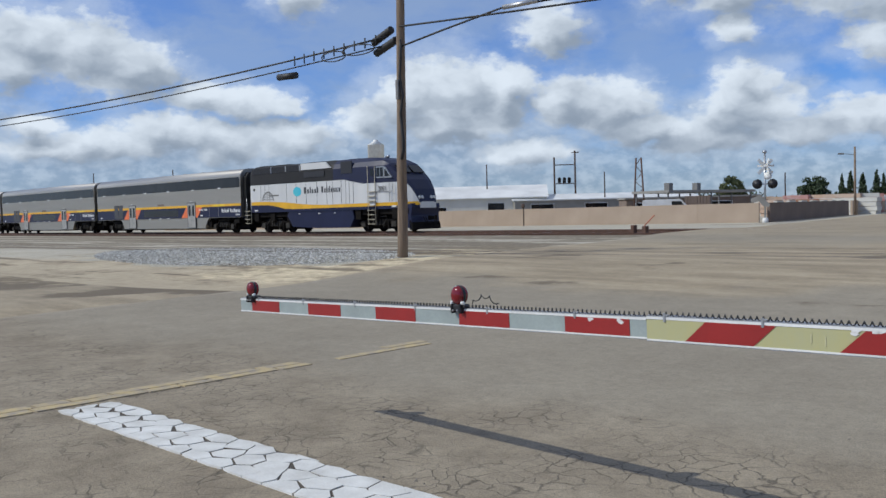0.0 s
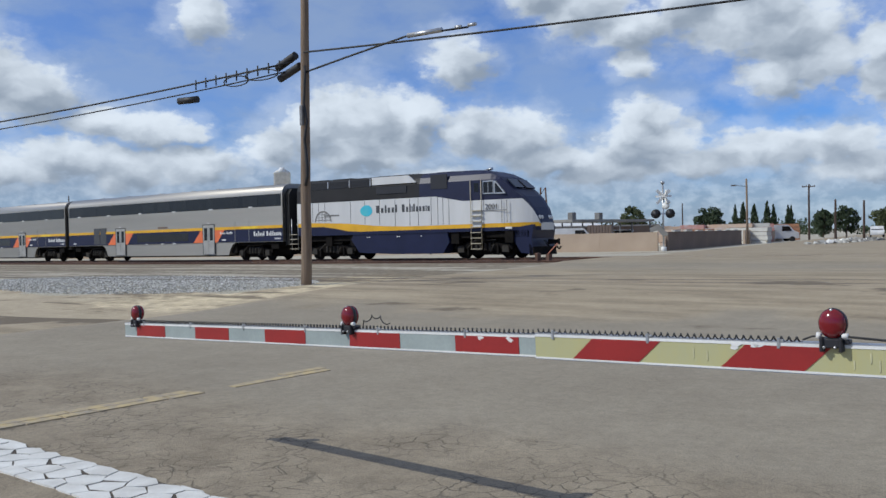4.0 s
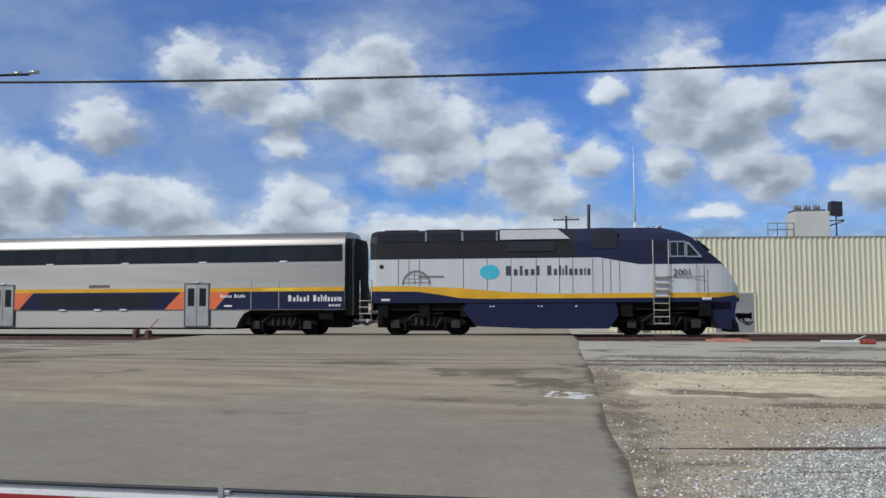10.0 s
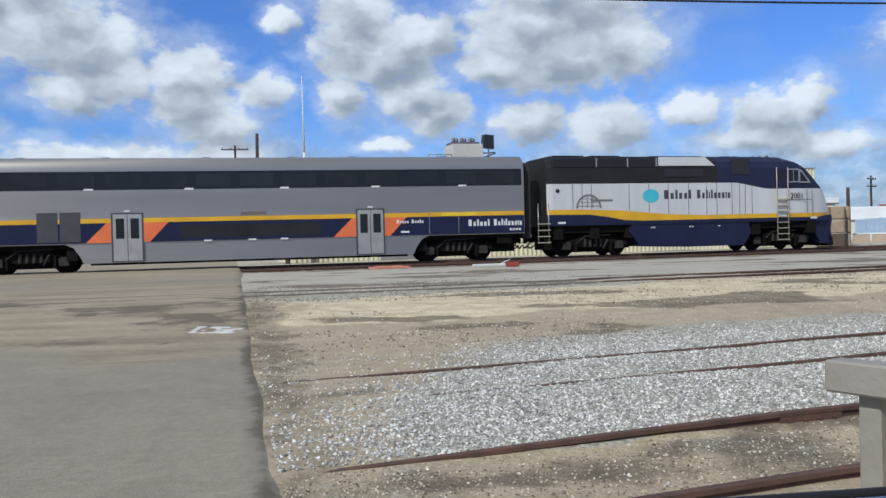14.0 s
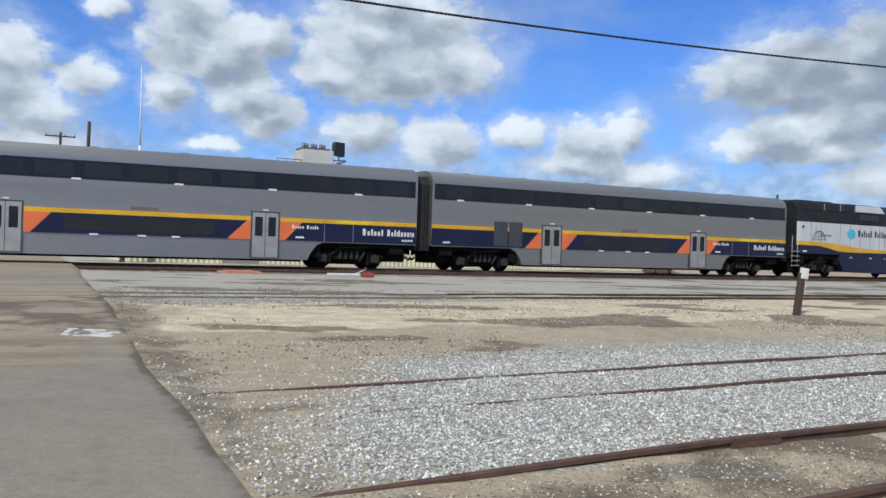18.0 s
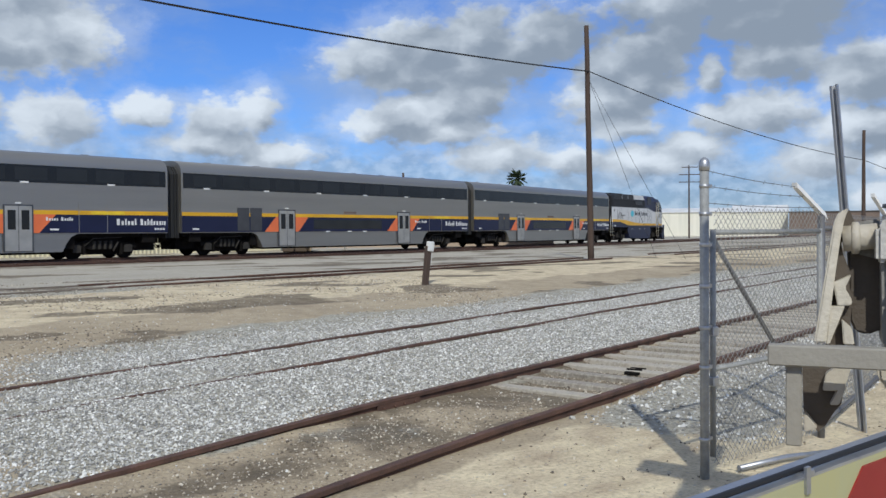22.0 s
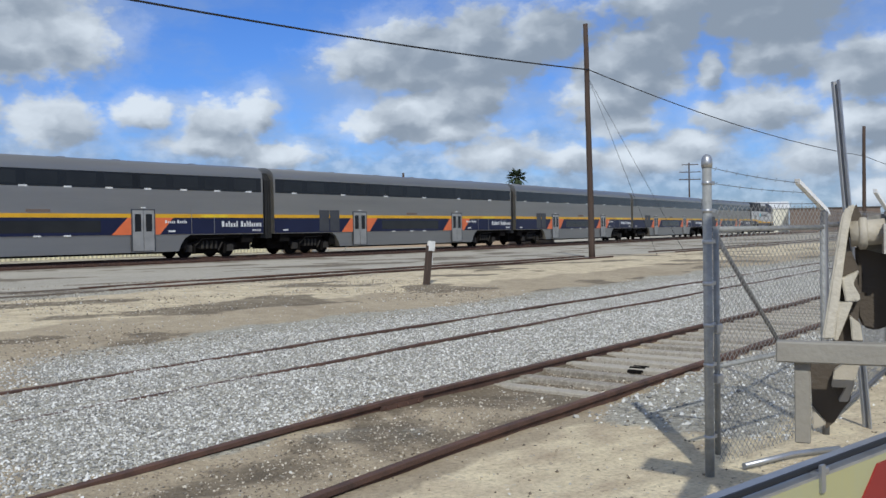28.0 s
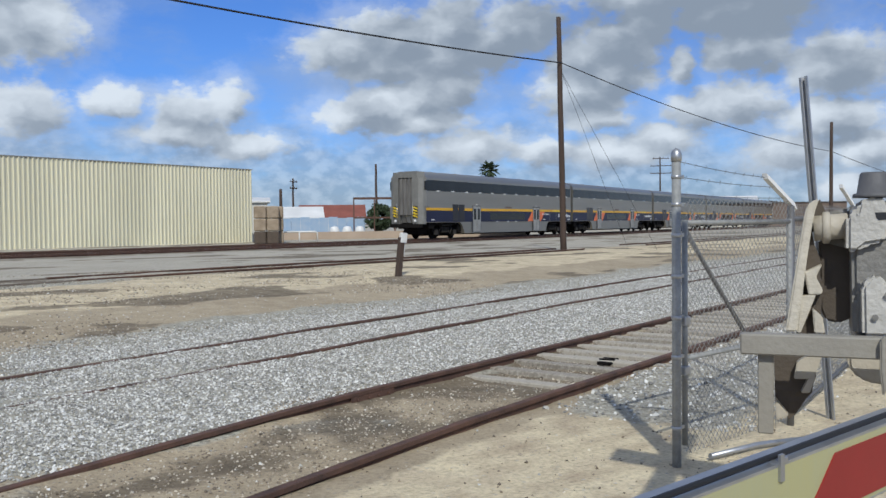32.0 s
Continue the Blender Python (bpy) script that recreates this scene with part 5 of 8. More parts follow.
def gate_mechanism():
    """The cast head of the gate on its mast; x across, y away from the street side, z up."""
    t = thing("gate_mechanism", pose(2.40, 1.17, 0, 0, 0, -61), "tan cast-iron crossing gate mechanism with counterweight arm", "gate mechanism")
    mx, my = (t.matrix_world.inverted() @ Vector((2.82, 0.86, 0)))[:2]
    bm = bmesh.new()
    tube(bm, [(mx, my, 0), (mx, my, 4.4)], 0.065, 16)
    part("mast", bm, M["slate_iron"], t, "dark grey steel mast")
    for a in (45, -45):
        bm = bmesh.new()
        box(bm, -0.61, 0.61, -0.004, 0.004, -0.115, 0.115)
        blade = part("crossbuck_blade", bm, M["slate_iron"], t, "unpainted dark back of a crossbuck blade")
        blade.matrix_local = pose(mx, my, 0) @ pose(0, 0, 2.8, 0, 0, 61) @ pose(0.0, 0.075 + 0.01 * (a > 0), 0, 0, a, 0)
    bm = bmesh.new()
    lathe(bm, [(0.16, 0), (0.16, 0.04), (0.1, 0.06), (0.09, 0.3), (0.07, 0.34)], 16, m=pose(mx, my, 0))
    part("mast_base", bm, M["tan"], t)
    # gear housing with its rounded boss, column and cap
    hs = plate(t, "housing", [(0.04, 1.29), (0.036, 1.533), (0.046, 1.652), (0.082, 1.673), (0.123, 1.673), (0.161, 1.628), (0.281, 1.612), (0.286, 1.291)], 0.0, 0.17, M["cast_grey"], bevel=0.012)
    plate(hs, "boss", [(0.021, 1.625), (0.044, 1.631), (0.051, 1.659), (0.075, 1.672), (0.096, 1.675), (0.125, 1.656), (0.131, 1.631), (0.131, 1.589), (0.112, 1.55), (0.071, 1.543), (0.05, 1.524), (0.021, 1.524)], -0.035, 0.06, M["cast_light"], "pale weathered casting", 0.012)
    plate(hs, "column", [(0.061, 1.296), (0.058, 1.433), (0.078, 1.459), (0.097, 1.466), (0.119, 1.444), (0.134, 1.425), (0.135, 1.297)], -0.055, 0.02, M["cast_light"], bevel=0.018)
    plate(hs, "side_cover", [(0.145, 1.3), (0.145, 1.58), (0.165, 1.61), (0.28, 1.6), (0.28, 1.3)], -0.03, 0.0, M["cast_grey"], bevel=0.01)
    plate(hs, "slot", [(0.091, 1.631), (0.12, 1.631), (0.119, 1.612), (0.1, 1.61), (0.094, 1.617)], -0.0365, -0.034, M["black"], bevel=0)
    bm = bmesh.new()
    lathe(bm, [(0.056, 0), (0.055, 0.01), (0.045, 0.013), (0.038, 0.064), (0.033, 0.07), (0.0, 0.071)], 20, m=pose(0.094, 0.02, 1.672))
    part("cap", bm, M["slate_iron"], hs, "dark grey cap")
    bm = bmesh.new()
    tube(bm, [(0.135, -0.045, 1.628), (0.36, -0.045, 1.628)], 0.009, 8)
    lathe(bm, [(0.0, -0.02), (0.018, -0.02), (0.018, 0.0), (0.012, 0.0), (0.012, 0.02)], 6, m=pose(0.15, -0.05, 1.628, 90))
    lathe(bm, [(0.022, -0.006), (0.024, 0), (0.022, 0.006)], 12, m=pose(0.17, -0.045, 1.628, 0, 90))
    part("push_rod", bm, M["galv"], hs, "galvanised rod and bolt")
    for x, z in ((0.075, 1.48), (0.12, 1.41), (0.09, 1.35)):
        bm = bmesh.new()
        lathe(bm, [(0.0, -0.06), (0.008, -0.06), (0.009, -0.05)], 6, m=pose(x, -0.115, z, 90))
        part("bolt", bm, M["cast_grey"], hs)
    plate(hs, "bottom_cover", [(0.023, 1.245), (0.027, 1.21), (0.036, 1.195), (0.054, 1.18), (0.075, 1.17), (0.095, 1.166), (0.153, 1.166), (0.177, 1.187), (0.174, 1.245)], -0.04, 0.08, M["tan"], bevel=0.01)
    plate(hs, "neck", [(0.05, 1.24), (0.05, 1.295), (0.26, 1.295), (0.26, 1.24)], -0.02, 0.1, M["cast_grey"], bevel=0)
    # shaft and dark shaft box between housing and counterweight arm
    bm = bmesh.new()
    tube(bm, [(-0.06, 0.05, 1.588), (0.03, 0.05, 1.596)], 0.036, 18)
    lathe(bm, [(0.036, -0.004), (0.045, 0), (0.045, 0.016), (0.036, 0.02)], 18, m=pose(-0.035, 0.05, 1.59, 0, 90))
    part("shaft", bm, M["tan"], t)
    plate(t, "shaft_box", [(-0.045, 1.555), (0.042, 1.555), (0.045, 1.331), (0.008, 1.314), (-0.026, 1.322), (-0.04, 1.355)], 0.1, 0.16, M["recess_shade"], "dark brown shaft box")
    plate(t, "shaft_guard", [(-0.019, 1.635), (0.036, 1.645), (0.041, 1.527), (-0.04, 1.55)], 0.09, 0.14, M["cast_grey"])
    # counterweight arm: a ribbed casting, arched at the top; web coloured dark as shade behind the lit rim and ribs
    web = plate(t, "counterweight_arm", [(-0.104, 1.287), (-0.083, 1.482), (-0.063, 1.645), (-0.043, 1.671), (-0.027, 1.632), (-0.023, 1.603), (-0.063, 1.577), (-0.058, 1.544), (-0.037, 1.488), (-0.046, 1.465), (-0.033, 1.425), (-0.036, 1.397), (-0.04, 1.351), (-0.028, 1.288)], 0.05, 0.068, M["recess_shade"], bevel=0)
    plate(web, "rim", [(-0.134, 1.297), (-0.113, 1.436), (-0.096, 1.549), (-0.084, 1.629), (-0.078, 1.65), (-0.068, 1.664), (-0.045, 1.673), (-0.055, 1.648), (-0.065, 1.597), (-0.078, 1.501), (-0.093, 1.372), (-0.104, 1.298)], -0.01, 0.075, M["tan_light"], bevel=0.005)
    for poly in ([(-0.085, 1.465), (-0.038, 1.489), (-0.054, 1.452), (-0.036, 1.417), (-0.039, 1.404), (-0.073, 1.4)], [(-0.093, 1.4), (-0.054, 1.402), (-0.094, 1.293), (-0.104, 1.293)], [(-0.063, 1.363), (-0.036, 1.339), (-0.03, 1.294), (-0.058, 1.294)]):
        plate(web, "rib", poly, 0.005, 0.06, M["tan_light"], bevel=0.003)
    # the cross beam's shadow is put into this web's dark colour
    low = plate(web, "lower_web", [(-0.165, 1.235), (-0.05, 1.237), (-0.063, 1.125), (-0.08, 1.104), (-0.103, 1.064), (-0.124, 1.043), (-0.161, 1.097)], 0.02, 0.06, M["recess_shade"], bevel=0)
    for poly in ([(-0.111, 1.167), (-0.104, 1.213), (-0.074, 1.237), (-0.038, 1.238), (-0.059, 1.168)], [(-0.093, 1.128), (-0.075, 1.168), (-0.052, 1.181), (-0.07, 1.129)], [(-0.161, 1.107), (-0.125, 1.062), (-0.158, 1.046)]):
        plate(web, "tooth", poly, -0.02, 0.03, M["tan"], bevel=0.002)
    # cross beam and hanging leg
    bm = bmesh.new()
    box(bm, -0.247, 0.36, -0.2, -0.15, 1.256, 1.311, bevel=0.004)
    beam = part("cross_beam", bm, M["cast_beam"], t)
    plate(beam, "gusset", [(0.088, 1.308), (0.1, 1.32), (0.192, 1.321), (0.195, 1.243), (0.115, 1.243), (0.112, 1.195), (0.095, 1.167), (0.089, 1.228)], -0.225, -0.2, M["cast_beam"], bevel=0.004)
    bm = bmesh.new()
    box(bm, -0.203, -0.163, -0.17, -0.12, 1.04, 1.257, bevel=0.003)
    part("leg", bm, M["cast_beam"], beam)
    plate(t, "arm_yoke", [(0.25, 1.1), (0.4, 1.1), (0.4, 1.28), (0.25, 1.24)], -0.2, 0.0, M["tan"])
    return t


gate_mechanism()


# ---- fence ----
def fence_wire(bm, a, b, r=0.0021):
    a, b = Vector(a), Vector(b)
    d = (b - a).normalized()
    u = d.cross(Vector((0, 1, 0))).normalized() * r
    v = d.cross(u).normalized() * r
    q = [[bm.verts.new(p + k) for k in (u, v - u * 0.5, -v - u * 0.5)] for p in (a, b)]
    for i in range(3):
        bm.faces.new((q[0][i], q[0][(i + 1) % 3], q[1][(i + 1) % 3], q[1][i]))


def chain_link(bm, w, z0, z1, pitch=0.058, sag=0.0):
    """Woven diamonds in the plane y = 0."""
    n = int((w + (z1 - z0)) / pitch) + 1
    for s in (1, -1):
        for i in range(n):
            k = -(z1 - z0) + i * pitch if s > 0 else i * pitch
            x0, x1 = (k, k + (z1 - z0)) if s > 0 else (k, k - (z1 - z0))
            za, zb = z0, z1
            pts = []
            for x, z in ((x0, za), (x1, zb)):
                pts.append([x, z])
            (xa, za), (xb, zb) = pts
            for p in (0, 1):
                if xa < 0:
                    za += (0 - xa) * (zb - za) / (xb - xa)
                    xa = 0
                if xa > w:
                    za += (w - xa) * (zb - za) / (xb - xa)
                    xa = w
                xa, za, xb, zb = xb, zb, xa, za
            if abs(xa - xb) > 0.01:
                fence_wire(bm, (xa, 0.004 * s, za), (xb, 0.004 * s, zb))


def fence():
    t = thing("chain_link_fence", pose(4.88, 3.46, 0, 0, 0, 3.4), "galvanised chain-link fence panel with a tall end post", "fence")
    bm = bmesh.new()
    lathe(bm, [(0.03, -0.3), (0.03, 2.03)], 16)
    post = part("post", bm, M["galv_mid"], t)
    bm = bmesh.new()
    lathe(bm, [(0.034, 2.0), (0.036, 2.03), (0.034, 2.055), (0.024, 2.075), (0.008, 2.085)], 16)
    part("cap", bm, M["galv"], post)
    for z in (0.25, 0.72, 0.98, 1.25, 1.52, 1.72, 1.9):
        bm = bmesh.new()
        lathe(bm, [(0.033, z - 0.012), (0.034, z), (0.033, z + 0.012)], 12)
        box(bm, 0.035, 0.075, -0.012, 0.012, z - 0.012, z + 0.012)
        part("band", bm, M["galv"], post)
    # gate leaf with diagonal brace
    W = 1.5
    bm = bmesh.new()
    for x in (0.1, W + 0.1):
        tube(bm, [(x, 0, 0.12), (x, 0, 1.62)], 0.02, 10)
    for z in (1.6, 0.7):
        tube(bm, [(0.1, 0, z), (W + 0.1, 0, z)], 0.019, 10)
    part("leaf_frame", bm, M["galv_mid"], t)
    bm = bmesh.new()
    tube(bm, [(0.12, 0.01, 1.55), (1.0, 0.01, 0.72)], 0.016, 8)
    part("brace", bm, M["galv_dark"], t)
    bm = bmesh.new()
    chain_link(bm, W, 0.06, 1.76)
    bmesh.ops.translate(bm, vec=(0.1, -0.012, 0), verts=bm.verts)
    part("chain_link_mesh", bm, M["mesh_wire"], t)
    for z in (0.95, 0.62):
        bm = bmesh.new()
        box(bm, 0.06, 0.13, -0.03, 0.03, z - 0.03, z + 0.03, bevel=0.006)
        part("hinge", bm, M["galv"], t)
    bm = bmesh.new()
    tube(bm, [(0.25, -0.1, 0.035), (0.7, -0.2, 0.05), (1.15, -0.32, 0.03)], 0.02, 8)
    part("ground_pipe", bm, M["galv"], t, "bent galvanised pipe on the ground")
    # slanted arms with barbed wire back to the tall post
    inv = t.matrix_world.inverted()
    bm = bmesh.new()
    tube(bm, [(1.63, 0, -0.2), (1.63, 0, 1.72)], 0.028, 10)
    po = part("post", bm, M["galv_dark"], t)
    bm = bmesh.new()
    prism(bm, [(1.7, 1.69), (1.655, 1.745), (1.2, 1.96), (1.215, 1.92)], -0.02, 0.02)
    lathe(bm, [(0.035, -0.008), (0.042, 0), (0.035, 0.008)], 12, m=pose(1.65, 0, 1.69, 90))
    part("barb_arm", bm, M["arm_white"], po, "slanted white barbed-wire arm")
    for z, bx, bz in ((2.0, 1.22, 1.93), (1.9, 1.36, 1.86), (1.79, 1.52, 1.78)):
        bm = bmesh.new()
        a, b = Vector((0.04, 0, z)), Vector((bx, 0, bz))
        wire = lambda k: a.lerp(b, k) - Vector((0, 0, 0.01 * math.sin(k * math.pi)))
        tube(bm, [wire(i / 8) for i in range(9)], 0.0022, 4)
        for i in range(9):
            q = wire((i + 0.5) / 9)
            tube(bm, [q - Vector((0.01, 0, 0.012)), q + Vector((0.01, 0, 0.012))], 0.0018, 4)
        part("barbed_wire", bm, M["galv_dark"], t)
    p = inv @ Vector((9.47, 4.48, 0))
    bm = bmesh.new()
    tube(bm, [(p.x, p.y, -0.2), (p.x, p.y, 1.75)], 0.03, 10)
    po = part("post", bm, M["galv_dark"], t)
    bm = bmesh.new()
    prism(bm, [(p.x + 0.04, 1.73), (p.x - 0.01, 1.79), (p.x - 0.3, 1.98), (p.x - 0.29, 1.94)], p.y - 0.02, p.y + 0.02)
    part("barb_arm", bm, M["arm_white"], po, "slanted white barbed-wire arm")
    last = Vector((1.63, 0, 0))
    for z in (1.62, 0.1):
        bm = bmesh.new()
        tube(bm, [(last.x, last.y, z), (p.x, p.y, z)], 0.019, 8)
        part("rail", bm, M["galv_dark"], t)
    bm = bmesh.new()
    d = p - last
    chain_link(bm, d.length, 0.06, 1.74, 0.07)
    bmesh.ops.transform(bm, matrix=pose(last.x, last.y, 0, 0, 0, math.degrees(math.atan2(d.y, d.x))), verts=bm.verts)
    part("chain_link_mesh", bm, M["mesh_wire"], t)


fence()


def channel_post():
    t = thing("sign_post", frame_along((6.95, 3.44, -0.2), (6.82, 3.63, 2.76)) @ pose(0, 0, 0, 0, 90, 0) @ pose(0, 0, 0, 0, 0, 120), "bare galvanised U-channel sign post leaning", "sign post")
    bm = bmesh.new()
    sec = [(-0.05, 0.0), (-0.05, 0.006), (-0.025, 0.006), (-0.016, 0.036), (0.016, 0.036), (0.025, 0.006), (0.05, 0.006), (0.05, 0.0), (0.021, 0.0), (0.012, 0.03), (-0.012, 0.03), (-0.021, 0.0)]
    prism(bm, sec, 0, 2.97, axis="z")
    part("channel", bm, M["galv"], t)
    bm = bmesh.new()
    for k in range(38):
        prism(bm, [(-0.006, 1.0 + k * 0.05), (0.006, 1.0 + k * 0.05), (0.006, 1.014 + k * 0.05), (-0.006, 1.014 + k * 0.05)], 0.0362, 0.0372)
        prism(bm, [(-0.006, 1.0 + k * 0.05), (0.006, 1.0 + k * 0.05), (0.006, 1.014 + k * 0.05), (-0.006, 1.014 + k * 0.05)], 0.0288, 0.0298)
    tagged(part("holes", bm, M["black"], t), kind="stuff")


channel_post()


# ---- poles and wires ----
def utility_pole(x, y, z, h, r, lean, material, label, arms=(), taper=0.7):
    t = thing("utility_pole", pose(x, y, z - 0.5), label, "utility pole")
    bm = bmesh.new()
    rng = random.Random(int(x * 10))
    tube(bm, [(lean[0] * (k / 9) + rng.uniform(-0.01, 0.01), lean[1] * k / 9 + rng.uniform(-0.01, 0.01), (h + 0.5) * k / 9) for k in range(10)], r, 14, r2=r * taper)
    part("shaft", bm, material, t)
    for k, (az, w, ang) in enumerate(arms):
        bm = bmesh.new()
        box(bm, -w / 2, w / 2, -0.05, 0.05, -0.06, 0.06)
        a = part("crossarm", bm, material, t)
        f = az / (h + 0.5)
        a.matrix_local = pose(lean[0] * f, lean[1] * f - r, az, 0, 0, ang)
        for q in (-0.45, -0.15, 0.15, 0.45):
            bm = bmesh.new()
            lathe(bm, [(0.03, 0.06), (0.05, 0.1), (0.03, 0.14), (0.045, 0.18), (0.01, 0.22)], 8, m=pose(q * w, 0, 0))
            part("insulator", bm, M["slate"], a)
    return t


def sagging(a, b, sag, n=24):
    a, b = Vector(a), Vector(b)
    return [a.lerp(b, i / n) - Vector((0, 0, sag * 4 * (i / n) * (1 - i / n))) for i in range(n + 1)]


def cable(pts, r, label, name="overhead_cable", parent=None):
    bm = bmesh.new()
    tube(bm, pts, r, 6)
    return tagged(obj(name, bm, M["cable"]), label, "cable")


def pole_a():
    t = utility_pole(-20.6, 15.6, 0.25, 9.6, 0.17, (0.28, 0, 0), M["pole"], "leaning weathered wooden utility pole with cable boxes")
    # telephone cables, splice cases and the riser
    bm = bmesh.new()
    pts = [(0.32 - 0.0 + 0.05 * math.sin(k * 1.3), -0.15 + 0.02 * math.cos(k * 2.1), 7.2 - k * 0.28) for k in range(14)]
    tube(bm, pts, 0.035, 8, r2=0.05)
    part("riser", bm, M["cable"], t)
    bm = bmesh.new()
    box(bm, 0.18, 0.3, -0.26, -0.16, 5.4, 6.0, bevel=0.01)
    part("conduit_guard", bm, M["galv_dark"], t)
    for z, x0, x1 in ((7.6, -1.0, -0.15), (7.25, -0.9, 0.05)):
        bm = bmesh.new()
        n = 12
        pts = [(x0 + (x1 - x0) * k / n, -0.05, z - 0.28 * (k / n - 1) * -1) for k in range(n + 1)]
        tube(bm, pts, 0.12, 12)
        part("splice_case", bm, M["cable"], t)
    return t


pole_a()
utility_pole(30.05, 27.4, 0.3, 10.5, 0.15, (-0.25, 0, 0), M["darkpole"], "dark creosoted wooden utility pole")


def wires():
    A, E, F = Vector((-20.35, 15.5, 7.05)), Vector((29.85, 27.3, 8.75)), Vector((62.6, 31.2, 8.6))
    W = Vector((-72, 4.0, 7.4))
    main = sagging(A + Vector((0, 0, 0.32)), E, 0.68, 40)
    cable(main, 0.03, "black telephone cable strung between wooden poles")
    G = F - Vector((0, 0, 2.1))
    cable(sagging(E, G, 0.5), 0.022, "thin black cable running on to a far pole")
    cable(sagging(G, G + (G - E).normalized() * 42 + Vector((0, 0, 0.3)), 0.4), 0.02, "thin black cable running on past the far pole")
    cable(sagging(A + Vector((-0.5, 0, 0.1)), W, 1.1), 0.03, "black telephone cable sagging away from the leaning pole")
    cable(sagging(A + Vector((-0.5, 0, -0.15)), W + Vector((0, 0, -0.2)), 1.15), 0.022, "second black telephone cable below the first")
    # lashed loops and ties near the leaning pole
    d = (W - A).normalized()
    for k, (u, w) in enumerate(((1.6, 1.3), (2.6, 1.0))):
        bm = bmesh.new()
        c = A + d * u + Vector((0, 0, -0.05 - 0.1 * u))
        tube(bm, [c + d * (w / 2 * math.cos(q * math.pi / 8)) + Vector((0, 0, 0.16 * math.sin(q * math.pi / 8) - 0.0)) for q in range(17)], 0.02, 6)
        tagged(obj("cable_loop", bm, M["cable"]), "slack loop of black cable lashed beside the pole", "cable")
    for k in range(9):
        bm = bmesh.new()
        u = 0.9 + k * 0.42
        p = A + d * u + Vector((0, 0, 0.12 - 0.085 * u))
        tube(bm, [p + Vector((0, 0, 0.12)), p - Vector((0, 0, 0.2))], 0.025, 6)
        tagged(obj("cable_spacer", bm, M["cable"]), "black spacer holding two cables apart", "spacer", group="spacers on the cables")
    bm = bmesh.new()
    c = A + d * 4.6 - Vector((0, 0, 0.75))
    tube(bm, [c - d * 0.4, c + d * 0.4], 0.11, 10)
    tagged(obj("splice_case", bm, M["cable"]), "black splice case hanging under the cable", "cable")
    e = (E - A).normalized()
    bm = bmesh.new()
    p = [A + Vector((0, 0, -0.3)), A + e * 1.5 + Vector((0, 0, -0.05)), A + e * 2.6 + Vector((0, 0, 0.12)), A + e * 3.6 + Vector((0, 0, 0.27)), A + e * 5.5 + Vector((0, 0, 0.22))]
    tube(bm, p, 0.03, 6)
    tagged(obj("cable_drop", bm, M["cable"]), "cable rising from the pole to the main strand", "cable")
    for u, ln in ((3.6, 1.1), (5.1, 0.2), (5.5, 0.25)):
        bm = bmesh.new()
        q = A + e * u + Vector((0, 0, 0.27))
        tube(bm, [q, q + e * ln], 0.07 if ln > 1 else 0.05, 8)
        tagged(obj("cable_joint", bm, M["galv"]), "silver cable joint clamped on the strand", "cable")
    for q in ((34.4, 27.2), (33.6, 24.9)):
        cable([E - Vector((0, 0, 0.4)), (q[0], q[1], 0.3)], 0.008, "thin steel guy wire of the dark pole", "guy_wire")


wires()


def marker_post():
    t = thing("marker_post", pose(14.28, 18.95, 0.25, 0, 7, 0), "short leaning brown wooden post with a white box", "post")
    bm = bmesh.new()
    vs = box(bm, -0.075, 0.075, -0.07, 0.07, -0.3, 1.0, bevel=0.012)
    part("stake", bm, M["darkpole"], t)
    bm = bmesh.new()
    box(bm, -0.07, 0.13, -0.09, 0.02, 0.85, 1.12, bevel=0.012)
    part("white_box", bm, M["road_white"], t)
    bm = bmesh.new()
    box(bm, 0.078, 0.1, -0.05, 0.03, 0.55, 0.86)
    part("white_strip", bm, M["road_white"], t)


marker_post()


def track_clutter():
    bm = bmesh.new()
    box(bm, -0.85, 0.85, -0.4, 0.4, 0, 0.06, bevel=0.02)
    box(bm, -0.6, 0.55, -0.32, 0.3, 0.06, 0.1, bevel=0.01)
    ob = obj("rubber_mat", bm, M["salmon"])
    ob.matrix_world = pose(1.66, 36.5, 0.315, 4, 0, 10)
    tagged(ob, "salmon-coloured flat board lying beside the rails", "board")
    t = thing("switch_machine", pose(6.5, 35.3, 0.31, 0, 0, 12), "low red and white track switch box", "switch box")
    bm = bmesh.new()
    box(bm, -0.15, 0.3, -0.2, 0.2, 0, 0.17, bevel=0.03)
    part("case", bm, M["dull_red"], t)
    bm = bmesh.new()
    box(bm, -1.6, -0.25, -0.1, 0.1, 0.05, 0.14, bevel=0.01)
    tube(bm, [(-0.5, 0, 0.1), (0.0, 0, 0.3)], 0.02, 8)
    part("throw_rod", bm, M["road_white"], t)
    t = thing("switch_stand", pose(-23.4, 33.4, 0.3), "low rusty track switch stand with its lever", "switch stand")
    bm = bmesh.new()
    box(bm, -0.35, 0.35, -0.2, 0.2, 0, 0.12)
    box(bm, -0.42, -0.22, -0.15, 0.15, 0.1, 0.5, bevel=0.03)
    box(bm, 0.2, 0.42, -0.15, 0.15, 0.1, 0.45, bevel=0.03)
    part("base", bm, M["rust"], t)
    bm = bmesh.new()
    tube(bm, [(0.2, 0, 0.4), (0.8, 0, 0.95)], 0.03, 8)
    part("lever", bm, M["salmon"], t)


track_clutter()


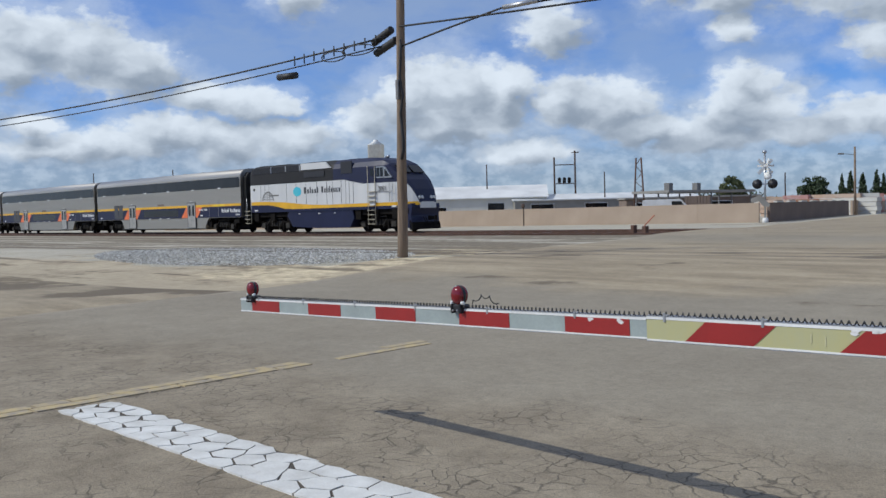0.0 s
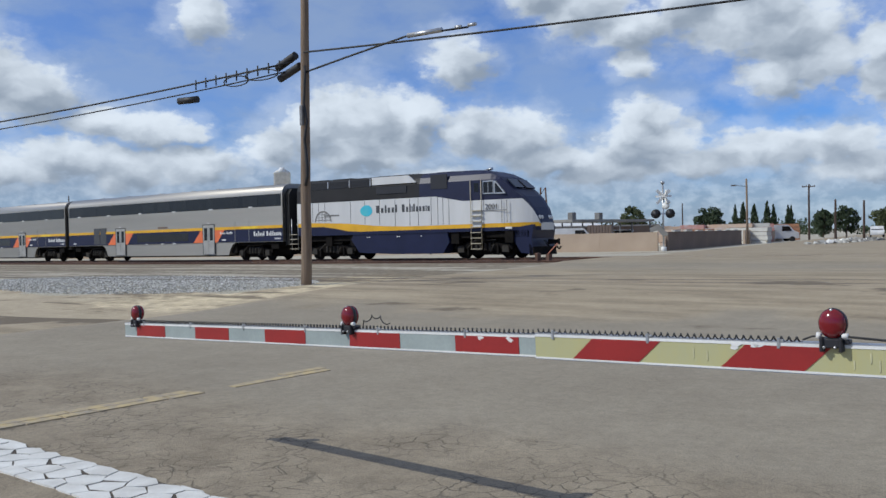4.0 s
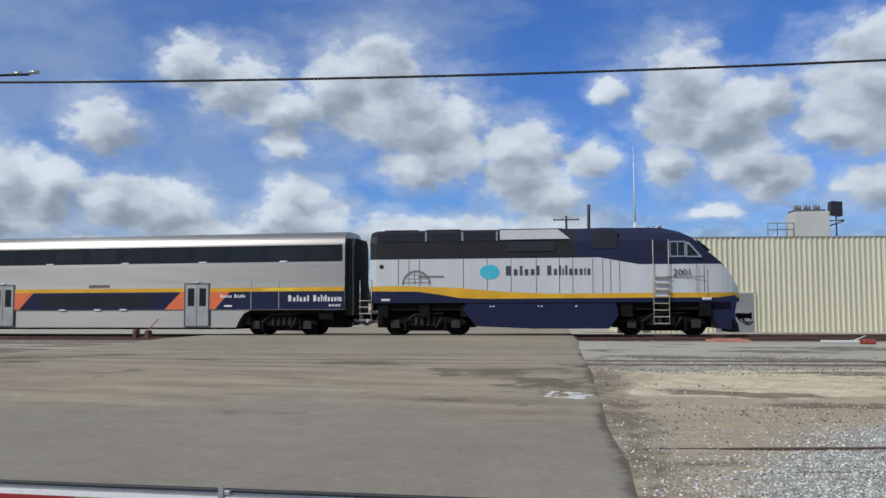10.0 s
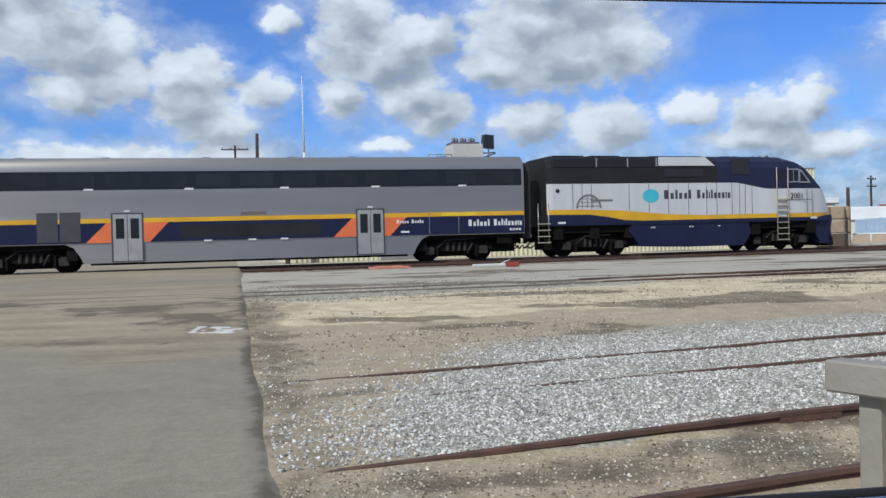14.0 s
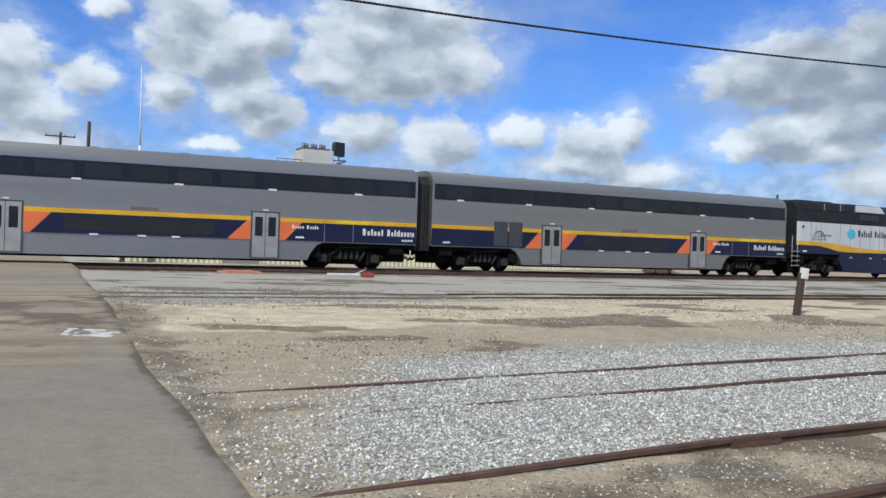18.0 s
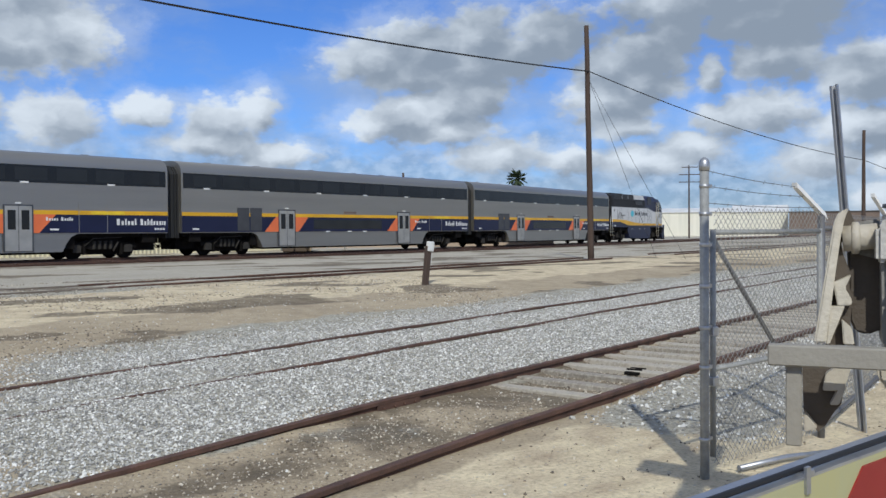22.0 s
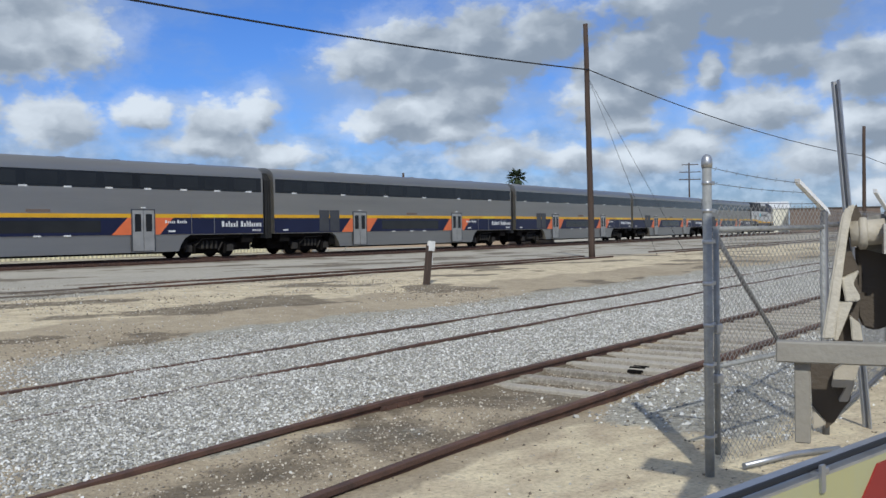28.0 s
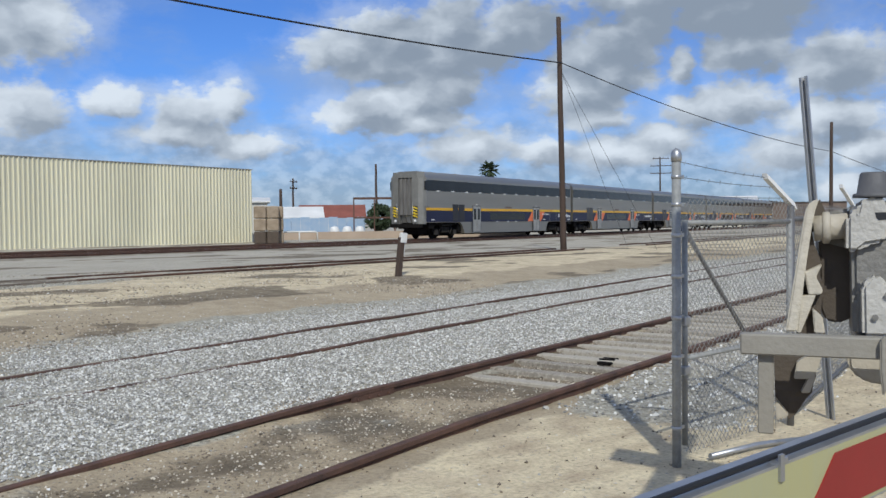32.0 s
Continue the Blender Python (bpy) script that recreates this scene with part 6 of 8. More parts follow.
# ---- ribbed metal warehouse behind the line ----
def warehouse():
    t = thing("metal_warehouse", pose(-3.7, 51.0, 0.28, 0, 0, 14.9), "cream ribbed metal warehouse with a low roof", "warehouse")
    L, D, H = 36.8, 6.5, 5.45
    bm = bmesh.new()
    prism(bm, [(0, 0), (D, 0), (D, H - 0.95), (0, H - 0.12)], 0.06, L - 0.06, axis="x")
    part("wall", bm, M["siding"], t)
    # rolled ribs of the long wall, in sheets
    n = 0
    x = 0.0
    while x < L - 0.2:
        w = min(0.9, L - x)
        bm = bmesh.new()
        pts = [(x, -0.02)]
        k = x
        while k < x + w - 0.05:
            pts += [(k + 0.03, -0.02), (k + 0.06, -0.085), (k + 0.13, -0.085), (k + 0.16, -0.02)]
            k += 0.3
        pts += [(x + w - 0.005, -0.02), (x + w - 0.005, 0.05), (x, 0.05)]
        prism(bm, pts, 0.0, H, axis="z")
        part("sheet", bm, M["siding"], t)
        x += w
    for x0, s in ((0, -1), (L, 1)):
        y = 0.1
        while y < D - 0.5:
            bm = bmesh.new()
            top = H - 0.02 - 0.125 * y
            a, b = (x0 - 0.02, x0 + 0.07) if s < 0 else (x0 - 0.07, x0 + 0.02)
            box(bm, a, b, y, y + 1.0, 0, top)
            part("sheet", bm, M["siding"], t)
            y += 1.004
    bm = bmesh.new()
    prism(bm, [(0.06, H - 0.12), (0.06, H - 0.04), (D + 0.1, H - 0.88), (D + 0.1, H - 0.95)], -0.02, L + 0.02, axis="x")
    part("roof", bm, M["dark_roof"], t)
    bm = bmesh.new()
    box(bm, -0.03, L + 0.03, -0.1, 0.06, H, H + 0.045)
    part("cap_flashing", bm, M["grey_wall"], t)
    bm = bmesh.new()
    box(bm, 5.1, 7.3, -0.12, 0.0, 0.0, 2.25)
    d = part("door", bm, M["grey_door"], t, "plain grey steel double door")
    bm = bmesh.new()
    for a, b, c, e in ((5.0, 5.1, 0, 2.35), (7.3, 7.4, 0, 2.35), (5.0, 7.4, 2.25, 2.35)):
        box(bm, a, b, -0.13, 0.0, c, e)
    part("door_frame", bm, M["siding"], d)
    bm = bmesh.new()
    box(bm, -0.08, 0, 2.6, 4.2, 3.3, 4.5)
    part("vent", bm, M["white_wall"], t)
    bm = bmesh.new()
    box(bm, -0.4, L + 0.3, -0.9, 0.05, -0.4, 0.0)
    part("plinth", bm, M["concrete"], t)


warehouse()


def rooftop_unit():
    t = thing("rooftop_cooler", pose(6.43, 55.3, 5.62, 0, 0, 12) @ Matrix.Scale(0.9, 4), "pale metal cooling unit on the roof with a rail", "cooling unit")
    bm = bmesh.new()
    box(bm, -0.9, 1.3, -1, 1, -0.2, 1.85, bevel=0.03)
    part("casing", bm, M["white_wall"], t)
    bm = bmesh.new()
    for k in range(6):
        lathe(bm, [(0.13, 1.85), (0.13, 2.25), (0.05, 2.3)], 8, m=pose(-0.7 + k * 0.3, -0.6 + 0.3 * (k % 2), 0))
    box(bm, -0.85, 1.1, -0.8, 0.6, 1.85, 2.0)
    part("fans", bm, M["galv_dark"], t)
    bm = bmesh.new()
    prism(bm, [(1.55, 1.7), (2.35, 1.6), (2.35, 2.55), (1.65, 2.6)], -0.3, 0.3)
    part("floodlight", bm, M["black"], t)
    bm = bmesh.new()
    for a, b in (((1.3, 0.9), (2.5, 1.3)), ((2.0, -0.2), (2.0, 1.6)), ((1.5, 1.3), (2.5, 1.35))):
        tube(bm, [(a[0], -0.1, a[1]), (b[0], -0.1, b[1])], 0.05, 6)
    part("lamp_stand", bm, M["galv_dark"], t)
    bm = bmesh.new()
    for x in (-2.6, -2.0, -1.4, -0.95):
        tube(bm, [(x, -0.9, 0.1), (x, -0.9, 1.15)], 0.03, 6)
    for z in (0.7, 1.12):
        tube(bm, [(-2.6, -0.9, z), (-0.95, -0.9, z)], 0.03, 6)
    box(bm, -2.7, -0.9, -1, 1, -0.1, 0.1)
    part("guard_rail", bm, M["slate"], t)


rooftop_unit()


def antenna():
    t = thing("antenna_mast", pose(-4.8, 73.3, 0.2), "tall thin white whip antenna behind the warehouse", "antenna")
    bm = bmesh.new()
    tube(bm, [(0, 0, 0), (0, 0, 8.6)], 0.12, 8)
    part("lower_tube", bm, M["white"], t)
    bm = bmesh.new()
    tube(bm, [(0, 0, 8.6), (-0.05, 0, 14.9)], 0.085, 8, r2=0.02)
    part("whip", bm, M["white"], t)


antenna()
for x, y, h, r, arms in ((-8.2, 69.8, 9.8, 0.17, ()), (-6.4, 68.0, 4.6, 0.14, ()), (-3.9, 49.6, 4.2, 0.15, ()), (-12.7, 87.3, 10.8, 0.15, ((10.9, 2.6, 8),)), (-26.8, 94.5, 4.5, 0.14, ()), (-24.2, 95.2, 4.3, 0.14, ()), (-23.9, 105.6, 4.8, 0.14, ()), (-35.0, 113.0, 7.1, 0.15, ((7.3, 1.6, 0),)), (-14.6, 96, 6.0, 0.13, ()), (-16.2, 108, 6.5, 0.13, ((6.6, 2.0, 8),))):
    utility_pole(x, y, 0.2, h, r, (0.08, 0, 0), M["darkpole"], "dark wooden pole standing beside the street", arms)
for x, y, h, arms in ((62.6, 31.2, 8.3, ()), (120.8, 88.9, 11.8, ((12.0, 2.6, -50), (10.8, 3.4, -50), (9.6, 3.4, -50))), (32.6, 57.4, 3.9, ()), (55.6, 94.9, 6.9, ((7.0, 2.0, 35), (6.2, 2.0, 35))), (52.4, 73.1, 7.3, ())):
    utility_pole(x, y, 0.3, h, 0.15, (0, 0, 0), M["darkpole"], "dark wooden utility pole far beyond the line", arms)


# ---- trees ----
def leaf_cloud(bm, c, r, n, size, rng):
    for _ in range(n):
        while True:
            p = Vector((rng.uniform(-1, 1), rng.uniform(-1, 1), rng.uniform(-1, 1)))
            if 0.25 < p.length < 1:
                break
        p = Vector(c) + Vector((p.x * r[0], p.y * r[1], p.z * r[2]))
        e = Euler((rng.uniform(0, 6), rng.uniform(0, 6), rng.uniform(0, 6))).to_matrix()
        s = size * rng.uniform(0.6, 1.4)
        vs = [bm.verts.new(p + e @ Vector(q) * s) for q in ((-1, 0, 0), (0, -0.45, 0.15), (1, 0, 0), (0, 0.45, -0.15))]
        bm.faces.new(vs)


def tree(x, y, h, w, kind, label, seed):
    rng = random.Random(seed)
    t = thing("tree", pose(x, y, 0.15), label, "tree")
    bm = bmesh.new()
    tube(bm, [(0, 0, -0.2), (0.05, 0, h * 0.3), (0, 0.05, h * (0.95 if kind == "conifer" else 0.55))], 0.035 * h * 0.8, 8, r2=0.03)
    if kind != "conifer":
        for k in range(5):
            a = k * 1.3
            tube(bm, [(0, 0, h * 0.3 + 0.04 * h * k), (math.cos(a) * w * 0.25, math.sin(a) * w * 0.25, h * 0.55), (math.cos(a) * w * 0.4, math.sin(a) * w * 0.4, h * 0.75)], 0.012 * h, 6, r2=0.02)
    part("trunk", bm, M["bark"], t)
    bm = bmesh.new()
    if kind == "conifer":
        n = int(h * 9)
        for k in range(n):
            u = k / n
            z = h * (0.1 + 0.9 * u)
            rr = w / 2 * min(1.0, 0.12 + 1.5 * (1 - u)) * rng.uniform(0.75, 1.2)
            a = rng.uniform(0, 6.28)
            leaf_cloud(bm, (math.cos(a) * rr * 0.5, math.sin(a) * rr * 0.5, z), (rr * 0.6, rr * 0.6, 0.45), 46, 0.16, rng)
    else:
        for k in range(44):
            d = Vector((rng.gauss(0, 1), rng.gauss(0, 1), rng.gauss(0, 1))).normalized() * rng.uniform(0.45, 0.95)
            leaf_cloud(bm, (d.x * w / 2, d.y * w / 2, h * 0.56 + d.z * h * 0.4), (w * 0.14, w * 0.14, h * 0.09), 75, 0.028 * h + 0.05, rng)
    part("crown", bm, M["leaf"] if kind != "light" else M["leaf_light"], t)


tree(-13.0, 85.3, 8.2, 2.6, "conifer", "tall dark conifer beside the street", 1)
tree(-14.4, 90.0, 3.6, 2.4, "light", "green shrub under the tall conifer", 2)
tree(-31.7, 178, 6.6, 9, "round", "dark round tree at the street's far end", 3)
tree(-32.2, 144.4, 5.3, 6.6, "light", "pale green spring tree beside the far street", 4)
tree(-35.9, 133.2, 5.0, 3.6, "round", "dark bushy tree behind the lumber yard", 5)
tree(-41.6, 142.0, 4.8, 3.2, "round", "dark tree crown beyond the yard", 8)
tree(-64.0, 121.5, 5.8, 4.6, "light", "green tree crown behind the sheds", 6)
tree(-57.0, 135.7, 5.7, 5.0, "round", "dense green tree crown beside the yard", 7)
tree(-40.8, 224.2, 6.0, 6.5, "round", "dark tree at the far end of the street", 9)
for k, (x, y, h, w) in enumerate(((-57.2, 146.4, 5.7, 1.3), (-56.0, 146.9, 6.1, 2.0), (-54.3, 147.5, 5.8, 1.9), (-52.4, 148.2, 6.2, 1.8), (-51.4, 148.5, 5.6, 1.4), (-49.2, 149.2, 5.4, 1.3), (-52.1, 159.7, 5.6, 1.5), (-44.6, 152, 4.6, 1.4))):
    tree(x, y, h, w, "conifer", "dark slender cypress far behind the yard", 20 + k)
for k, (x, y, h, w) in enumerate(((-24, 230, 6, 10), (-20, 190, 4.4, 6), (52.7, 73.0, 3.7, 2.8), (57.5, 72.5, 2.4, 2.2), (-10, 130, 4.6, 6))):
    tree(x, y, h, w, "round", "dark bushy tree far down the street" if x < 0 else "dark bush behind the steel frames", 40 + k)


def far_woods():
    """Low trees and hedges that close the view."""
    rng = random.Random(77)
    bm = bmesh.new()
    for k in range(210):
        az = radians(rng.uniform(-66, 64))
        d = rng.uniform(185, 260)
        if (-0.15 < az - radians(10.5) < 0.03 and d < 250) or -1.1 < az < -0.8:
            continue
        h = rng.uniform(2.2, 4.6)
        for q in range(3):
            leaf_cloud(bm, (-d * math.sin(az) + rng.uniform(-4, 4), d * math.cos(az) + rng.uniform(-3, 3), h * rng.uniform(0.4, 0.75)), (rng.uniform(2, 4), 2, h * 0.42), 40, 0.42, rng)
    tagged(obj("far_woods", bm, M["leaf"]), "dark band of far trees along the horizon", "trees", kind="stuff")


far_woods()


def palm():
    t = thing("palm_tree", pose(102.1, 109.8, 0.3), "tall fan palm far behind the train", "palm tree")
    bm = bmesh.new()
    tube(bm, [(0, 0, 0), (0.1, 0, 5), (0, 0, 10.2)], 0.3, 8, r2=0.2)
    part("trunk", bm, M["bark"], t)
    bm = bmesh.new()
    rng = random.Random(5)
    for k in range(90):
        a, e = rng.uniform(0, 6.28), rng.uniform(-1.1, 1.2)
        ln = rng.uniform(1.3, 2.2)
        d = Vector((math.cos(a) * math.cos(e), math.sin(a) * math.cos(e), math.sin(e)))
        s = Vector((-math.sin(a), math.cos(a), 0)) * 0.32
        p0, p1 = Vector((0, 0, 10.2)) + d * 0.2, Vector((0, 0, 10.2)) + d * ln - Vector((0, 0, 0.25))
        mid = p0.lerp(p1, 0.65) + Vector((0, 0, 0.15))
        bm.faces.new([bm.verts.new(p) for p in (p0, mid - s, p1, mid + s)])
    leaf_cloud(bm, (0, 0, 9.1), (0.8, 0.8, 1.1), 120, 0.3, rng)
    part("crown", bm, M["leaf"], t)


palm()


# ---- far buildings, walls and yards ----
def shed(x, y, z, deg, L, D, H, ridge, wall, roof, label, windows=(), name="shed"):
    """A gabled shed, long side along local x."""
    t = thing(name, pose(x, y, z, 0, 0, deg), label, "shed" if name == "shed" else "shop")
    bm = bmesh.new()
    prism(bm, [(0, 0), (D, 0), (D, H), (D / 2, H + ridge), (0, H)] if ridge else [(0, 0), (D, 0), (D, H), (0, H)], 0, L, axis="x")
    part("wall", bm, wall, t)
    bm = bmesh.new()
    if ridge:
        prism(bm, [(-0.25, H - 0.06), (D / 2, H + ridge), (D + 0.25, H - 0.06), (D + 0.25, H + 0.06), (D / 2, H + ridge + 0.12), (-0.25, H + 0.06)], -0.25, L + 0.25, axis="x")
    else:
        box(bm, -0.2, L + 0.2, -0.2, D + 0.2, H, H + 0.18)
    part("roof", bm, roof, t)
    for a, b, w, h in windows:
        bm = bmesh.new()
        box(bm, a, a + w, -0.04, 0.02, b, b + h)
        fr = part("window", bm, M["white"], t)
        bm = bmesh.new()
        box(bm, a + 0.06, a + w - 0.06, -0.05, 0.02, b + 0.06, b + h - 0.06)
        part("pane", bm, M["glass"], fr)
    return t


def long_wall(pts, h, material, label):
    """A block wall along points, in panels."""
    t = thing("block_wall", pose(0, 0, 0), label, "wall", kind="structure")
    for (x0, y0), (x1, y1) in zip(pts, pts[1:]):
        d = math.hypot(x1 - x0, y1 - y0)
        n = max(1, int(d / 4))
        for k in range(n):
            bm = bmesh.new()
            box(bm, 0, d / n - 0.005, -0.1, 0.1, -0.3, h)
            p = part("panel", bm, material, t)
            p.matrix_local = pose(x0 + (x1 - x0) * k / n, y0 + (y1 - y0) * k / n, 0.2, 0, 0, math.degrees(math.atan2(y1 - y0, x1 - x0)))


long_wall([(-96, 47.0), (-60, 52.8), (-29.0, 57.6)], 1.5, M["tan_wall"], "long tan block wall behind the railway")
long_wall([(-28.6, 58.2), (-33.0, 84.5)], 1.5, M["brown_wall"], "brown block wall along the street")
long_wall([(-33.4, 86.5), (-37.0, 110)], 1.5, M["tan_wall"], "tan block wall further along the street")
long_wall([(36.5, 66.5), (60, 59.5)], 0.75, M["tan_wall"], "low pale concrete wall beyond the line")
shed(-83.0, 75.0, 0.2, 40, 16.5, 12, 3.0, 1.6, M["white_wall"], M["white_roof"], "white gabled warehouse with a pale metal roof", ((2.2, 1.0, 1.6, 1.0), (9, 0.8, 2.2, 1.6)))
shed(-72.8, 82.3, 0.2, 52, 24, 9, 2.55, 0.7, M["grey_wall"], M["white_roof"], "long low grey warehouse with a white roof", ((2, 0.6, 3.0, 1.5), (9, 0.6, 3, 1.5), (17, 0.5, 3, 1.6)))
shed(-57.5, 84.0, 0.2, 42, 15, 6, 2.3, 0.0, M["brown_wall"], M["grey_wall"], "brown flat-roofed open shed in the yard", ((1, 0.4, 3, 1.5), (8, 0.4, 4, 1.5)))
shed(-12.6, 92.0, 0.1, -62, 15.5, 9, 2.9, 0.0, M["ochre_wall"], M["white_wall"], "ochre flat-roofed shop with a white front", ((0.6, 0.8, 1.6, 1.6), (3, 0.4, 1.2, 2.1)), "shop")
shed(147.7, 122.6, 0.3, -53, 20, 14, 5.0, 0.9, M["cream_wall"], M["white_roof"], "long cream metal shed beyond the fence")
shed(159.6, 106.6, 0.3, -57, 10.5, 12, 4.9, 1.4, M["cream_wall"], M["white_roof"], "gabled cream metal shed with a pale roof")
shed(161.0, 95.0, 0.3, -60, 16, 9, 4.6, 0.0, M["brown_wall"], M["dark_roof"], "brown flat-roofed building beyond the fence")
shed(56.3, 94.5, 0.2, -33, 7.8, 6, 2.2, 1.5, M["white_wall"], M["red_roof"], "low building with a red tiled roof", ((2, 0.8, 1.4, 1.0), (5, 0.8, 1.4, 1.0)))
shed(33.4, 67.1, 0.2, -28, 3.0, 4, 3.3, 0.3, M["white_wall"], M["white_roof"], "small white hut behind the bales", ((2.1, 2.3, 0.5, 0.6),))
shed(45.4, 83.4, 0.2, -29, 6.0, 5, 2.1, 1.1, M["white_wall"], M["white_roof"], "small grey-white house beyond the yard", ((2, 0.8, 1.5, 1.0),))


def yard():
    # stacks in the lumber yard
    rng = random.Random(8)
    for k in range(64):
        az, far = radians(rng.uniform(16.4, 25.4)), rng.uniform(94, 136)
        x, y = -far * math.sin(az), -3 + far * math.cos(az)
        if x > road_x(y) - 20:
            continue
        w, d, h = rng.uniform(2, 5), rng.uniform(1.2, 2.2), rng.uniform(1.9, 2.7)
        n = int(h / 0.45)
        paint = rng.choice([M["lumber"], M["lumber"], M["brick_red"], M["white_wall"], M["white_wall"], M["rust_stack"]])
        t = thing("lumber_stack", pose(x, y, 0.15, 0, 0, rng.uniform(-10, 30)), "banded stack of boards in the yard", "stack", group="stacks in the yard")
        for q in range(n):
            bm = bmesh.new()
            box(bm, -w / 2 + rng.uniform(0, 0.3), w / 2 - rng.uniform(0, 0.3), -d / 2, d / 2, 0.45 * q + 0.05 * (q > 0), 0.45 * q + 0.45)
            part("timber", bm, paint, t)
    # canopy, container and vans behind the tan wall
    t = thing("yard_canopy", pose(-45.2, 72.6, 0.2, 0, 0, 83), "long flat grey canopy on posts in the yard", "canopy")
    bm = bmesh.new()
    box(bm, 0, 14.5, 0, 4.5, 2.7, 2.95)
    part("roof", bm, M["grey_wall"], t)
    for k in range(5):
        for q in (0.3, 4.2):
            bm = bmesh.new()
            box(bm, 0.3 + k * 3.45, 0.42 + k * 3.45, q, q + 0.12, 0, 2.7)
            part("post", bm, M["galv_dark"], t)
    for k in (2.0, 6.5):
        bm = bmesh.new()
        box(bm, k, k + 0.6, 1.5, 2.1, 2.95, 3.7)
        part("vent", bm, M["slate"], t)
    t = thing("storage_container", pose(-42.4, 70.7, 0.2, 0, 0, 25), "brown steel container behind the wall", "container")
    for k in range(8):
        bm = bmesh.new()
        box(bm, k * 0.28, k * 0.28 + 0.26, 0, 2.2, 0, 2.3, bevel=0.02)
        part("panel", bm, M["brown_wall"], t)
    for x, y, dg in ((-43.1, 69.0, 30), (-39.0, 96.0, 20), (-36.0, 104.0, 40), (-41.0, 108.0, 15)):
        t = thing("parked_van", pose(x, y, 0.2, 0, 0, dg), "white van parked in the yard", "van", group="vans in the yard")
        bm = bmesh.new()
        prism(bm, [(-2.3, 0.4), (-2.3, 1.95), (-2.1, 2.05), (1.1, 2.05), (1.7, 1.3), (2.3, 1.15), (2.4, 0.4)], -0.9, 0.9)
        bmesh.ops.bevel(bm, geom=list(bm.edges), offset=0.06, segments=2, affect="EDGES")
        part("body", bm, M["car_white"], t)
        bm = bmesh.new()
        prism(bm, [(0.3, 1.3), (0.3, 1.85), (1.1, 1.85), (1.5, 1.3)], -0.92, 0.92)
        part("side_windows", bm, M["glass"], t)
        for a in (-1.5, 1.5):
            for s in (-1, 1):
                bm = bmesh.new()
                lathe(bm, [(0.2, -0.1), (0.34, -0.09), (0.34, 0.09), (0.2, 0.1)], 14, m=pose(a, s * 0.85, 0.34, 90))
                part("wheel", bm, M["tyre"], t)
    # pale coping pieces on the brown wall
    for k in range(7):
        bm = bmesh.new()
        box(bm, -0.13, 0.13, -0.9, 0.9, 0, 0.1, bevel=0.01)
        ob = obj("coping_stone", bm, M["white_wall"])
        ob.matrix_world = pose(-28.9 - 0.59 * k, 60.5 + 3.5 * k, 1.7, 0, 0, 9.5)
        tagged(ob, "pale coping piece lying on the brown wall", "coping", group="coping on the wall")
    rubble = np.random.RandomState(3)
    pts = np.stack([-23.9 + rubble.uniform(-0.9, 0.9, 240), rubble.uniform(78, 100, 240)], 1)
    stones("rubble", pts, 0.12, 0.34, M["stone"], "pale rubble along the far street edge", 9)
    for x, y, s in ((30.1, 55.0, 0), (30.9, 55.8, 1)):
        t = thing("paper_bale_stack", pose(x, y, 0.3, 0, 0, -30), "stacked brown bales beside the warehouse", "bales", group="bales beside the warehouse")
        for k in range(3):
            for q in range(2):
                bm = bmesh.new()
                box(bm, -0.85 + q * 0.87, -0.02 + q * 0.87, -0.7, 0.7, k * 0.87, k * 0.87 + 0.84, bevel=0.07)
                part("bale", bm, M["brown_bale"] if k or s else M["bark"], t)
    t = thing("blue_fence", pose(44.5, 78.2, 0.2, 0, 0, -32), "pale blue sheeted yard fence", "fence")
    for k in range(9):
        bm = bmesh.new()
        box(bm, k * 0.92, k * 0.92 + 0.9, -0.03, 0.03, 0, 2.0 + 0.06 * (k % 3))
        part("panel", bm, M["blue_sheet"], t)
    for k in range(3):
        t = thing("storage_tank", pose(43.5 + k * 0.95, 67.1 - k * 0.6, 0.25) @ Matrix.Diagonal((0.72, 0.72, 1.1, 1)), "rounded white storage tank in the yard", "tank", group="white tanks")
        bm = bmesh.new()
        lathe(bm, [(0.55, 0), (0.62, 0.2), (0.62, 0.7), (0.45, 0.98), (0.15, 1.05)], 14)
        part("shell", bm, M["white"], t)
    t = thing("pipe_barrier", pose(33.5, 59.1, 0.3, 0, 0, -30), "low white pipe barrier beside the bales", "barrier")
    bm = bmesh.new()
    tube(bm, [(0, 0, 0.75), (2.6, 0, 0.75), (2.72, 0, 0.68), (2.75, 0, 0.0)], 0.06, 8)
    part("rail", bm, M["white"], t)
    for k in (0.2, 1.4):
        bm = bmesh.new()
        tube(bm, [(k, 0, 0), (k, 0, 0.72)], 0.05, 8)
        part("post", bm, M["white"], t)
    t = thing("steel_frame", pose(46.0, 67.8, 0.2, 0, 0, -35), "rusty open steel frame in the yard", "frame")
    for k in range(3):
        for q in (0, 2.5):
            bm = bmesh.new()
            box(bm, k * 1.9, k * 1.9 + 0.08, q, q + 0.08, 0, 3.8)
            part("column", bm, M["rust"], t)
    for q in (0, 2.5):
        for z in (3.7, 1.9):
            bm = bmesh.new()
            box(bm, 0, 3.92, q, q + 0.12, z, z + 0.14)
            part("beam", bm, M["rust"], t)


yard()


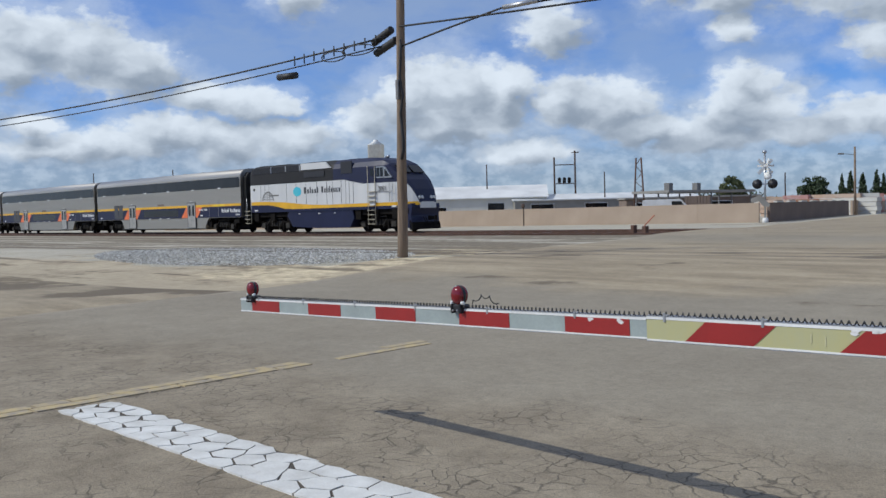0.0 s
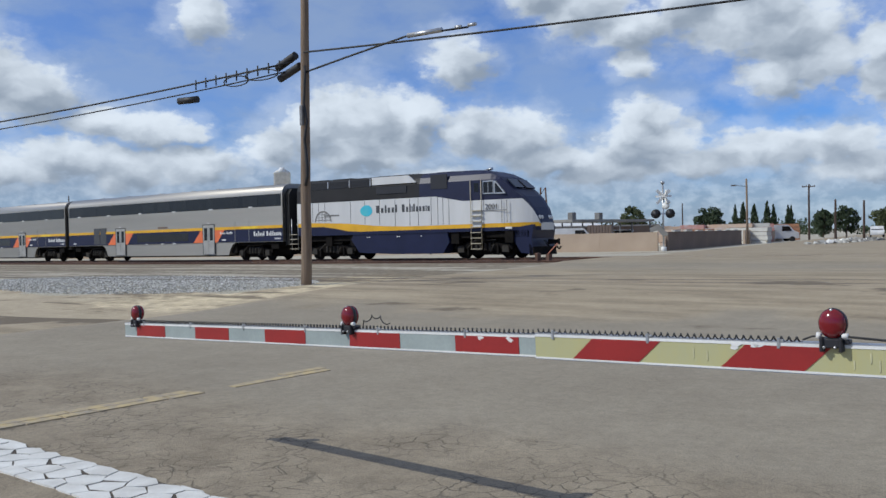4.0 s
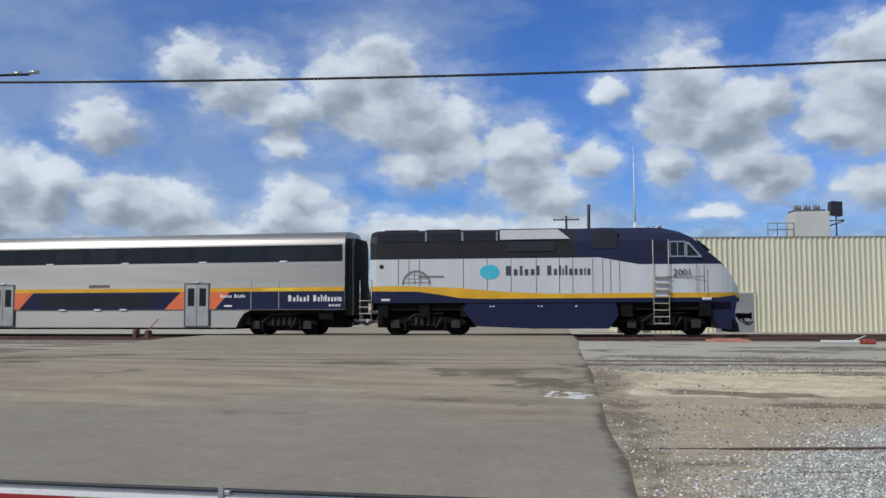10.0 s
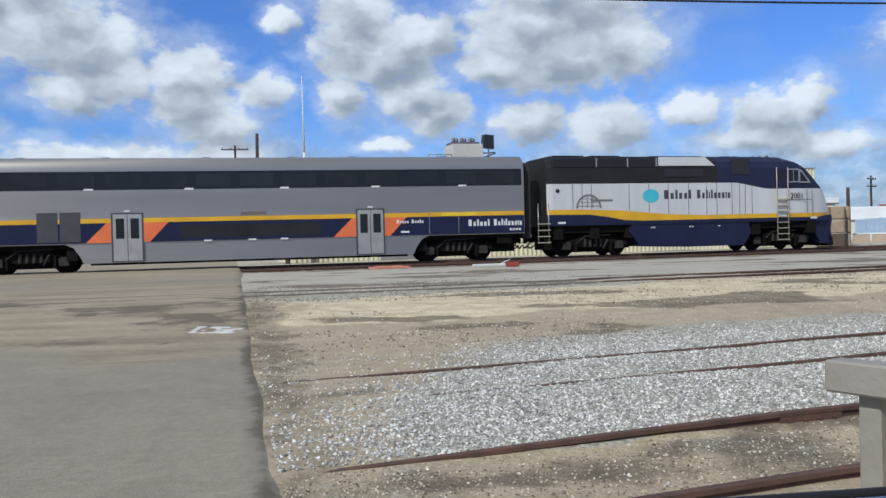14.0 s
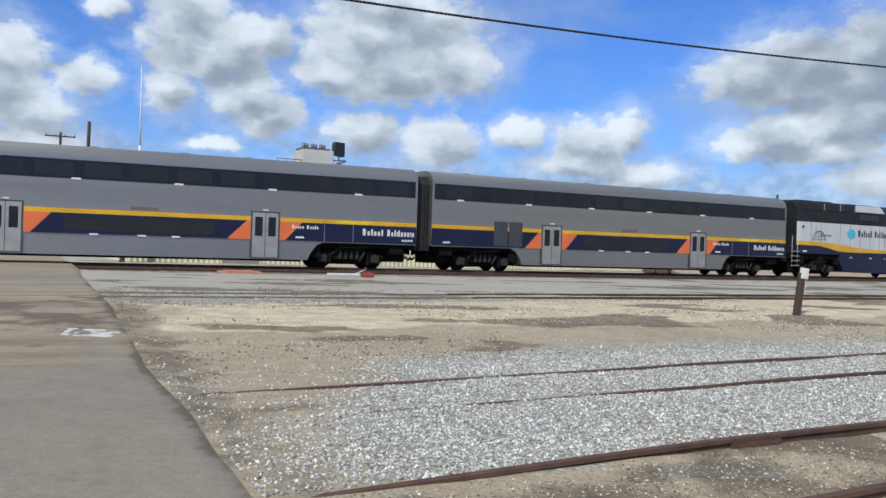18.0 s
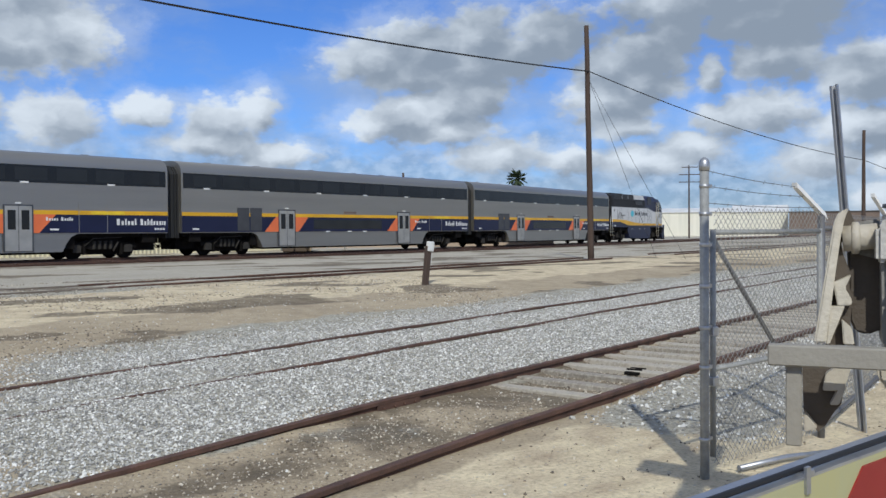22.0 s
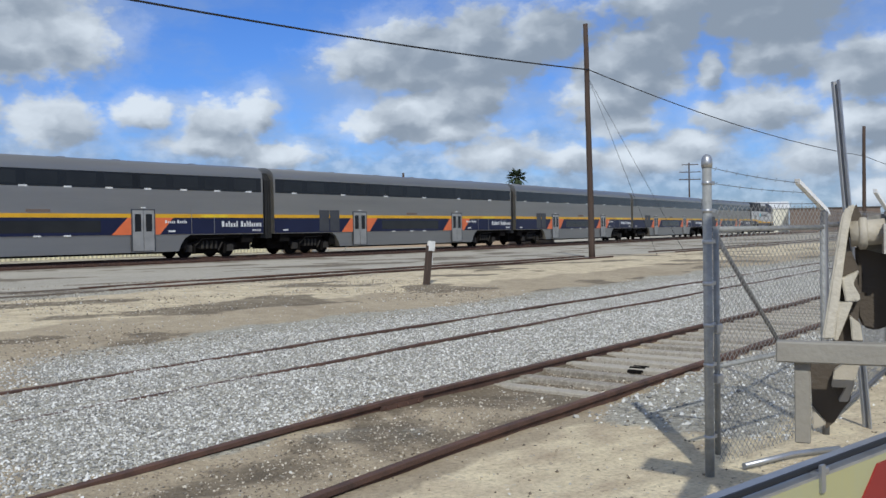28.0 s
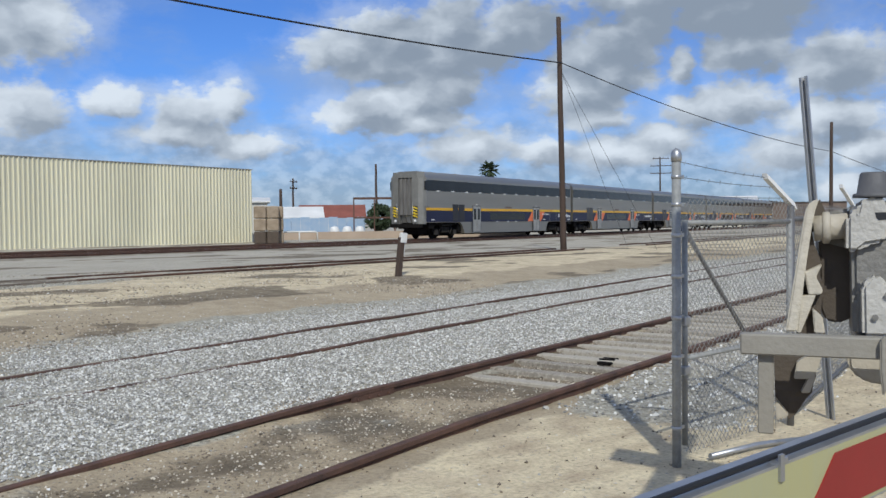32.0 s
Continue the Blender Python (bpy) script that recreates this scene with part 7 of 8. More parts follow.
def landmarks():
    t = thing("water_tank", pose(-98.6, 81.8, 0), "pale metal water tank with a conical cap", "water tank")
    bm = bmesh.new()
    lathe(bm, [(0.05, 8.6), (1.2, 8.6), (1.2, 11.5), (1.26, 11.52), (0.35, 12.15), (0.32, 12.3), (0.0, 12.35)], 20)
    part("drum", bm, M["white"], t)
    for k in range(4):
        a = k * math.pi / 2 + 0.6
        bm = bmesh.new()
        tube(bm, [(1.6 * math.cos(a), 1.6 * math.sin(a), 0), (0.95 * math.cos(a), 0.95 * math.sin(a), 8.65)], 0.09, 6)
        part("leg", bm, M["galv_dark"], t)
    # pole frame carrying transformers
    t = thing("transformer_frame", pose(-73.8, 91.7, 0.2, 0, 0, 37), "pair of dark poles with transformers between them", "pole frame")
    for x, h in ((0, 8.3), (2.75, 9.1)):
        bm = bmesh.new()
        tube(bm, [(x, 0, -0.3), (x, 0, h)], 0.14, 8, r2=0.11)
        part("pole", bm, M["darkpole"], t)
    for x0, x1, z in ((-0.1, 2.85, 4.7), (-0.1, 2.85, 7.2), (2.3, 3.3, 8.8)):
        bm = bmesh.new()
        box(bm, x0, x1, -0.06, 0.06, z, z + 0.12)
        part("crossarm", bm, M["darkpole"], t)
    for k in range(3):
        bm = bmesh.new()
        lathe(bm, [(0.2, 4.85), (0.22, 5.0), (0.22, 5.45), (0.08, 5.6)], 10, m=pose(0.65 + k * 0.65, 0, 0))
        part("transformer", bm, M["undercarriage"], t)
    t = thing("lattice_tower", pose(-54.0, 81.2, 0.2, 0, 0, 30), "dark slender steel A-frame tower", "tower")
    for s in (-1, 1):
        bm = bmesh.new()
        tube(bm, [(s * 0.62, 0, 0), (s * 0.26, 0, 6.8)], 0.1, 6)
        part("leg", bm, M["rust"], t)
    bm = bmesh.new()
    for k in range(8):
        w0, w1 = 0.62 - 0.36 * k / 8, 0.62 - 0.36 * (k + 1) / 8
        tube(bm, [((-w0 if k % 2 else w0), 0, 6.8 * k / 8), ((w1 if k % 2 else -w1), 0, 6.8 * (k + 1) / 8)], 0.035, 5)
    part("bracing", bm, M["rust"], t)
    # far crossing signal with its crossbuck seen edge-on
    t = thing("crossing_signal", pose(-28.0, 56.4, 0.25, 0, 0, 24), "silver railway crossing signal with crossbuck and lamps", "crossing signal")
    bm = bmesh.new()
    tube(bm, [(0, 0, 0), (0, 0, 4.9)], 0.07, 10)
    part("mast", bm, M["galv"], t)
    for turn, y in ((20, -0.12), (110, -0.12)):
        for a in (45, -45):
            bm = bmesh.new()
            box(bm, -0.68, 0.68, y, y + 0.03, -0.11, 0.11)
            c = part("crossbuck_blade", bm, M["white"], t)
            c.matrix_local = pose(0, 0, 3.95, 0, 0, turn) @ pose(0, 0, 0, 0, a, 0)
    bm = bmesh.new()
    box(bm, -0.5, 0.62, -0.16, -0.13, 3.92, 4.06)
    part("track_sign", bm, M["white"], t)
    bm = bmesh.new()
    lathe(bm, [(0.0, 0), (0.26, 0), (0.26, 0.03), (0.0, 0.03)], 14, m=pose(0.2, -0.1, 3.3, 90))
    part("disc", bm, M["white"], t)
    bm = bmesh.new()
    prism(bm, [(-0.95, 1.75), (-0.3, 2.0), (0.35, 1.3), (0.25, 1.15), (-0.1, 1.2), (-0.4, 1.55), (-0.9, 1.45)], -0.3, 0.0)
    part("counterweight", bm, M["grey_wall"], t)
    bm = bmesh.new()
    lathe(bm, [(0.2, 0), (0.2, 0.35), (0.08, 0.4)], 10, m=pose(0, 0, 0))
    part("base", bm, M["white"], t)
    for s in (-1, 1):
        bm = bmesh.new()
        lathe(bm, [(0.34, 0.0), (0.34, 0.02), (0.14, 0.03), (0.14, 0.25), (0.05, 0.27)], 16, m=pose(s * 0.5, -0.08, 2.75, 90))
        part("lamp", bm, M["black"], t)
    bm = bmesh.new()
    box(bm, -0.45, 0.45, -0.05, 0.05, 2.7, 2.8)
    part("lamp_arm", bm, M["galv"], t)
    bm = bmesh.new()
    lathe(bm, [(0.14, 4.9), (0.16, 5.0), (0.04, 5.1)], 10)
    part("bell", bm, M["galv"], t)
    t = thing("street_lamp", pose(-32.9, 86.1, 0.2, 0, 0, 20), "tall wooden street lamp with an outreach arm", "street lamp")
    bm = bmesh.new()
    tube(bm, [(0, 0, 0), (0, 0, 6.7)], 0.13, 8, r2=0.09)
    part("pole", bm, M["pole"], t)
    bm = bmesh.new()
    tube(bm, [(0, 0, 5.9), (-1.0, -0.2, 6.05)], 0.03, 6)
    part("arm", bm, M["galv_dark"], t)
    bm = bmesh.new()
    box(bm, -1.5, -0.95, -0.3, -0.1, 5.97, 6.12, bevel=0.03)
    part("lamp_head", bm, M["galv_dark"], t)
    t = thing("signal_post", pose(-47.1, 53.2, 0.2), "short dark post with an oval disc by the wall", "post")
    bm = bmesh.new()
    tube(bm, [(0, 0, 0), (0, 0, 1.7)], 0.05, 8)
    part("post", bm, M["darkpole"], t)
    bm = bmesh.new()
    lathe(bm, [(0.2, -0.02), (0.2, 0.02), (0.05, 0.03)], 12, m=pose(0, -0.06, 1.75, 90))
    part("disc", bm, M["darkpole"], t)
    for x, y, h in ((-79, 84, 7.5), (-66, 92, 6.0), (-118, 60, 8.5), (-140, 58, 9.0), (-46, 100, 5.0)):
        utility_pole(x, y, 0.2, h, 0.1, (0, 0, 0), M["darkpole"], "thin dark pole beyond the wall")


landmarks()


def parked_car(x, y, deg, material, label, pickup=False):
    t = thing("parked_car", pose(x, y, 0.2, 0, 0, deg), label, "car")
    bm = bmesh.new()
    prism(bm, [(-2.2, 0.35), (-2.25, 0.75), (-2.1, 0.95), (-0.9, 1.0), (-0.4, 1.45), (0.6, 1.48), (1.1, 1.0), (2.0, 0.92), (2.25, 0.7), (2.2, 0.35)] if not pickup else [(-2.6, 0.45), (-2.6, 1.0), (-1.0, 1.02), (-0.6, 1.65), (0.6, 1.66), (1.1, 1.1), (2.3, 1.02), (2.5, 0.8), (2.5, 0.45)], -0.85, 0.85)
    bmesh.ops.bevel(bm, geom=list(bm.edges), offset=0.06, segments=2, affect="EDGES")
    part("body", bm, material, t)
    bm = bmesh.new()
    prism(bm, [(-0.55, 1.05), (-0.3, 1.4), (0.5, 1.42), (0.85, 1.05)], -0.87, 0.87)
    part("side_windows", bm, M["glass"], t)
    bm = bmesh.new()
    prism(bm, [(0.7, 1.42), (1.12, 1.06), (1.16, 1.08), (0.74, 1.46)], -0.7, 0.7)
    part("windscreen", bm, M["glass"], t)
    for a in (-1.4, 1.4):
        for s in (-1, 1):
            bm = bmesh.new()
            lathe(bm, [(0.2, -0.1), (0.33, -0.09), (0.33, 0.09), (0.2, 0.1)], 14, m=pose(a, s * 0.8, 0.33, 90))
            part("wheel", bm, M["tyre"], t)
    for s in (-1, 1):
        bm = bmesh.new()
        box(bm, 2.15 if not pickup else 2.42, 2.3 if not pickup else 2.52, s * 0.65 - 0.15, s * 0.65 + 0.15, 0.68, 0.82)
        part("headlight", bm, M["white"], t)


parked_car(-31.3, 131.0, -76, M["car_white"], "white pickup truck parked beside the street", True)
parked_car(-17.6, 106.0, -80, M["car_dark"], "dark car parked far down the street")
parked_car(-26.0, 120.0, -80, M["car_dark"], "dark car far down the street")


# ---- the train ----
# arc length of the mark behind the locomotive's nose at each time
RUN = [(0, -43.0), (1, -39.35), (2, -35.45), (3, -31.8), (4.5, -25.9), (5, -23.78), (6, -19.35), (7, -14.78), (8, -9.9), (9, -4.87), (10, 0.45), (11, 6.06), (12, 11.78), (13, 17.98), (14, 24.28), (15, 30.9), (16, 37.73), (17, 44.87), (18, 52.15), (19, 59.85), (20, 67.75), (21, 75.95), (22, 84.65), (23, 93.65), (24, 102.75), (25, 112.25), (26, 122.05), (27, 132.05), (28, 142.35), (29, 152.75), (30, 163.25), (31, 174.15), (32, 185.25)]


def ride(s, base):
    """The pose of a vehicle whose trucks stand base metres apart, centred at arc length s."""
    a, b = on_track(s - base / 2), on_track(s + base / 2)
    return pose((a[0] + b[0]) / 2, (a[1] + b[1]) / 2, RAIL_TOP, 0, 0, math.degrees(math.atan2(b[1] - a[1], b[0] - a[0])))


VEHICLES = []       # thing, distance of its centre behind the mark, truck base


def lerp_table(tab, x):
    return float(np.interp(x, [a for a, _ in tab], [b for _, b in tab]))


def words(text, size, m, material, parent, name="number"):
    """Flat lettering in the built-in font, as a mesh."""
    cu = bpy.data.curves.new(name, "FONT")
    cu.body, cu.size, cu.extrude = text, size, 0.002
    tmp = new(name, cu)
    dg = bpy.context.evaluated_depsgraph_get()
    me = bpy.data.meshes.new_from_object(tmp.evaluated_get(dg))
    bpy.data.objects.remove(tmp)
    me.materials.append(material)
    ob = new(name, me)
    ob.parent, ob.matrix_local = parent, m
    return ob


def word_bars(bm, rhythm, a, b, z, size, y, proud):
    """A word too small to read, as upright bars: T broad and tall, t tall, i narrow, x low."""
    wide = {"T": 1.35, "t": 0.75, "i": 0.5, "x": 1.0}
    tall = {"T": 1.0, "t": 1.0, "i": 0.72, "x": 0.66}
    unit = (b - a) / sum(wide[k] for k in rhythm)
    for k in rhythm:
        w = wide[k] * unit
        box(bm, a + 0.15 * w, a + 0.75 * w, y - proud, y + proud, z, z + size * tall[k])
        a += w


def wheel(parent, x, y, r):
    bm = bmesh.new()
    s = 1 if y > 0 else -1
    m = pose(x, y, r, 90 * s)
    lathe(bm, [(r + 0.025, 0.05), (r + 0.025, 0.07), (r, 0.075), (r - 0.01, -0.06), (r - 0.07, -0.065), (r - 0.09, -0.02), (0.16, 0.0), (0.13, -0.1), (0.05, -0.11)], 20, m=m)
    return part("wheel", bm, M["undercarriage"], parent, smooth=False)


def truck(parent, cx, base, r, gauge_y=1.0):
    """A two-axle truck: side frames, springs, axle boxes, brake rigging and wheels."""
    bm = bmesh.new()
    for s in (-1, 1):
        y = s * gauge_y
        box(bm, cx - base / 2 - 0.1, cx + base / 2 + 0.1, y - s * 0.3 - 0.05, y - s * 0.3 + 0.05, 0.2, 1.05)
        prism(bm, [(cx - base / 2 - 0.45, 0.5), (cx - base / 2 - 0.45, 0.72), (cx - base / 2 + 0.2, 0.78), (cx - 0.55, 0.95), (cx + 0.55, 0.95), (cx + base / 2 - 0.2, 0.78), (cx + base / 2 + 0.45, 0.72), (cx + base / 2 + 0.45, 0.5), (cx + base / 2 - 0.35, 0.55), (cx + 0.5, 0.42), (cx - 0.5, 0.42), (cx - base / 2 + 0.35, 0.55)], y - 0.07, y + 0.07)
        box(bm, cx - 0.75, cx + 0.75, y - 0.05, y + 0.12, 0.86, 1.0)
        box(bm, cx - 1.0, cx - 0.9, y, y + s * 0.16, 0.2, 0.75)
        box(bm, cx + 0.9, cx + 1.0, y, y + s * 0.16, 0.2, 0.75)
    box(bm, cx - 0.3, cx + 0.3, -gauge_y, gauge_y, 0.6, 0.9)
    t = part("truck", bm, M["undercarriage"], parent, "grimy dark four-wheel truck")
    for s in (-1, 1):
        y = s * (gauge_y + 0.06)
        bm = bmesh.new()
        for k in (-0.42, -0.14, 0.14, 0.42):
            lathe(bm, [(0.05, 0.45)] + [(0.095 if q % 2 else 0.07, 0.46 + 0.04 * q) for q in range(10)] + [(0.05, 0.86)], 8, m=pose(cx + k, y, 0))
        part("spring_nest", bm, M["truck_grey"], t)
        bm = bmesh.new()
        tube(bm, [(cx - 0.95, y + s * 0.1, 0.62), (cx - 0.5, y + s * 0.12, 0.98), (cx + 0.9, y + s * 0.12, 1.02)], 0.03, 6)
        tube(bm, [(cx + 0.5, y + s * 0.1, 0.35), (cx + 0.75, y + s * 0.12, 0.8)], 0.045, 6)
        part("brake_rod", bm, M["truck_grey"], t)
    for ax in (-base / 2, base / 2):
        for s in (-1, 1):
            wheel(t, cx + ax, s * 0.75, r)
            bm = bmesh.new()
            y = s * (gauge_y + 0.05)
            prism(bm, [(cx + ax - 0.2, r - 0.15), (cx + ax - 0.2, r + 0.16), (cx + ax - 0.1, r + 0.22), (cx + ax + 0.1, r + 0.22), (cx + ax + 0.2, r + 0.16), (cx + ax + 0.2, r - 0.15)], y - 0.1, y + 0.1)
            part("axle_box", bm, M["truck_grey"], t)
    return t


def coupler(parent, x, s):
    bm = bmesh.new()
    prism(bm, [(x, 0.72), (x + s * 0.5, 0.76), (x + s * 0.62, 0.7), (x + s * 0.62, 1.02), (x + s * 0.5, 0.96), (x, 1.0)], -0.11, 0.11)
    for k in (-0.55, -0.35, 0.35, 0.5):
        tube(bm, [(x, k, 0.95), (x + s * 0.2, k, 0.55 + abs(k) * 0.2), (x + s * 0.45, k * 0.8, 0.45), (x + s * 0.6, k * 0.6, 0.6)], 0.025, 6)
    return part("coupler", bm, M["undercarriage"], parent)


def locomotive():
    t = thing("locomotive", pose(0, 0, 0), "silver and navy diesel passenger locomotive with a yellow stripe", "locomotive")
    X0 = -8.4
    top = [(0, 4.82), (0.3, 4.9), (12.6, 4.9), (13.5, 4.86), (14.2, 4.7), (14.75, 4.44), (15.3, 3.93), (16.0, 3.35), (16.5, 2.72), (16.75, 2.2), (16.85, 1.9)]
    wid = [(0, 1.46), (0.25, 1.52), (13.4, 1.52), (14.75, 1.46), (15.5, 1.36), (16.1, 1.2), (16.5, 1.02), (16.75, 0.85), (16.85, 0.75)]
    low_y = [(0, 2.05), (2.2, 2.03), (3.2, 1.9), (4.2, 1.72), (5.2, 1.68), (17, 1.7)]
    top_y = [(0, 2.28), (1.5, 2.29), (4.0, 2.2), (6.5, 1.98), (8.5, 1.9), (17, 1.92)]
    dark = [(0, 3.53), (10.6, 3.53), (11.4, 3.38), (12.4, 3.2), (17, 3.2)]
    stations = [0, 0.12, 0.3, 1, 1.6, 2.2, 2.7, 3.2, 3.7, 4.2, 4.7, 5.2, 5.8, 6.5, 7.5, 8.5, 9.5, 10.6, 11, 11.4, 11.9, 12.4, 13, 13.5, 13.9, 14.2, 14.5, 14.75, 15.05, 15.3, 15.65, 16.0, 16.25, 16.5, 16.65, 16.75, 16.85]
    bm = bmesh.new()
    rings = []
    for s in stations:
        zt, w = lerp_table(top, s), lerp_table(wid, s)
        lv = [1.5, lerp_table(low_y, s), lerp_table(top_y, s), lerp_table(dark, s), 4.3, 4.62]
        lv = [min(z, zt - 0.12 + 0.015 * i) for i, z in enumerate(lv)]
        ws = [w, w, w, w, w * 0.985, w * 0.9]
        half = list(zip(ws, lv)) + [(w * 0.7, zt)]
        rings.append([bm.verts.new((X0 + s, -a, z)) for a, z in half] + [bm.verts.new((X0 + s, a, z)) for a, z in half[::-1]])
    n = len(rings[0])
    band = [1, 2, 0, 3, 3, 3, 3, 3, 3, 3, 0, 2, 1]
    for k, (q, r) in enumerate(zip(rings, rings[1:])):
        for j in range(n - 1):
            f = bm.faces.new((q[j], r[j], r[j + 1], q[j + 1]))
            f.material_index = 4 if band[j] == 3 and stations[k] > 9 else band[j]
        bm.faces.new((q[n - 1], r[n - 1], r[0], q[0])).material_index = 1
    bm.faces.new(rings[0][::-1]).material_index = 3
    bm.faces.new(rings[-1])
    body = part("body", bm, [M["silver"], M["navy"], M["yellow"], M["roof_navy"], M["cab_navy"]], t)
    # skirt between the trucks, rear sill and pilot
    for nm, poly in (("skirt", [(4.55, 1.51), (4.35, 1.2), (4.6, 0.9), (4.95, 0.42), (7.6, 0.31), (11.0, 0.31), (11.45, 0.95), (11.3, 1.51)]), ("pilot", [(15.2, 1.51), (15.5, 0.9), (15.9, 0.3), (16.62, 0.22), (16.6, 0.55), (16.55, 1.05), (16.66, 1.6), (16.6, 1.8), (15.2, 1.6)])):
        bm = bmesh.new()
        hw = 1.47 if nm == "skirt" else 1.3
        prism(bm, [(X0 + a, z) for a, z in poly], -hw, hw)
        part(nm, bm, M["navy"], t)
    bm = bmesh.new()
    box(bm, X0 + 0.1, X0 + 16.4, -1.3, 1.3, 1.15, 1.5)
    box(bm, X0 + 0.2, X0 + 4.8, -0.65, 0.65, 0.35, 1.2)
    box(bm, X0 + 11.2, X0 + 15.6, -0.65, 0.65, 0.35, 1.2)
    for a in (0.35, 2.3, 4.25, 11.55, 13.2, 15.0):
        box(bm, X0 + a, X0 + a + 0.5, -1.42, 1.42, 0.85, 1.5)
    part("underframe", bm, M["undercarriage"], t)
    truck(t, X0 + 2.57, 2.85, 0.5, 1.05)
    truck(t, X0 + 13.45, 2.85, 0.5, 1.05)
    coupler(t, X0 + 16.9, 1)
    coupler(t, X0, -1)
    bm = bmesh.new()
    prism(bm, [(X0 + 16.4, 0.14), (X0 + 16.72, 0.16), (X0 + 16.66, 0.55), (X0 + 16.4, 0.8)], -1.3, 1.3)
    part("plough", bm, M["undercarriage"], t)
    for s in (-1, 1):
        y = s * 1.525
        # panel seams
        bm = bmesh.new()
        for a in (1.35, 1.85, 2.35, 4.4, 5.5, 6.6, 7.75, 8.8, 9.4, 10.3, 10.75, 11.1, 11.5, 14.9):
            z1 = lerp_table(dark, a) - 0.02
            box(bm, X0 + a - 0.012, X0 + a + 0.012, y - 0.004, y + 0.004, lerp_table(top_y, a) + 0.02, z1)
        tagged(part("panel_seams", bm, M["seam"], t), kind="stuff")
        # louvred radiator openings along the roof edge
        for a, b in ((0.35, 2.6), (2.75, 4.3), (4.4, 5.9)):
            bm = bmesh.new()
            prism(bm, [(X0 + a, 4.33), (X0 + b, 4.33), (X0 + b, 4.78), (X0 + a, 4.78)], y * 0.96 - 0.05, y * 0.96 + 0.05)
            g = part("radiator_grille", bm, M["black"], t)
            bm = bmesh.new()
            for k in range(5):
                box(bm, X0 + a + 0.05, X0 + b - 0.05, y * 0.96 - 0.065, y * 0.96 + 0.065, 4.37 + k * 0.08, 4.39 + k * 0.08)
            tagged(part("slats", bm, M["roof_navy"], g), kind="stuff")
            bm = bmesh.new()
            box(bm, X0 + b + 0.02, X0 + b + 0.09, y * 0.965 - 0.06, y * 0.965 + 0.06, 4.36, 4.78)
            part("bracket", bm, M["galv"], t)
        bm = bmesh.new()
        prism(bm, [(X0 + 6.1, 4.4), (X0 + 9.3, 4.4), (X0 + 8.75, 4.84), (X0 + 6.1, 4.84)], y * 0.98 - 0.05, y * 0.98 + 0.05)
        part("intake_housing", bm, M["silver"], t, "pale grey air intake housing")
        bm = bmesh.new()
        box(bm, X0 + 6.4, X0 + 8.6, y - 0.02, y + 0.02, 3.85, 4.25)
        part("intake_grille", bm, M["black"], t)
        bm = bmesh.new()
        box(bm, X0 + 10.3, X0 + 11.4, y * 0.985 - 0.03, y * 0.985 + 0.03, 3.95, 4.75)
        part("exhaust_grille", bm, M["black"], t)
        # cab windows
        bm = bmesh.new()
        fr = y * 0.985
        box(bm, X0 + 13.72, X0 + 14.42, fr - 0.03, fr + 0.03, 3.52, 4.24)
        w = part("cab_window", bm, M["galv"], t, "silver-framed cab side window")
        for a in (13.77, 14.09):
            bm = bmesh.new()
            box(bm, X0 + a, X0 + a + 0.28, fr - 0.036, fr + 0.036, 3.58, 4.18)
            part("pane", bm, M["glass"], w)
        bm = bmesh.new()
        q = y * 0.965
        prism(bm, [(X0 + 14.44, 3.5), (X0 + 15.16, 3.5), (X0 + 14.56, 4.2), (X0 + 14.44, 4.2)], q - 0.05, q + 0.05)
        w = part("quarter_window", bm, M["galv"], t)
        bm = bmesh.new()
        prism(bm, [(X0 + 14.5, 3.57), (X0 + 15.0, 3.57), (X0 + 14.57, 4.08), (X0 + 14.5, 4.08)], q - 0.056, q + 0.056)
        part("pane", bm, M["glass"], w)
        # cab door with grab rails and ladder
        bm = bmesh.new()
        box(bm, X0 + 13.04, X0 + 13.62, y - 0.012, y + 0.012, 3.2, 4.3)
        d = part("cab_door", bm, M["cab_navy"], t)
        bm = bmesh.new()
        box(bm, X0 + 13.17, X0 + 13.47, y - 0.018, y + 0.018, 3.65, 4.15)
        part("pane", bm, M["glass"], d)
        bm = bmesh.new()
        box(bm, X0 + 13.04, X0 + 13.62, y - 0.012, y + 0.012, 1.72, 3.2)
        part("door_panel", bm, M["silver"], d)
        bm = bmesh.new()
        for a in (12.98, 13.66):
            tube(bm, [(X0 + a, s * 1.6, 0.5), (X0 + a, s * 1.6, 4.3)], 0.022, 6)
        tagged(part("grab_rails", bm, M["ladder_tan"], t), kind="stuff")
        for k in range(8):
            bm = bmesh.new()
            box(bm, X0 + 12.98, X0 + 13.66, s * 1.6 - 0.09, s * 1.6 + 0.03, 0.52 + k * 0.3, 0.56 + k * 0.3)
            part("ladder_rung", bm, M["ladder_tan"], t)
        # rear steps
        for a in (0.08, 0.62):
            bm = bmesh.new()
            tube(bm, [(X0 + a - 0.55, s * 1.5, 0.65), (X0 + a - 0.55, s * 1.5, 2.6)], 0.02, 6)
            part("handrail", bm, M["galv"], t)
        for k in range(4):
            bm = bmesh.new()
            box(bm, X0 - 0.5, X0 + 0.1, s * 1.5 - 0.15, s * 1.5 + 0.05, 0.7 + k * 0.3, 0.74 + k * 0.3)
            part("rear_step", bm, M["ladder_tan"], t)
        # emblem, name bars, number
        bm = bmesh.new()
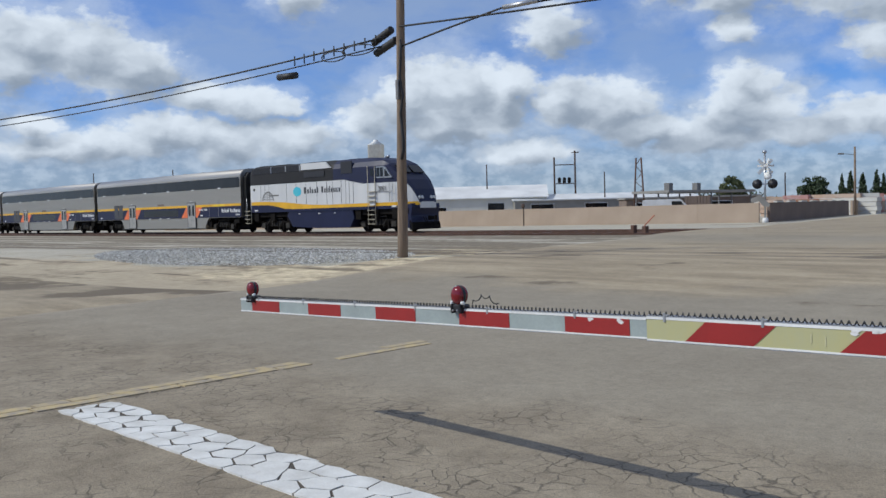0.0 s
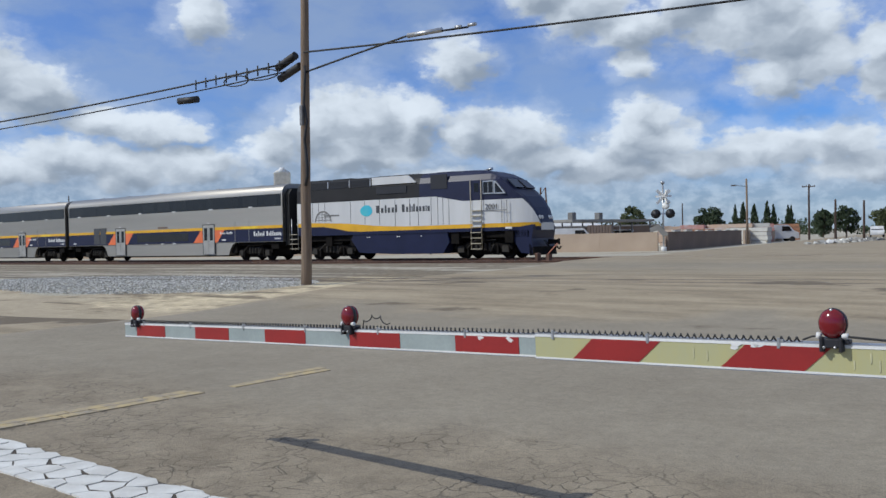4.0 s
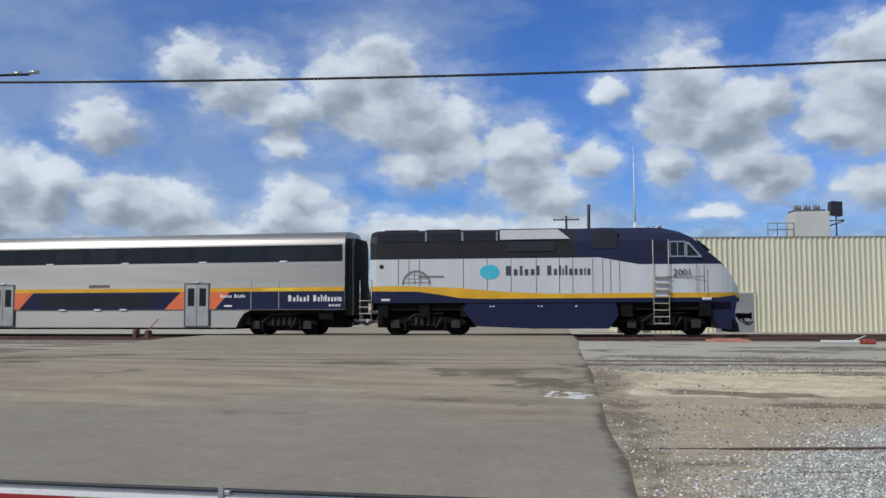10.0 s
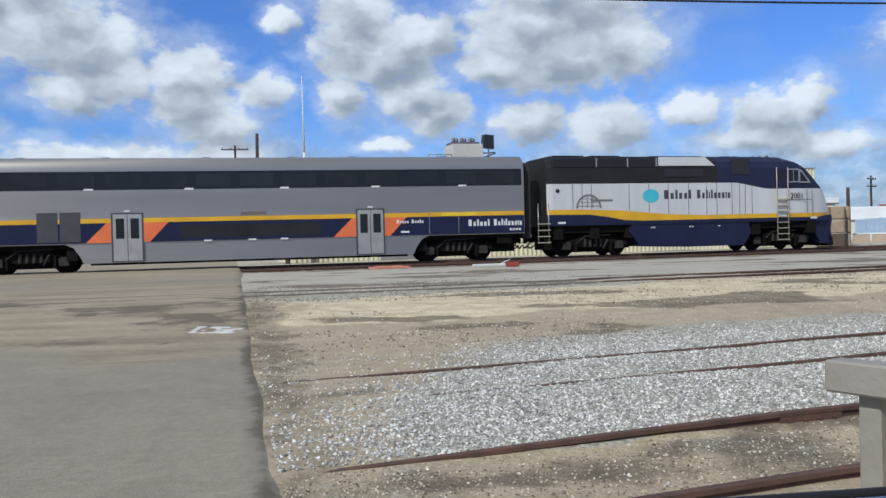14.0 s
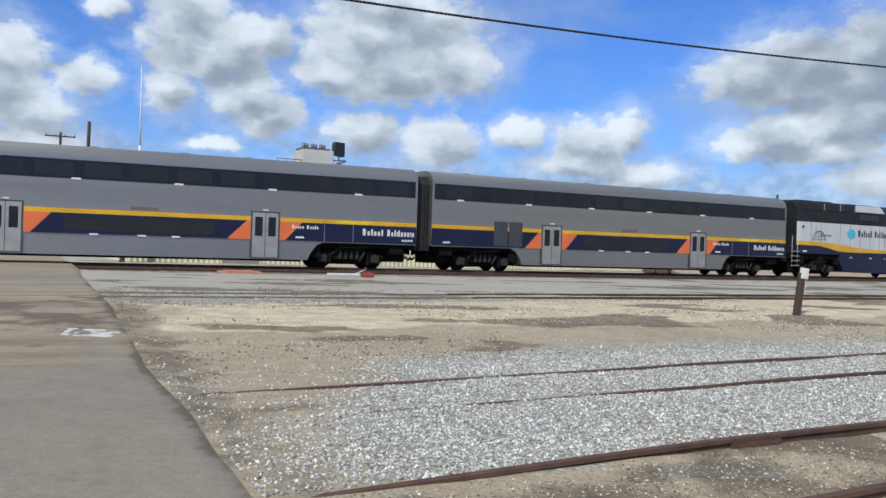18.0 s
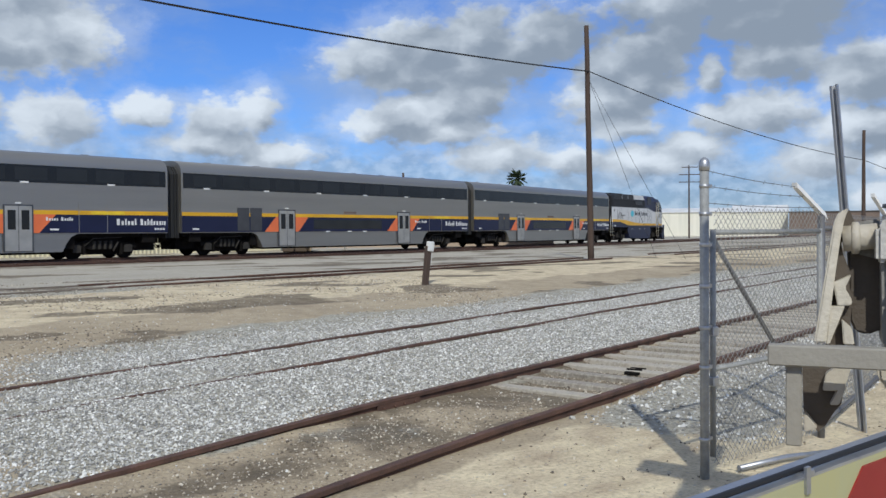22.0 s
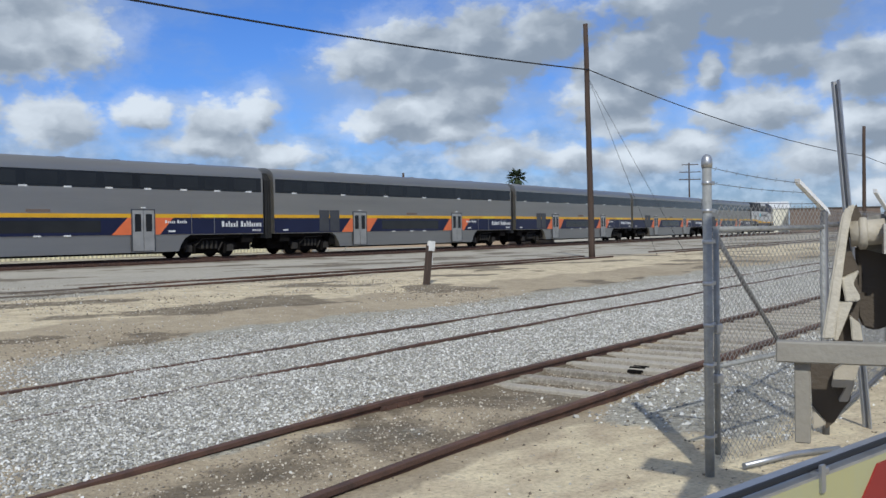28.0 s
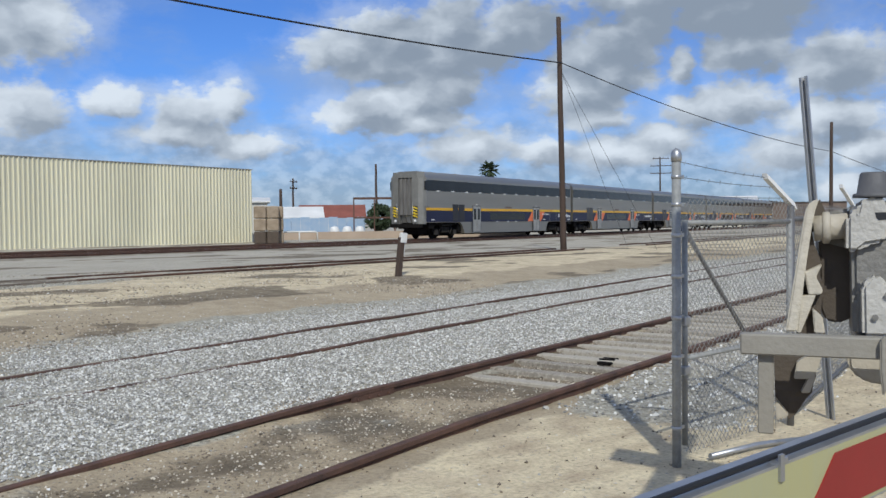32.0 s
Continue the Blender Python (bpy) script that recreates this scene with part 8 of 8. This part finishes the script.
        prism(bm, [(X0 + 5.65 + 0.46 * math.cos(a) * (1.1 if math.cos(a) < 0 else 0.9), 2.9 + 0.34 * math.sin(a)) for a in [k * math.pi / 8 for k in range(16)]], y - 0.006, y + 0.006)
        part("emblem", bm, M["cyan"], t, "cyan oval emblem")
        for a, b, rhythm in ((6.3, 7.95, "Txtxxt"), (8.2, 10.25, "Txtitxxxix")):
            bm = bmesh.new()
            word_bars(bm, rhythm, X0 + a, X0 + b, 2.74, 0.44, y, 0.006)
            tagged(part("name_bar", bm, M["seam"], t), kind="stuff")
        bm = bmesh.new()
        for k in range(20):
            a0, a1 = k * math.pi / 20, (k + 1) * math.pi / 20
            pts = [(r * math.cos(a), r * math.sin(a)) for a, r in ((a0, 0.68), (a1, 0.68), (a1, 0.58), (a0, 0.58))]
            prism(bm, [(X0 + 2.2 + p, 2.34 + q2) for p, q2 in pts], y - 0.005, y + 0.005)
        part("seal", bm, M["slate"], t, "faded grey-blue round seal")
        bm = bmesh.new()
        for a, b, z0, z1 in ((1.65, 2.75, 2.42, 2.46), (1.72, 2.68, 2.6, 2.63), (2.3, 3.5, 2.66, 2.76), (1.9, 2.5, 2.78, 2.81), (2.1, 2.14, 2.35, 2.95), (2.4, 2.43, 2.35, 2.9)):
            box(bm, X0 + a, X0 + b, y - 0.005, y + 0.005, z0, z1)
        tagged(part("seal_bars", bm, M["slate"], t), kind="stuff")
        words("2001", 0.42, pose(X0 + 13.85 if s < 0 else X0 + 14.65, y + s * 0.004, 2.68, 90, 0, 0 if s < 0 else 180), M["black"], t)
        bm = bmesh.new()
        for a, b, z0, z1 in ((13.4, 15.2, 2.6, 2.63), (13.4, 13.43, 1.95, 3.15), (15.2, 15.23, 1.95, 3.15)):
            box(bm, X0 + a, X0 + b, y - 0.004, y + 0.004, z0, z1)
        tagged(part("cab_seams", bm, M["seam"], t), kind="stuff")
        bm = bmesh.new()
        for a, b in ((0.55, 0.95), (15.1, 15.5)):
            box(bm, X0 + a, X0 + b, y - 0.01, y + 0.01, 1.6, 1.7)
        for a in (5.6, 5.75, 7.8, 7.95, 9.5):
            box(bm, X0 + a, X0 + a + 0.07, y * 0.97 - 0.02, y * 0.97 + 0.02, 1.3, 1.36)
        tagged(part("marker_plates", bm, M["white"], t), kind="stuff")
        bm = bmesh.new()
        lathe(bm, [(0.1, -0.02), (0.1, 0.02), (0.02, 0.03)], 12, m=pose(X0 + 0.55, y, 3.2, 90 * -s))
        part("round_vent", bm, M["black"], t)
    # windscreen, headlights, roof gear
    for s in (-1, 1):
        bm = bmesh.new()
        prism(bm, [(s * 0.12, 0.0), (s * 1.12, 0.0), (s * 1.05, 0.72), (s * 0.12, 0.72)], -0.03, 0.03, axis="z")
        bmesh.ops.transform(bm, matrix=pose(X0 + 15.55, 0, 3.82, 0, 42, 0) @ pose(0, 0, 0, 0, 0, 90), verts=bm.verts)
        part("windscreen", bm, M["glass"], t)
        for k in (0, 1):
            bm = bmesh.new()
            lathe(bm, [(0.11, 0), (0.11, 0.05), (0.03, 0.07)], 12, m=pose(X0 + 16.72, s * (0.42 + 0.26 * k), 2.18, 0, 75))
            part("headlight", bm, M["white"], t)
    bm = bmesh.new()
    for a in (12.7, 12.95, 13.2):
        tube(bm, [(X0 + a, 0.2 - (a - 12.9), 4.95), (X0 + a + 0.35, 0.2 - (a - 12.9), 5.0)], 0.04, 8, r2=0.09)
    tagged(part("air_horn", bm, M["galv"], t), kind="stuff")
    bm = bmesh.new()
    for a, b, w in ((0.6, 2.2, 1.0), (2.6, 4.2, 1.0), (6.0, 9.0, 0.8), (10.2, 11.3, 0.7)):
        box(bm, X0 + a, X0 + b, -w, w, 4.88, 4.95)
    tagged(part("roof_hatches", bm, M["roof_navy"], t), kind="stuff")
    VEHICLES.append((t, 6.75, 10.9))


DOORS = (5.15, -5.35)      # centres of the door pairs along a car


def coach(cab):
    label = "stainless double-deck cab car with striped end and open gangway" if cab else "double-deck stainless steel passenger car with navy and orange bands"
    t = thing("passenger_car", pose(0, 0, 0), label, "rail car", group="passenger cars of the train")
    L = 12.56
    arch = [(-0.45 - 1.08 * math.cos(a) ** 0.8, 4.2 + 0.73 * math.sin(a) ** 0.8) for a in [math.pi / 2 * i / 12 for i in range(12)]] + [(-0.45, 4.93)]
    prof = [(-1.5, 1.2), (-1.53, 1.6)] + arch + [(-y, z) for y, z in arch[::-1]] + [(1.53, 1.6), (1.5, 1.2)]
    bm = bmesh.new()
    prism(bm, prof, -L, L, axis="x")
    part("body", bm, M["steel"], t)
    bm = bmesh.new()
    prism(bm, [(-7.9, 1.21), (-7.55, 1.05), (-7.3, 0.7), (-7.15, 0.37), (7.15, 0.37), (7.3, 0.7), (7.55, 1.05), (7.9, 1.21)], -1.49, 1.49)
    part("lower_panel", bm, M["steel"], t)
    bm = bmesh.new()
    box(bm, -L + 0.3, L - 0.3, -1.2, 1.2, 1.0, 1.21)
    box(bm, -6.9, 6.9, -1.3, 1.3, 0.28, 0.38)
    for q in (-1, 1):
        box(bm, q * 7.1 if q > 0 else -12.3, 12.3 if q > 0 else -7.1, -0.62, 0.62, 0.35, 1.1)
        box(bm, q * 11.6 - 0.35, q * 11.6 + 0.35, -1.35, 1.35, 0.75, 1.2)
        box(bm, q * 7.6 - 0.25, q * 7.6 + 0.2, -1.3, 1.3, 0.5, 1.2)
    part("underframe", bm, M["undercarriage"], t)
    truck(t, 9.3, 2.6, 0.46)
    truck(t, -9.3, 2.6, 0.46)
    coupler(t, L - 0.35, 1)
    coupler(t, -L + 0.35, -1)
    for s in (-1, 1):
        y = s * 1.533
        bm = bmesh.new()
        for k in range(8):
            box(bm, -L + 0.05, L - 0.05, y - 0.008, y + 0.008, 2.56 + k * 0.105, 2.6 + k * 0.105)
        tagged(part("fluting", bm, M["steel"], t), kind="stuff")
        bm = bmesh.new()
        box(bm, -L + 0.12, L - 0.12, y - 0.012, y + 0.012, 3.49, 4.27)
        band = part("window_band", bm, M["glass"], t, "long black upper window band")
        for k in range(13):
            bm = bmesh.new()
            a = -L + 0.75 + k * 1.87
            box(bm, a, a + 1.45, y - 0.016, y + 0.016, 3.6, 4.17)
            part("pane", bm, M["pane_glass"], band)
        gaps = sorted(DOORS)
        edges = [-L + 0.02, gaps[0] - 0.64, gaps[0] + 0.64, gaps[1] - 0.64, gaps[1] + 0.64, L - 0.02]
        bm = bmesh.new()
        for a, b in zip(edges[::2], edges[1::2]):
            box(bm, a, b, y - 0.014, y + 0.014, 2.08, 2.27)
        part("yellow_stripe", bm, M["yellow"], t)
        for i, (a, b) in enumerate(zip(edges[::2], edges[1::2])):
            bm = bmesh.new()
            box(bm, a, b, y - 0.011, y + 0.011, 1.24, 2.08)
            nb = part("navy_band", bm, M["navy"], t)
            if i == 1:
                bm = bmesh.new()
                box(bm, a + 1.5, b - 1.6, y - 0.015, y + 0.015, 1.38, 1.94)
                part("lower_window", bm, M["pane_glass"], nb)
            # slanted orange ends beside the doors
            if i > 0 and not (cab and i < 2):
                bm = bmesh.new()
                prism(bm, [(a, 1.24), (a + 0.27, 1.24), (a + 1.05, 2.08), (a, 2.08)], y - 0.016, y + 0.016)
                part("orange_flash", bm, M["orange"], nb)
            if i < 2 and not (cab and i < 1):
                bm = bmesh.new()
                prism(bm, [(b - 1.05, 1.24), (b, 1.24), (b, 2.08), (b - 0.2, 2.08)], y - 0.016, y + 0.016)
                part("orange_flash", bm, M["orange"], nb)
        for c in DOORS:
            bm = bmesh.new()
            box(bm, c - 0.66, c + 0.66, y - 0.02, y + 0.02, 0.42, 2.5)
            fr = part("door_frame", bm, M["seam"], t)
            for k in (-1, 1):
                bm = bmesh.new()
                box(bm, c + k * 0.3 - 0.285, c + k * 0.3 + 0.285, y - 0.028, y + 0.028, 0.45, 2.44)
                dl = part("door_leaf", bm, M["door_steel"], fr)
                bm = bmesh.new()
                box(bm, c + k * 0.3 - 0.17, c + k * 0.3 + 0.17, y - 0.034, y + 0.034, 1.4, 2.26)
                part("pane", bm, M["glass"], fr)
            bm = bmesh.new()
            box(bm, c - 0.12, c + 0.12, y - 0.05, y + 0.05, 2.54, 2.6)
            part("door_light", bm, M["white"], t)
        for k in range(12):
            if k % 2 and not cab:
                continue
            bm = bmesh.new()
            a = -L + 1.4 + k * 2.05
            box(bm, a, a + 0.38, y - 0.024, y + 0.024, 3.46, 3.54)
            part("reflector_plate", bm, M["white"], t)
        for a in (-2.2, -0.3, 1.1):
            bm = bmesh.new()
            box(bm, a, a + 0.34, y - 0.024, y + 0.024, 1.2, 1.27)
            part("reflector_plate", bm, M["white"], t)
        bm = bmesh.new()
        box(bm, -0.6, 0.5, y - 0.02, y + 0.02, 2.33, 2.46)
        part("side_vent", bm, M["brown_wall"], t, "small brown vent grille")
        # equipment doors at the rear end
        bm = bmesh.new()
        for a in (-8.95, -8.05):
            box(bm, a, a + 0.82, y - 0.02, y + 0.02, 1.3, 2.55)
        tagged(part("equipment_door", bm, M["dark_slate"] if not cab else M["black"], t), kind="stuff")
        bm = bmesh.new()
        box(bm, 7.9, 7.93, y - 0.018, y + 0.018, 1.25, 2.6)
        box(bm, 9.3, 9.33, y - 0.018, y + 0.018, 1.25, 2.6)
        tagged(part("panel_seams", bm, M["steel"], t), kind="stuff")
        bm = bmesh.new()
        box(bm, 8.5, 10.2, y - 0.019, y + 0.019, 2.1, 2.24)
        part("yellow_plate", bm, M["bright_yellow"], t)
        bm = bmesh.new()
        word_bars(bm, "Txtxxt", 9.75, 10.85, 1.6, 0.3, y, 0.018)
        word_bars(bm, "Txtitxxxix", 11.0, 12.45, 1.6, 0.3, y, 0.018)
        for k in range(4):
            box(bm, 11.8 + k * 0.15, 11.9 + k * 0.15, y - 0.018, y + 0.018, 1.36, 1.46)
        tagged(part("name_bar", bm, M["white"], t), kind="stuff")
        bm = bmesh.new()
        word_bars(bm, "Txxxx", 6.35, 6.95, 1.8, 0.16, y, 0.02)
        word_bars(bm, "Txxtx", 7.05, 7.65, 1.8, 0.16, y, 0.02)
        for a in (6.55, -11.9):
            box(bm, a, a + 0.4, y - 0.02, y + 0.02, 1.36, 1.44)
        tagged(part("name_bar", bm, M["white"], t), kind="stuff")
    bm = bmesh.new()
    for a in (-10, -6.5, -2.2, 1.6, 4.4, 8.8):
        box(bm, a, a + 0.35, -0.2, 0.2, 4.92, 5.0)
    tagged(part("roof_vents", bm, M["steel"], t), kind="stuff")
    # rubber gangways
    for s in ((1, -1) if not cab else (1,)):
        bm = bmesh.new()
        for k in range(5):
            o = 0.05 * (k % 2)
            prism(bm, [(-1.3 + o, 0.95), (-1.3 + o, 4.2), (-1.0, 4.6 - o), (1.0, 4.6 - o), (1.3 - o, 4.2), (1.3 - o, 0.95)], s * L + s * 0.078 * k, s * L + s * 0.078 * (k + 1) - s * 0.008, axis="x")
        part("gangway", bm, M["rubber"], t)
    if cab:
        # rounded end with the recessed gangway door
        bm = bmesh.new()
        for q in (-1, 1):
            prism(bm, [(-L, q * 0.62), (-L - 0.42, q * 0.62), (-L - 0.36, q * 1.1), (-L - 0.18, q * 1.4), (-L, q * 1.52)], 1.1, 4.45, axis="z")
        prism(bm, [(-L, -1.35), (-L - 0.36, -1.0), (-L - 0.42, 0), (-L - 0.36, 1.0), (-L, 1.35)], 4.45, 4.85, axis="z")
        part("end_cap", bm, M["end_grey"], t)
        bm = bmesh.new()
        for k in range(7):
            box(bm, -L - 0.3 - 0.05 * (k % 2), -L, -0.6 + k * 0.172, -0.6 + k * 0.172 + 0.15, 1.75, 4.4)
        tagged(part("gangway_curtain", bm, M["curtain"], t), kind="stuff")
        bm = bmesh.new()
        box(bm, -L - 0.55, -L, -1.25, 1.25, 0.85, 1.12)
        part("buffer_beam", bm, M["undercarriage"], t)
        for q in (-1, 1):
            bm = bmesh.new()
            box(bm, -L - 0.44, -L - 0.4, q * 0.86 - 0.2, q * 0.86 + 0.2, 1.55, 2.4)
            ch = part("chevron_panel", bm, M["black"], t, "black panel with yellow slanted stripes")
            for k in range(4):
                bm = bmesh.new()
                z = 1.56 + k * 0.2
                prism(bm, [(q * 0.86 - 0.2, z), (q * 0.86 - 0.2, z + 0.1), (q * 0.86 + 0.2, z + 0.22), (q * 0.86 + 0.2, z + 0.12)], -L - 0.446, -L - 0.4, axis="x")
                part("stripe", bm, M["bright_yellow"], ch)
            bm = bmesh.new()
            lathe(bm, [(0.11, 0), (0.11, 0.04), (0.03, 0.06)], 12, m=pose(-L - 0.44, q * 0.85, 1.32, 0, -90))
            part("headlight", bm, M["white"], t)
            bm = bmesh.new()
            box(bm, -L - 0.1, -L + 0.35, q * 1.45 - 0.09, q * 1.45 + 0.09, 3.55, 4.2)
            part("cab_window", bm, M["glass"], t)
            bm = bmesh.new()
            box(bm, -L - 0.15, -L + 0.4, q * 1.45 - 0.08, q * 1.45 + 0.088, 1.5, 2.4)
            part("side_plate", bm, M["end_grey"], t)
            bm = bmesh.new()
            tube(bm, [(-L - 0.5, q * 0.68, 1.2), (-L - 0.5, q * 0.68, 2.6)], 0.02, 6)
            part("handrail", bm, M["galv"], t)
        bm = bmesh.new()
        for k in range(4):
            tube(bm, [(-L - 0.45, -0.6 + k * 0.4, 1.2), (-L - 0.5, -0.4 + k * 0.4, 1.75)], 0.015, 6)
        part("chain", bm, M["undercarriage"], t)
    return t


def build_train():
    locomotive()
    first = coach(False)
    cars = [first] + [copy_thing(first, pose(0, 0, 0)) for _ in range(3)] + [coach(True)]
    for i, c in enumerate(cars):
        VEHICLES.append((c, 15.92 + 12.9 + 25.82 * i, 18.6))


build_train()


def motions():
    for ob, back, base in VEHICLES:
        walk(ob, [(t, ride(s - back, base)) for t, s in RUN])


motions()
